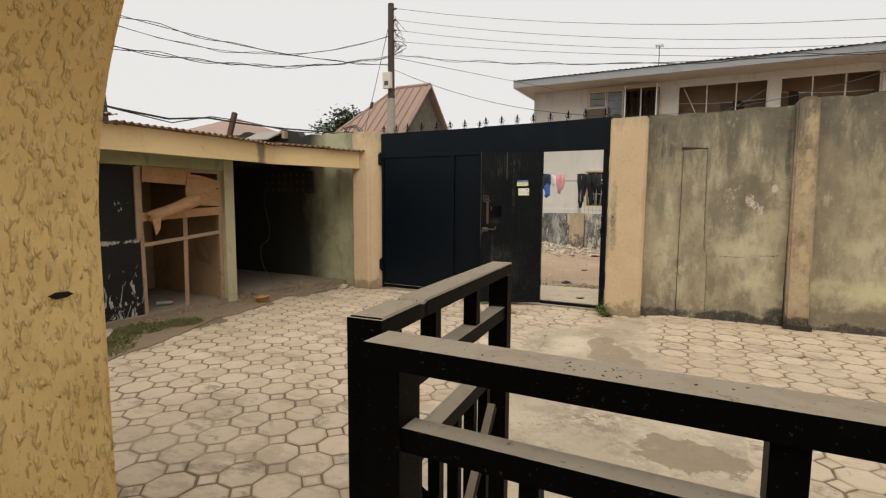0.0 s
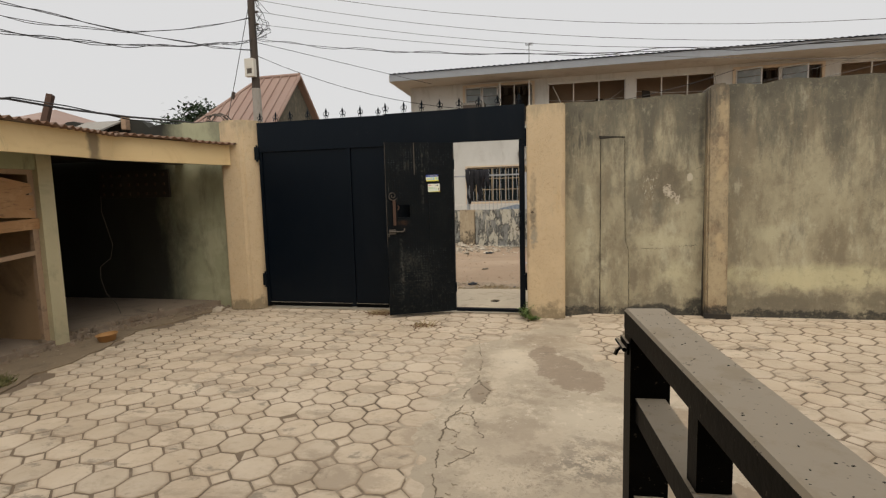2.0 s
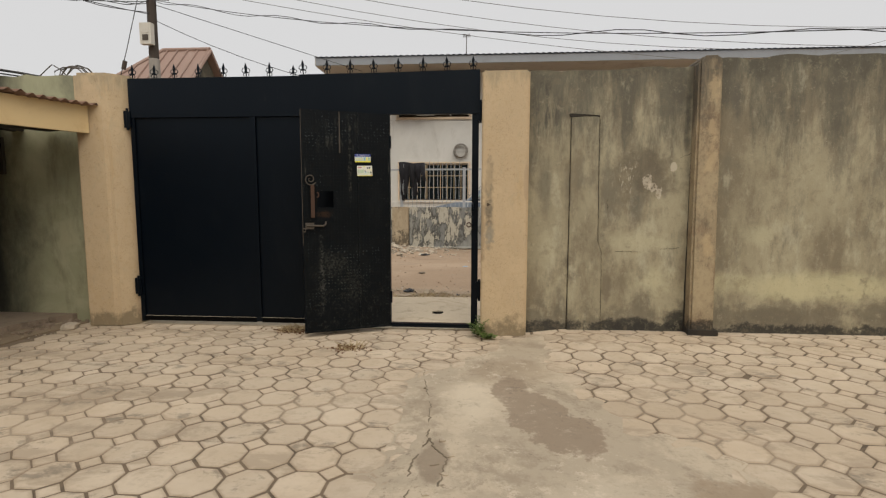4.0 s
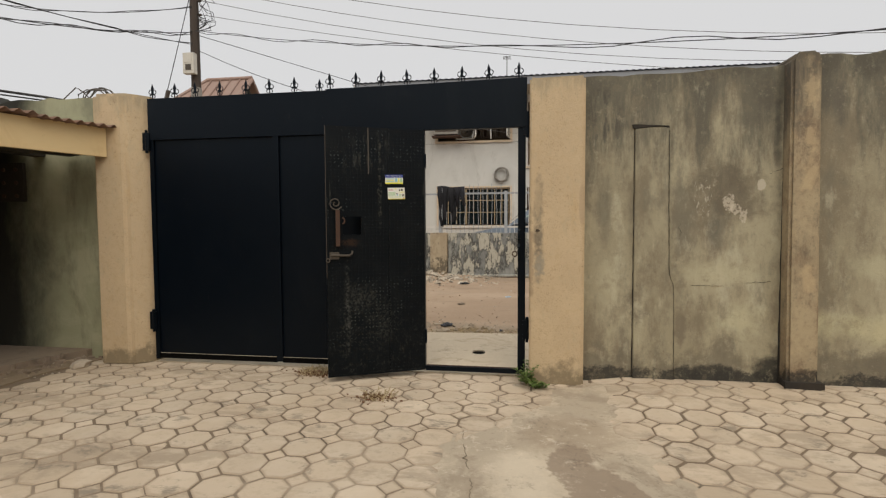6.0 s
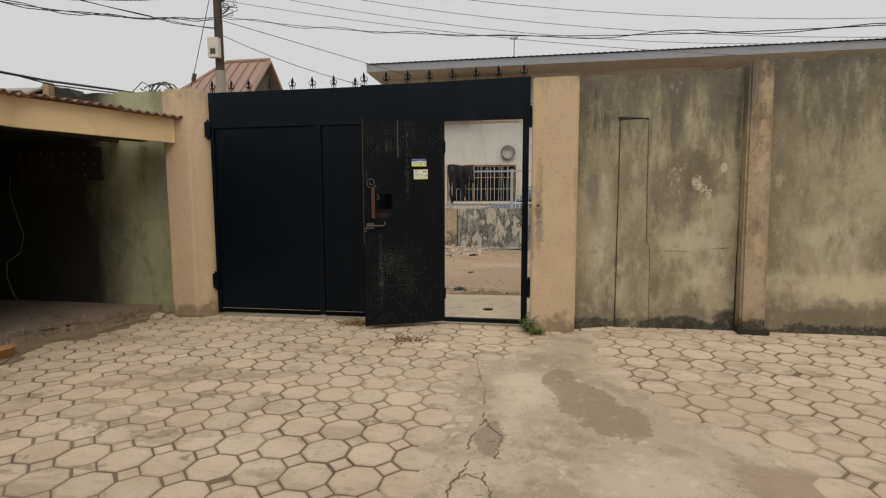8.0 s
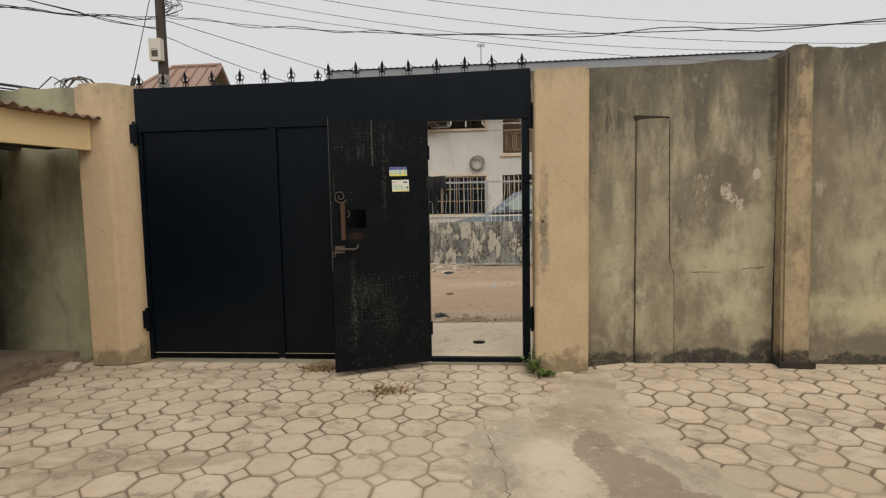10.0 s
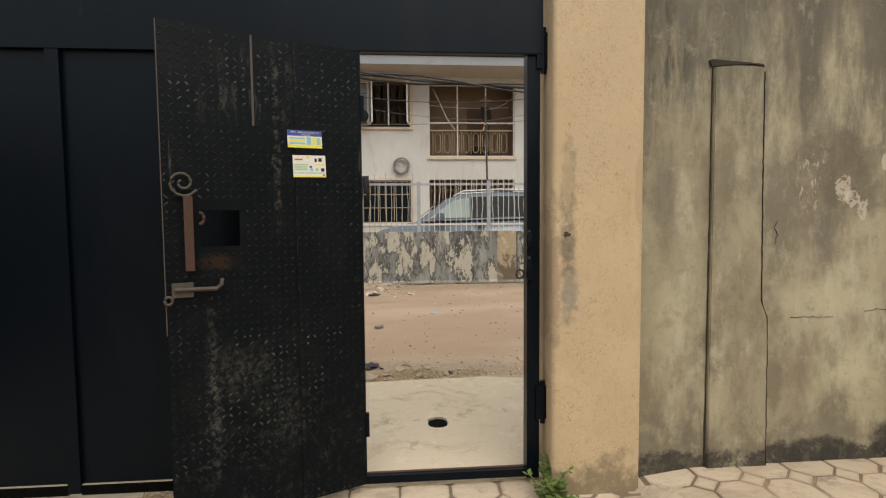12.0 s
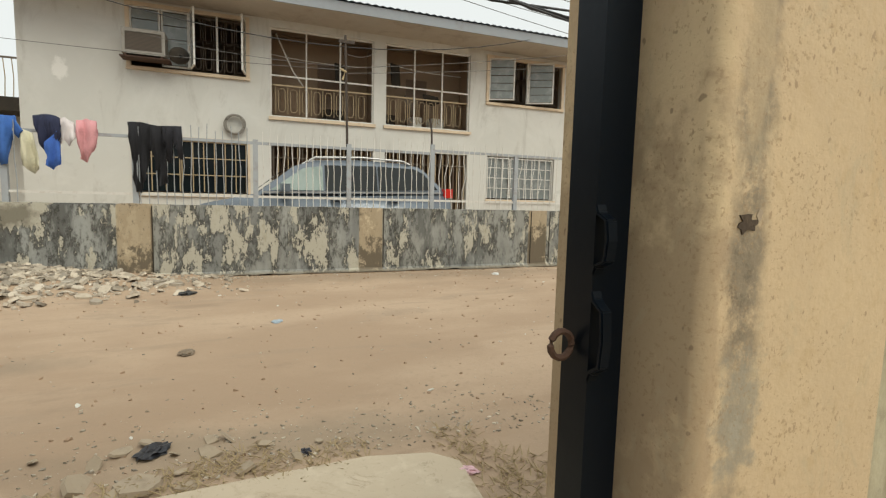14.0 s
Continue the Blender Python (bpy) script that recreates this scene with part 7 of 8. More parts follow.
slim = thing("cable_pole", "thin dark service pole on the street wall", "utility pole", (-0.12, 14.33, 0.05))
part("shaft", tubed([(0.02, 0, 0.9), (0.0, 0, 2.0), (-0.04, 0, 3.72)], 0.022, 8, 0.018), M_polewood, slim)
part("cross_arm", boxed(-0.14, 0.1, -0.02, 0.02, 3.6, 3.64), M_polewood, slim)
part("wire_knot", tubed([(-0.12, -0.04, 3.2), (-0.04, -0.05, 3.16), (-0.02, 0.05, 3.2), (-0.08, 0.0, 3.05)], 0.018, 6), M_straw, slim, "yellowed binding of wires")
stub = tagged(part("cable_stub", tubed([(1.29, 14.3, 2.1), (1.28, 14.3, 2.42), (1.24, 14.3, 2.62)], 0.016, 6), M_polewood), "short dark stub pole on the fence", "post")
for k, (q, z) in enumerate((((-9.0, 17.0, 3.9), 3.25), ((-4.2, 20.85, 5.2), 3.3), ((9.0, 14.6, 4.8), 3.2), ((9.0, 14.8, 5.2), 3.28), ((2.0, 20.9, 5.5), 3.5))):
    cable((-0.16, 14.33, z), q, 0.12, 0.0045, 0, "thin sagging service wire", 1.0, M_thinwire)

# ---- houses and tree beyond ----
h2 = thing("red_roofed_house", "small house with a steep red-oxide metal roof", "house", (-9.3, 16.9, 0.1))
rd, ax, hx, hw = 5.65, -1.35, -3.5, 2.45
part("gable_wall", prism(bmesh.new(), [(-2.2, 0), (2.2, 0), (2.2, 3.3), (0, 5.5), (-2.2, 3.3)], -0.25, -0.05, "x"), M_mould, h2, "grey mouldy gable wall")
part("side_wall", boxed(-3.3, -0.25, -2.2, -2.0, 0, 3.3), M_mould, h2)
part("side_wall", boxed(-3.3, -0.25, 2.0, 2.2, 0, 3.3), M_mould, h2)
part("end_wall", boxed(-3.4, -3.2, -2.0, 2.0, 0, 3.3), M_mould, h2)
bm = bmesh.new()
ridge = [(0.0, 0, rd), (ax, 0, rd)]
eave = {"a": (0.1, -hw, rd - 2.5), "b": (hx, -hw, rd - 2.5), "c": (hx, hw, rd - 2.5), "d": (0.1, hw, rd - 2.5)}
for quad in ((eave["a"], (0.1, 0, rd), ridge[1], eave["b"]), (eave["d"], eave["c"], ridge[1], (0.1, 0, rd)), (eave["b"], ridge[1], eave["c"])):
    bm.faces.new([bm.verts.new(p) for p in quad])
rf = part("roof", bm, M_redroof, h2, "faded red metal roof")
rf.modifiers.new("thickness", 'SOLIDIFY').thickness = 0.05
for k in range(12):
    f = k / 11
    p0 = Vector((0.08 - f * 3.5, -hw * 1.0, rd - 2.5 + 0.03))
    top_x = max(p0.x, ax)
    run = 1.0 if p0.x > ax else (p0.x - hx) / (ax - hx)
    q0 = Vector((p0.x, -hw * (1 - run), rd - 2.5 + 2.5 * run + 0.03))
    part("roof_seam", tubed([p0, q0], 0.022, 5), M_redroof, rf)
part("ridge_cap", tubed([(0.12, 0, rd + 0.02), (ax, 0, rd + 0.02)], 0.06, 8), M_redroof, rf)
part("hip_cap", tubed([(ax, 0, rd + 0.02), (hx, -hw, rd - 2.48)], 0.05, 8), M_redroof, rf)
part("barge_board", tubed([(0.13, 0, rd - 0.03), (0.13, -hw, rd - 2.53)], 0.05, 6), M_redroof, rf)
part("barge_board", tubed([(0.13, 0, rd - 0.03), (0.13, hw, rd - 2.53)], 0.05, 6), M_redroof, rf)
h3 = thing("far_house", "far low house with a faded red hipped roof", "house", (-18.6, 16.1, 0.0))
part("wall", boxed(-3.4, 3.4, -3.4, 3.4, 0, 3.4), M_mould, h3)
bm = bmesh.new()
top = bm.verts.new((0, 0, 5.05))
cs4 = [bm.verts.new(p) for p in ((-4, -4, 3.35), (4, -4, 3.35), (4, 4, 3.35), (-4, 4, 3.35))]
for i in range(4):
    bm.faces.new((cs4[i], cs4[(i + 1) % 4], top))
part("roof", bm, M_redroof, h3).modifiers.new("thickness", 'SOLIDIFY').thickness = 0.06

tree = thing("tree", "dark green broad-leaved tree behind the houses", "tree", (-24.3, 31.8, 0.0))
tb = bmesh.new()
tube(tb, [(0, 0, -0.2), (0.1, 0.05, 2.0), (0.0, 0.2, 4.5), (0.2, 0.1, 6.5)], 0.3, 8, 0.12)
rng = random.Random(11)
tips = []
for k in range(11):
    a, z = k * 2.4, 3.6 + 0.28 * k
    L = 2.6 - 0.12 * k
    p = [(0.05, 0.1, z), (L * 0.5 * math.cos(a), L * 0.5 * math.sin(a), z + 0.5), (L * math.cos(a), L * math.sin(a), z + 0.7 + 0.05 * k)]
    tube(tb, p, 0.1, 6, 0.03)
    tips += [p[1], p[2]]
part("trunk", tb, M_polewood, tree)
lb = bmesh.new()
tips += [(0.2, 0.1, 7.0), (0.4, 0.2, 7.5)]
for c in tips:
    for _ in range(300):
        d = Vector((rng.gauss(0, 0.6), rng.gauss(0, 0.6), rng.gauss(0, 0.3)))
        p = Vector(c) + d
        a, t2 = rng.uniform(0, 6.3), rng.uniform(-0.8, 0.8)
        u = Vector((math.cos(a), math.sin(a), t2)).normalized() * 0.19
        w2 = Vector((-math.sin(a), math.cos(a), rng.uniform(-0.5, 0.5))) * 0.08
        lb.faces.new([lb.verts.new(p + v) for v in (-u, w2, u, -w2)])
part("crown", lb, M_treeleaf, tree)["kind"] = "stuff"

# ---- rubble, litter and weeds ----
rng = random.Random(21)


def lump(bm, at, size, seed, flat=0.5, turn=0.0, lean=0.0):
    """An angular broken piece."""
    ph = seed * 3.7
    n = 6
    lo, hi = [], []
    for k in range(n):
        a = k * math.tau / n + 0.35 * math.sin(ph + k * 2)
        r = size * (0.75 + 0.35 * math.sin(ph * 1.3 + k * 1.9))
        x, y = r * math.cos(a + turn), r * 0.75 * math.sin(a + turn)
        t = 0.15 * size * math.sin(ph + k)
        lo.append(bm.verts.new((at[0] + x, at[1] + y, at[2] - 0.02)))
        hi.append(bm.verts.new((at[0] + x * 0.85, at[1] + y * 0.85, at[2] + size * flat + t * flat + lean * (x * math.sin(ph) + y * math.cos(ph)))))
    bm.faces.new(hi)
    for k in range(n):
        bm.faces.new((lo[k], lo[(k + 1) % n], hi[(k + 1) % n], hi[k]))


def shard(bm, at, size, g, thick=0.18):
    """A flat splintered fragment lying askew."""
    n = 7
    yaw = g.uniform(0, 6.3)
    m = Matrix.Translation(at) @ Euler((g.gauss(0, 0.3), g.gauss(0, 0.3), yaw)).to_matrix().to_4x4()
    th = size * thick
    ring = [(size * g.uniform(0.55, 1.1) * math.cos(k * math.tau / n), size * 0.62 * g.uniform(0.55, 1.1) * math.sin(k * math.tau / n)) for k in range(n)]
    lo = [bm.verts.new(m @ Vector((x, y, -th))) for x, y in ring]
    hi = [bm.verts.new(m @ Vector((x * 0.93, y * 0.93, th + g.uniform(-0.1, 0.1) * th))) for x, y in ring]
    bm.faces.new(hi)
    for k in range(n):
        bm.faces.new((lo[k], lo[(k + 1) % n], hi[(k + 1) % n], hi[k]))


bm = bmesh.new()
for k in range(2300):
    x, y = rng.gauss(-4.7, 1.3), 14.1 - abs(rng.gauss(0, 0.55))
    if x > -1.6 or y < 12.6:
        continue
    z = ground_height(x, y)
    if k % 3:
        lump(bm, (x, y, z), rng.choice((0.012, 0.018, 0.026, 0.035)), rng.random() * 9, rng.uniform(0.3, 0.8), rng.random() * 6, 0.35)
    else:
        shard(bm, (x, y, z + 0.015), rng.choice((0.035, 0.05, 0.07, 0.1)), rng)
tagged(part("rubble_heap", bm, M_rubblemix), "heap of small broken concrete and litter along the street wall", "rubble", "", "stuff")
for k in range(40):
    x, y = rng.uniform(-6.4, -2.2), rng.uniform(12.9, 13.95)
    b = bmesh.new()
    shard(b, (0, 0, 0.01), rng.uniform(0.07, 0.15), rng, 0.12)
    o = tagged(part("broken_slab", b, M_rubblestone, None, "", 0.006), "flat broken piece of concrete by the street wall", "rubble", "broken slabs in the street")
    o.matrix_world = pose(x, y, ground_height(x, y) + 0.01, rng.uniform(-12, 12), rng.uniform(-12, 12), rng.uniform(0, 360))
bm = bmesh.new()
for k in range(2600):
    edge = rng.random()
    if edge < 0.42:
        x, y = rng.uniform(-3.4, 0.2), 8.75 + abs(rng.gauss(0, 0.35))
    elif edge < 0.75:
        x, y = rng.uniform(-7, 5), rng.uniform(8.8, 14.1)
    else:
        x, y = rng.uniform(-2.5, 6), 14.1 - abs(rng.gauss(0, 0.25))
    lump(bm, (x, y, ground_height(x, y)), rng.choice((0.004, 0.005, 0.006, 0.008, 0.011, 0.016)), rng.random() * 9, rng.uniform(0.25, 0.6), rng.random() * 6, 0.3)
tagged(part("gravel", bm, M_rubblemix), "scattered gravel on the sandy street", "gravel", "", "stuff")
for x, y, s2, fl in ((-2.13, 8.8, 0.2, 0.07), (-2.36, 8.86, 0.18, 0.08), (-1.84, 8.98, 0.12, 0.13), (-1.68, 8.78, 0.12, 0.12), (-1.57, 9.0, 0.07, 0.2), (-2.55, 8.75, 0.16, 0.08), (-2.25, 9.12, 0.1, 0.12), (-1.75, 9.12, 0.1, 0.12), (-1.42, 8.8, 0.07, 0.15), (-2.0, 9.02, 0.06, 0.2), (-2.62, 9.15, 0.08, 0.15), (-2.34, 9.01, 0.1, 0.1), (-2.14, 9.17, 0.1, 0.1), (-1.84, 9.12, 0.08, 0.1), (-2.32, 8.72, 0.13, 0.1), (-1.91, 8.72, 0.1, 0.1), (-2.2, 8.74, 0.09, 0.08), (-1.95, 8.85, 0.06, 0.2), (-1.3, 8.95, 0.05, 0.3)):
    b = bmesh.new()
    shard(b, (0, 0, 0.006), s2 * 0.72, random.Random(int(-x * 977)), 0.08)
    o = tagged(part("broken_slab", b, M_slab, None, "", 0.004), "flat sand-coloured broken slab beside the ramp", "rubble", "broken slabs in the street")
    o.matrix_world = pose(x, y, ground_height(x, y) + 0.004, 3, -4, x * 90)


def crumple(name, at, size, colour, label, category, seed, flat=0.5):
    s = Shade(name + "_plastic", colour, 0.4)
    s.mix(tuple(c * 0.5 for c in colour), s.ramp(s.noise(40), 0.5, 0.7), 0.6)
    bm = bmesh.new()
    bmesh.ops.create_icosphere(bm, subdivisions=3, radius=1.0)
    for v in bm.verts:
        n2 = noise.noise(v.co * 2.2 + Vector((seed, 0, 0))) + 0.6 * noise.noise(v.co * 5 + Vector((0, seed, 0)))
        v.co *= 1 + 0.5 * n2
        v.co = Vector((v.co.x * size, v.co.y * size * 0.7, max(v.co.z, -0.2) * size * flat))
    o = tagged(part(name, bm, s.done()), label, category)
    o.matrix_world = pose(at[0], at[1], ground_height(*at) + 0.1 * size, 0, 0, seed * 50)
    return o


bm = bmesh.new()
for k in range(90):
    x, y = rng.uniform(-5.5, 5), rng.uniform(8.9, 14.0)
    shard(bm, (x, y, ground_height(x, y) + 0.006), rng.choice((0.008, 0.012, 0.018, 0.026)), rng, 0.08)
tagged(part("pale_scraps", bm, M_whitebox), "scattered pale paper and plastic scraps on the street", "litter", "", "stuff")
bm = bmesh.new()
for k in range(800):
    if k < 170:
        x, y = rng.uniform(-3.2, 6.5), 14.17 - abs(rng.gauss(0, 0.05))
    elif k < 280:
        x, y = rng.uniform(-4, 6), 14.1 - abs(rng.gauss(0, 0.7))
    else:
        x, y = rng.uniform(-6, 5), rng.uniform(8.9, 13.8)
    lump(bm, (x, y, ground_height(x, y) + 0.004), rng.choice((0.006, 0.008, 0.011, 0.015, 0.022)), rng.random() * 9, rng.uniform(0.15, 0.5), rng.random() * 6, 0.4)
tagged(part("dark_scraps", bm, M_oldwood), "scattered dark twigs and scraps on the street", "litter", "", "stuff")
crumple("plastic_bag", (-2.1, 9.08), 0.085, (0.02, 0.02, 0.025), "crumpled black plastic bag in the dirt", "plastic bag", 1.0, 0.35)
crumple("plastic_bag", (-1.38, 8.84), 0.035, (0.02, 0.02, 0.03), "small black plastic scrap in the dirt", "litter", 2.0)
crumple("wrapper", (-0.66, 8.42), 0.05, (0.7, 0.45, 0.5), "pink and white wrapper beside the ramp", "litter", 3.0, 0.3)
crumple("wrapper", (-0.6, 8.12), 0.05, (0.6, 0.45, 0.05), "yellow wrapper in the weeds beside the ramp", "litter", 4.0, 0.3)
crumple("sole", (-1.36, 11.5), 0.07, (0.35, 0.42, 0.48), "pale blue flattened scrap on the street", "litter", 5.0, 0.12)
crumple("wrapper", (2.2, 13.6), 0.06, (0.7, 0.7, 0.68), "white plastic scrap by the street wall", "litter", 6.0, 0.4)
crumple("plastic_bag", (-5.9, 13.3), 0.16, (0.02, 0.02, 0.022), "black plastic bag in the rubble", "plastic bag", 7.0)
crumple("plastic_bag", (-2.3, 13.0), 0.1, (0.03, 0.03, 0.03), "black plastic bag in the rubble", "plastic bag", 8.0, 0.3)
crumple("leaf_litter", (-2.1, 10.7), 0.08, (0.2, 0.15, 0.1), "clump of dry litter on the street", "litter", 9.0, 0.2)


def tuft(at, n, h, r, material, name, label, category, seed, lean=0.6, z=0.0, kind="stuff"):
    g = random.Random(seed)
    bm = bmesh.new()
    for _ in range(n):
        a, q = g.uniform(0, 6.3), r * math.sqrt(g.random())
        p = Vector((q * math.cos(a), q * math.sin(a), 0))
        b = g.uniform(0, 6.3)
        hh = h * g.uniform(0.4, 1.0)
        tip = p + Vector((math.cos(b) * hh * lean, math.sin(b) * hh * lean, hh))
        w2 = Vector((-math.sin(b), math.cos(b), 0)) * 0.0035
        m2 = p.lerp(tip, 0.55) + Vector((0, 0, hh * 0.12))
        v = [bm.verts.new(c) for c in (p - w2, p + w2, m2 + w2 * 0.8, tip, m2 - w2 * 0.8)]
        bm.faces.new(v)
    o = tagged(part(name, bm, material), label, category, "", kind)
    o.matrix_world = pose(at[0], at[1], z)
    return o


def weed(at, n, r, h, seed, label):
    """A small leafy weed."""
    g = random.Random(seed)
    w_ = thing("weed", label, "weed", (at[0], at[1], 0))
    stems, leaves = bmesh.new(), bmesh.new()
    for _ in range(n):
        a = g.uniform(0, 6.3)
        tip = Vector((r * g.uniform(0.3, 1) * math.cos(a), r * g.uniform(0.3, 1) * math.sin(a), h * g.uniform(0.3, 1)))
        tube(stems, [(0, 0, 0), tip * 0.5 + Vector((0, 0, 0.02)), tip], 0.002, 4)
        for k in range(16):
            p = tip * g.uniform(0.35, 1.0)
            b = g.uniform(0, 6.3)
            u = Vector((math.cos(b), math.sin(b), g.uniform(-0.3, 0.6))) * g.uniform(0.018, 0.038)
            s3 = Vector((-math.sin(b), math.cos(b), 0.1)) * 0.012
            leaves.faces.new([leaves.verts.new(p + v) for v in (Vector(), u * 0.5 + s3, u, u * 0.5 - s3)])
    part("stems", stems, M_leaf, w_)
    part("leaves", leaves, M_leaf, w_)["kind"] = "stuff"


weed((-1.09, 6.76), 16, 0.13, 0.2, 1, "green leafy weed at the foot of the pillar")
weed((-1.02, 6.66), 10, 0.11, 0.09, 2, "low green weed at the foot of the pillar")
for k, (x, y, r) in enumerate(((-5.5, 2.95, 0.3), (-5.2, 2.7, 0.3), (-5.6, 3.45, 0.24), (-5.45, 3.85, 0.18), (-5.7, 2.5, 0.35))):
    tuft((x, y), 900, 0.055, r * 1.15, M_grass, "grass_patch", "patch of short yellowed green weeds at the outbuilding", "grass", 30 + k, 1.1)
M_chaff = plain("red_brown_chaff", (0.16, 0.08, 0.04), 0.95, 0, (0.1, 0.06, 0.035), 0.6, 20, 0.3)
for cx, cy, cn, sx, sy in ((-2.95, 6.82, 260, 0.12, 0.05), (-2.25, 6.28, 140, 0.09, 0.07)):
    bm = bmesh.new()
    for k in range(cn):
        x, y = rng.gauss(cx, sx), min(6.93, rng.gauss(cy, sy))
        near_ = math.exp(-((x - cx) / sx) ** 2 - ((y - cy) / sy) ** 2)
        lump(bm, (x, y, 0.012 * near_), rng.choice((0.004, 0.006, 0.009, 0.013)), rng.random() * 9, 0.5, rng.random() * 6, 0.3)
    tagged(part("dry_litter", bm, M_chaff), "small heap of red-brown dry litter on the pavers", "litter", "", "stuff")
tuft((-2.24, 6.29), 70, 0.05, 0.12, M_straw, "dry_grass", "dry grass tuft sprouting between pavers", "grass", 41, 1.6)
tuft((-2.98, 6.86), 200, 0.04, 0.14, M_straw, "dry_grass", "dry leaf litter at the foot of the gate", "grass", 42, 2.0)
for k, (x, y) in enumerate(((-2.1, 8.72), (-1.5, 8.73), (-1.8, 8.8), (-0.5, 8.5), (-0.55, 8.2), (-0.6, 8.75), (-0.35, 8.35), (-2.5, 8.68), (-1.95, 8.78), (-2.25, 8.7), (-1.65, 8.86), (-0.5, 8.0), (-0.45, 7.7), (-1.2, 8.78))):
    tuft((x, y), 90, 0.035, 0.16, M_straw, "dry_grass", "dry grass along the ramp", "grass", 50 + k, 2.0, ground_height(x, y))
bm = bmesh.new()
rng = random.Random(8)
for k in range(260):
    x = rng.uniform(-6.0, -5.0)
    y = rng.uniform(2.5, 6.9)
    if x > -5.45 + 0.2 * math.sin(y * 3):
        continue
    lump(bm, (x, y, -0.005), rng.choice((0.008, 0.012, 0.02)), rng.random() * 9, 0.7)
tagged(part("crumbled_plaster", bm, M_rubblestone), "crumbs of plaster and dirt along the outbuilding", "rubble", "", "stuff")
bm = bmesh.new()
for k in range(330):
    y = rng.uniform(5.1, 7.0) if k % 4 else rng.uniform(3.6, 5.1)
    edge_ = -5.98 + (0.2 * (y - 5.6) / 0.8 if y > 5.6 else 0) + (0.15 if y > 6.4 else 0)
    x = edge_ + rng.gauss(0.02, 0.07)
    lump(bm, (x, y, 0.068 if x < edge_ - 0.03 else 0.012), rng.choice((0.012, 0.018, 0.028, 0.045)), rng.random() * 9, rng.uniform(0.3, 0.8), rng.random() * 6, 0.3)
tagged(part("broken_edge", bm, M_shedfloor), "broken cement crumbs along the outbuilding's floor edge", "rubble", "", "stuff")
M_dirt = plain("bare_dirt", (0.25, 0.19, 0.125), 0.95, 0, (0.13, 0.1, 0.07), 0.7, 5, 0.5, 50)
strip = [(-6.02, 2.4), (-6.02, 5.1), (-5.85, 6.4), (-5.5, 7.0), (-5.32, 6.95), (-5.45, 6.3), (-5.6, 5.6), (-5.35, 4.9), (-5.3, 4.2), (-5.0, 3.4), (-4.7, 2.4)]
setting("dirt_strip", outline_sheet(wander(strip, 0.07, 9.0), -0.02, 0.009), M_dirt, "strip of bare dark dirt along the outbuilding", "dirt")
bottle = bmesh.new()
tube(bottle, [(0, 0, 0), (0.15, 0, 0), (0.18, 0, 0), (0.21, 0, 0)], 0.035, 10, 0.012)
o = tagged(part("plastic_bottle", bottle, M_louvre), "crushed pale plastic bottle inside the outbuilding", "bottle")
o.matrix_world = pose(-6.35, 4.1, 0.105, 0, 0, 60)

# droppings and grit on the dusty rails
bm = bmesh.new()
rng = random.Random(15)
for k in range(46):
    x = rng.gauss(-0.1, 0.05) if k < 26 else rng.uniform(-0.35, 0.9)
    lump(bm, (x, rng.uniform(0.665, 0.71), 1.275), rng.uniform(0.0008, 0.003), rng.random() * 9, 0.35)
for k in range(60):
    f = rng.random()
    lump(bm, (-0.538 - 0.066 * f + rng.uniform(-0.03, 0.03), 0.76 + 0.87 * f, 1.29), rng.uniform(0.0006, 0.002), rng.random() * 9, 0.35)
tagged(part("grit", bm, M_darkshade), "dark crumbs of dirt on the dusty rails", "dirt", "", "stuff")

# broken crack in the screed: jagged lines round loose pieces
bm = bmesh.new()
for line_, wide, seed in (([(-1.36, 4.62), (-1.42, 4.3), (-1.4, 4.05), (-1.46, 3.9), (-1.45, 3.6), (-1.4, 3.25)], 0.014, 5.0),
                          ([(-1.36, 4.62), (-1.24, 4.4), (-1.26, 4.2), (-1.31, 3.95), (-1.2, 3.68), (-1.22, 3.45), (-1.4, 3.25)], 0.014, 8.0),
                          ([(-1.45, 3.75), (-1.36, 3.7), (-1.3, 3.82), (-1.23, 3.74)], 0.008, 15.0), ([(-1.36, 3.7), (-1.33, 3.5), (-1.22, 3.45)], 0.008, 17.0),
                          ([(-1.31, 3.95), (-1.38, 3.98), (-1.46, 3.9)], 0.008, 18.0), ([(-1.4, 3.2), (-1.34, 3.0), (-1.22, 2.95), (-1.3, 2.75), (-1.4, 2.85), (-1.34, 3.0)], 0.01, 21.0),
                          ([(-1.51, 5.75), (-1.46, 5.4), (-1.39, 5.1), (-1.36, 4.62)], 0.006, 11.0), ([(-1.3, 2.75), (-1.32, 2.4), (-1.38, 2.1)], 0.006, 23.0)):
    h_ = hairline(line_, wide, seed, 0.012, 0.12, 0.0, 1.6)
    vs = {v: bm.verts.new((v.co.x, v.co.z, 0.0068 - v.co.y * 0.3)) for v in h_.verts}
    for f_ in h_.faces:
        bm.faces.new([vs[v] for v in f_.verts])
    h_.free()
M_crack = plain("crumbled_cement", (0.2, 0.16, 0.11), 0.95, 0, (0.1, 0.08, 0.06), 0.8, 16, 0.6, 60)
cr = setting("screed_crack", bm, M_crack, "crumbling crack running along the cement screed", "crack")
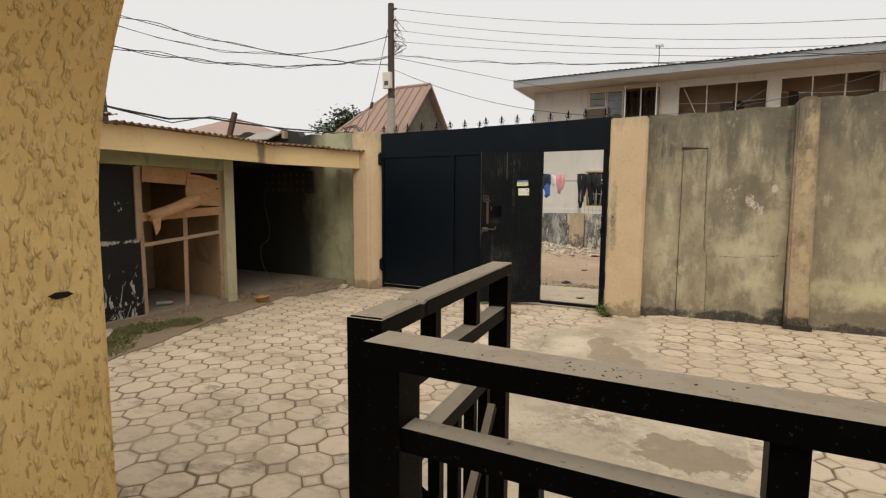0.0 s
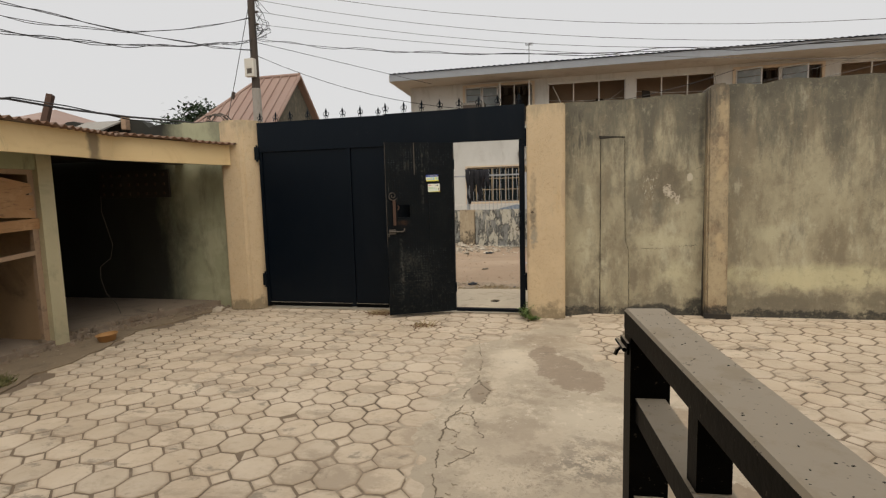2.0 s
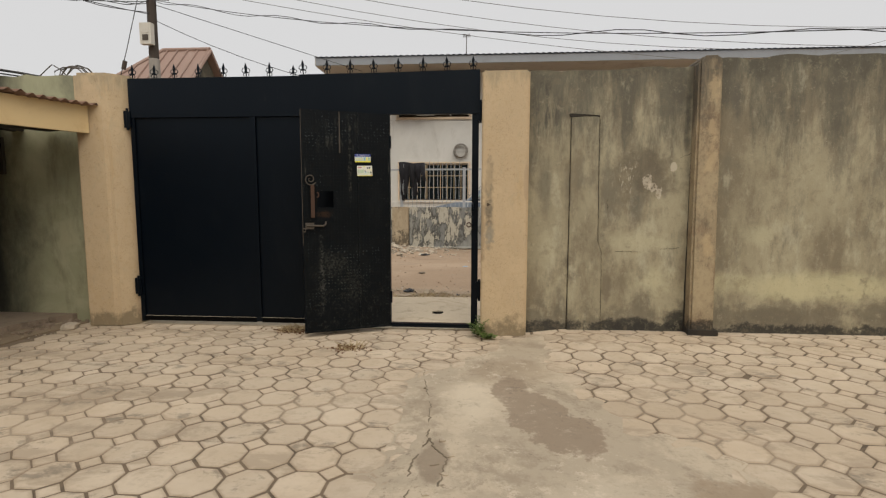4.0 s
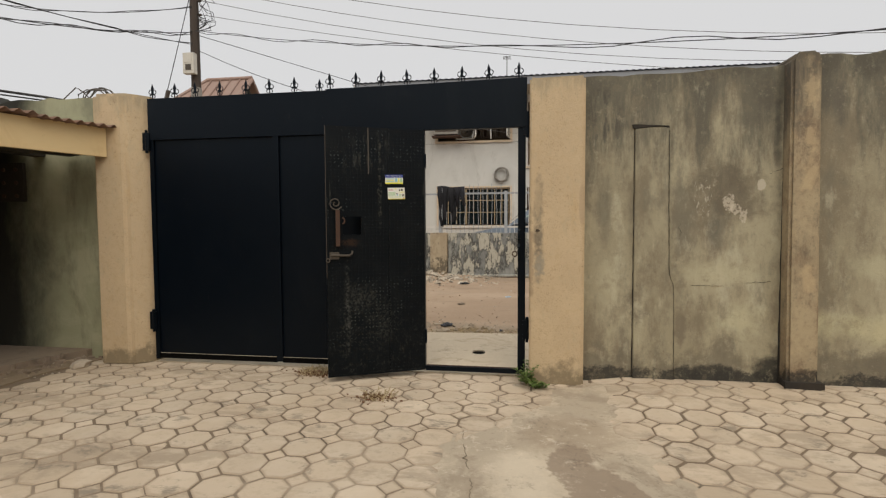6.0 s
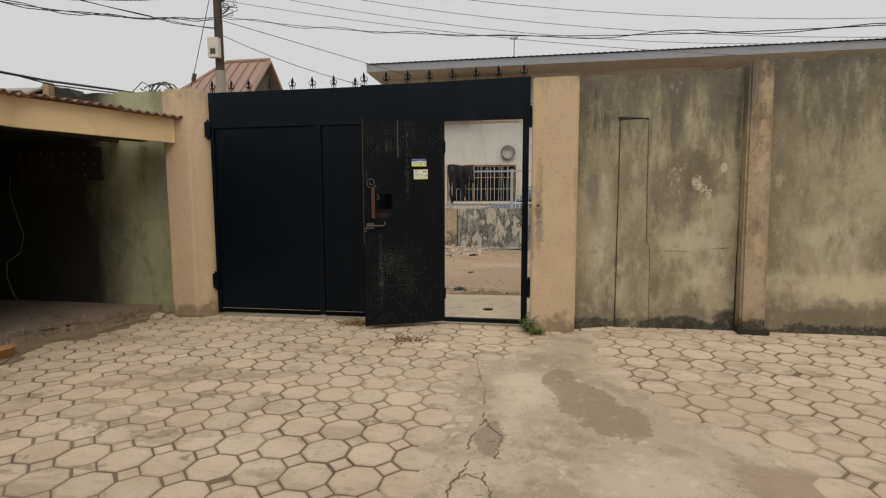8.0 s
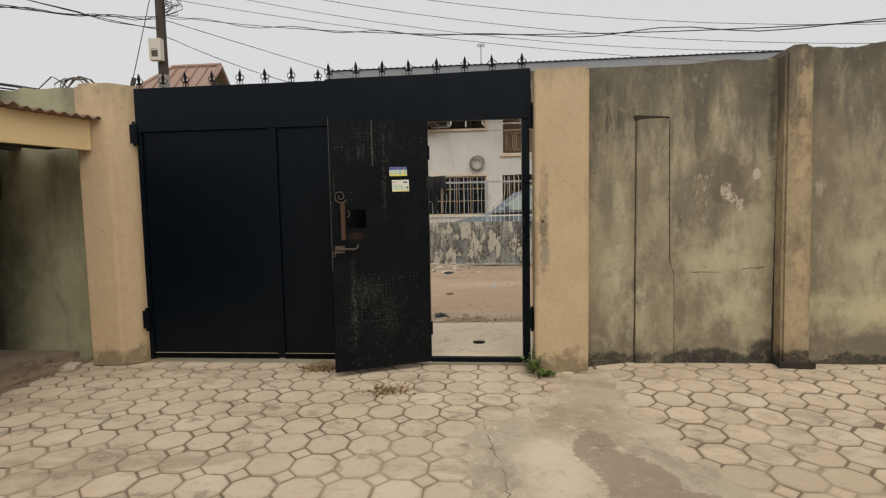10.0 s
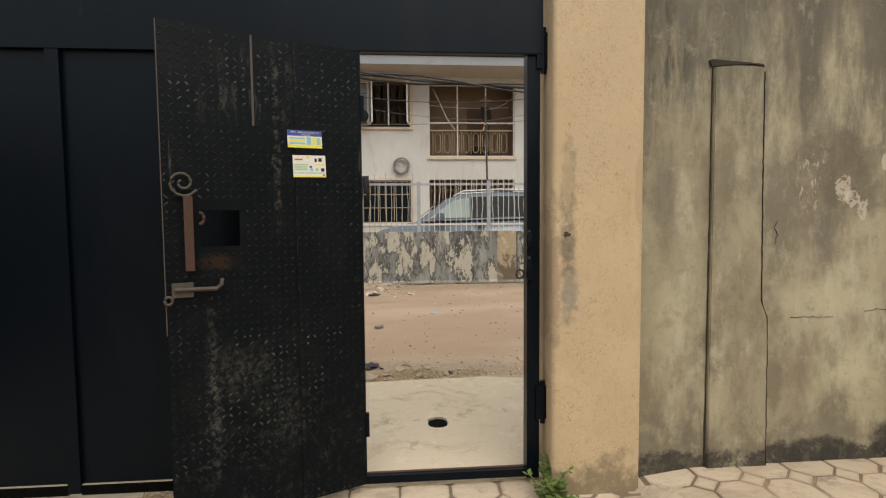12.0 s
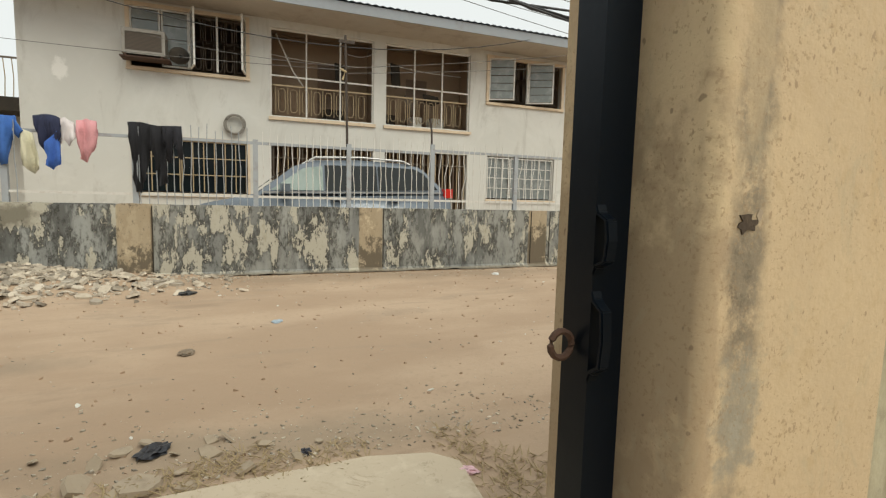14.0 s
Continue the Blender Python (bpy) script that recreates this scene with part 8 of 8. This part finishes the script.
for k in range(24):
    f = k / 23
    x, y = -1.33 + 0.05 * math.sin(f * 9) + 0.02 * f + rng.uniform(-0.05, 0.05), 2.6 + 2.0 * f
    b = bmesh.new()
    lump(b, (0, 0, 0), rng.uniform(0.012, 0.035), rng.random() * 9, 0.12)
    o = part("crack_piece", b, M_screed, cr)
    o.matrix_basis = Matrix.Translation((x, y, 0.008))

# ---- pavers: octagons with small squares between them ----
PITCH, OX, OY = 0.2535, -1.94, 6.40
OCT_R, SQ = 0.5 * PITCH - 0.0062, 0.5 * PITCH * (1 - math.tan(math.pi / 8)) * 0.87


def oct_outline(r, e):
    """An octagon r to its flats whose short sides face the small squares; e rounds the rim in."""
    k = r * math.tan(math.pi / 8)
    return [(sx * a, sy * b) for sx, sy, a, b in ((1, 1, r, k), (1, 1, k, r), (-1, 1, k, r), (-1, 1, r, k), (-1, -1, r, k), (-1, -1, k, r), (1, -1, k, r), (1, -1, r, k))]


def piece(verts_of, faces_of, outline, z0, z1, at, turn, tilt, chamfer=0.006):
    """Adds one paver with a worn rim to lists of vertices and faces."""
    b = len(verts_of)
    c, s2 = math.cos(turn), math.sin(turn)
    n = len(outline)
    for sc, z in ((1.0, z0), (1.0, z1 - chamfer), (1 - chamfer * 9, z1)):
        for x, y in outline:
            X, Y = sc * (x * c - y * s2), sc * (x * s2 + y * c)
            verts_of.append((at[0] + X, at[1] + Y, z + (tilt[0] * X + tilt[1] * Y if z > z0 else 0)))
    for ring in (0, 1):
        for k in range(n):
            faces_of.append((b + ring * n + k, b + ring * n + (k + 1) % n, b + (ring + 1) * n + (k + 1) % n, b + (ring + 1) * n + k))
    faces_of.append(tuple(b + 2 * n + k for k in range(n)))


def mesh_of(name, verts, faces, material):
    me = bpy.data.meshes.new(name)
    me.from_pydata(verts, [], faces)
    me.materials.append(material)
    return me


oct_pts = oct_outline(OCT_R, 0)
sq_pts = [(SQ, 0), (0, SQ), (-SQ, 0), (0, -SQ)]
v, f = [], []
piece(v, f, oct_pts, -0.03, 0.0, (0, 0), 0, (0, 0), 0.003)
me_oct = mesh_of("paver", v, f, M_paver)
v, f = [], []
piece(v, f, sq_pts, -0.03, -0.002, (0, 0), 0, (0, 0), 0.002)
me_sq = mesh_of("small_paver", v, f, M_paver)


rng = random.Random(77)
rv, rf_ = [], []
counts = {"paver": 0, "small_paver": 0}
for iy in range(-28, 4):
    for ix in range(-18, 44):
        for kind_, me_, dx in (("paver", me_oct, 0.0), ("small_paver", me_sq, 0.5)):
            x, y = OX + (ix + dx) * PITCH, OY + (iy + dx) * PITCH
            x += 0.012 * (6.4 - y) * 0.6
            if not (-6.0 < x < 8.6 and 0.95 < y < 7.0) or (x < -5.2 and y < 6.9 and x < -5.35 + 0.15 * math.sin(y * 2)):
                continue
            if screed_depth(x, y) > 0.5:
                continue
            dz = yard_height(x, y) + 0.0015 * noise.noise(Vector((x * 2, y * 2, 3))) + rng.uniform(-0.001, 0.001)
            tilt = (rng.uniform(-0.009, 0.009) + (yard_height(x + 0.1, y) - yard_height(x - 0.1, y)) / 0.2,
                    rng.uniform(-0.009, 0.009) + (yard_height(x, y + 0.1) - yard_height(x, y - 0.1)) / 0.2)
            turn_ = rng.uniform(-0.04, 0.04)
            grow = rng.uniform(0.975, 1.025)
            x, y = x + rng.uniform(-0.003, 0.003), y + rng.uniform(-0.003, 0.003)
            near = (x < -1.2 and 2.2 < y and x > -4.6) or (x > -0.6 and x < 1.9 and y > 3.6)
            if near and counts[kind_] < 300:
                ob = new(kind_, me_)
                ob.parent = pavement
                ob.matrix_basis = pose(x, y, dz - 0.002, math.degrees(tilt[1]), -math.degrees(tilt[0]), math.degrees(turn_)) @ Matrix.Diagonal((grow, grow, 1, 1))
                counts[kind_] += 1
            else:
                piece(rv, rf_, [(grow * px, grow * py) for px, py in (oct_pts if kind_ == "paver" else sq_pts)], yard_height(x, y) - 0.03, dz - 0.002, (x, y), turn_, tilt, 0.003 if kind_ == "paver" else 0.002)
rest = new("paver_field", mesh_of("paver_field", rv, rf_, M_paver_rest))
rest.parent = pavement
rest["kind"] = "stuff"
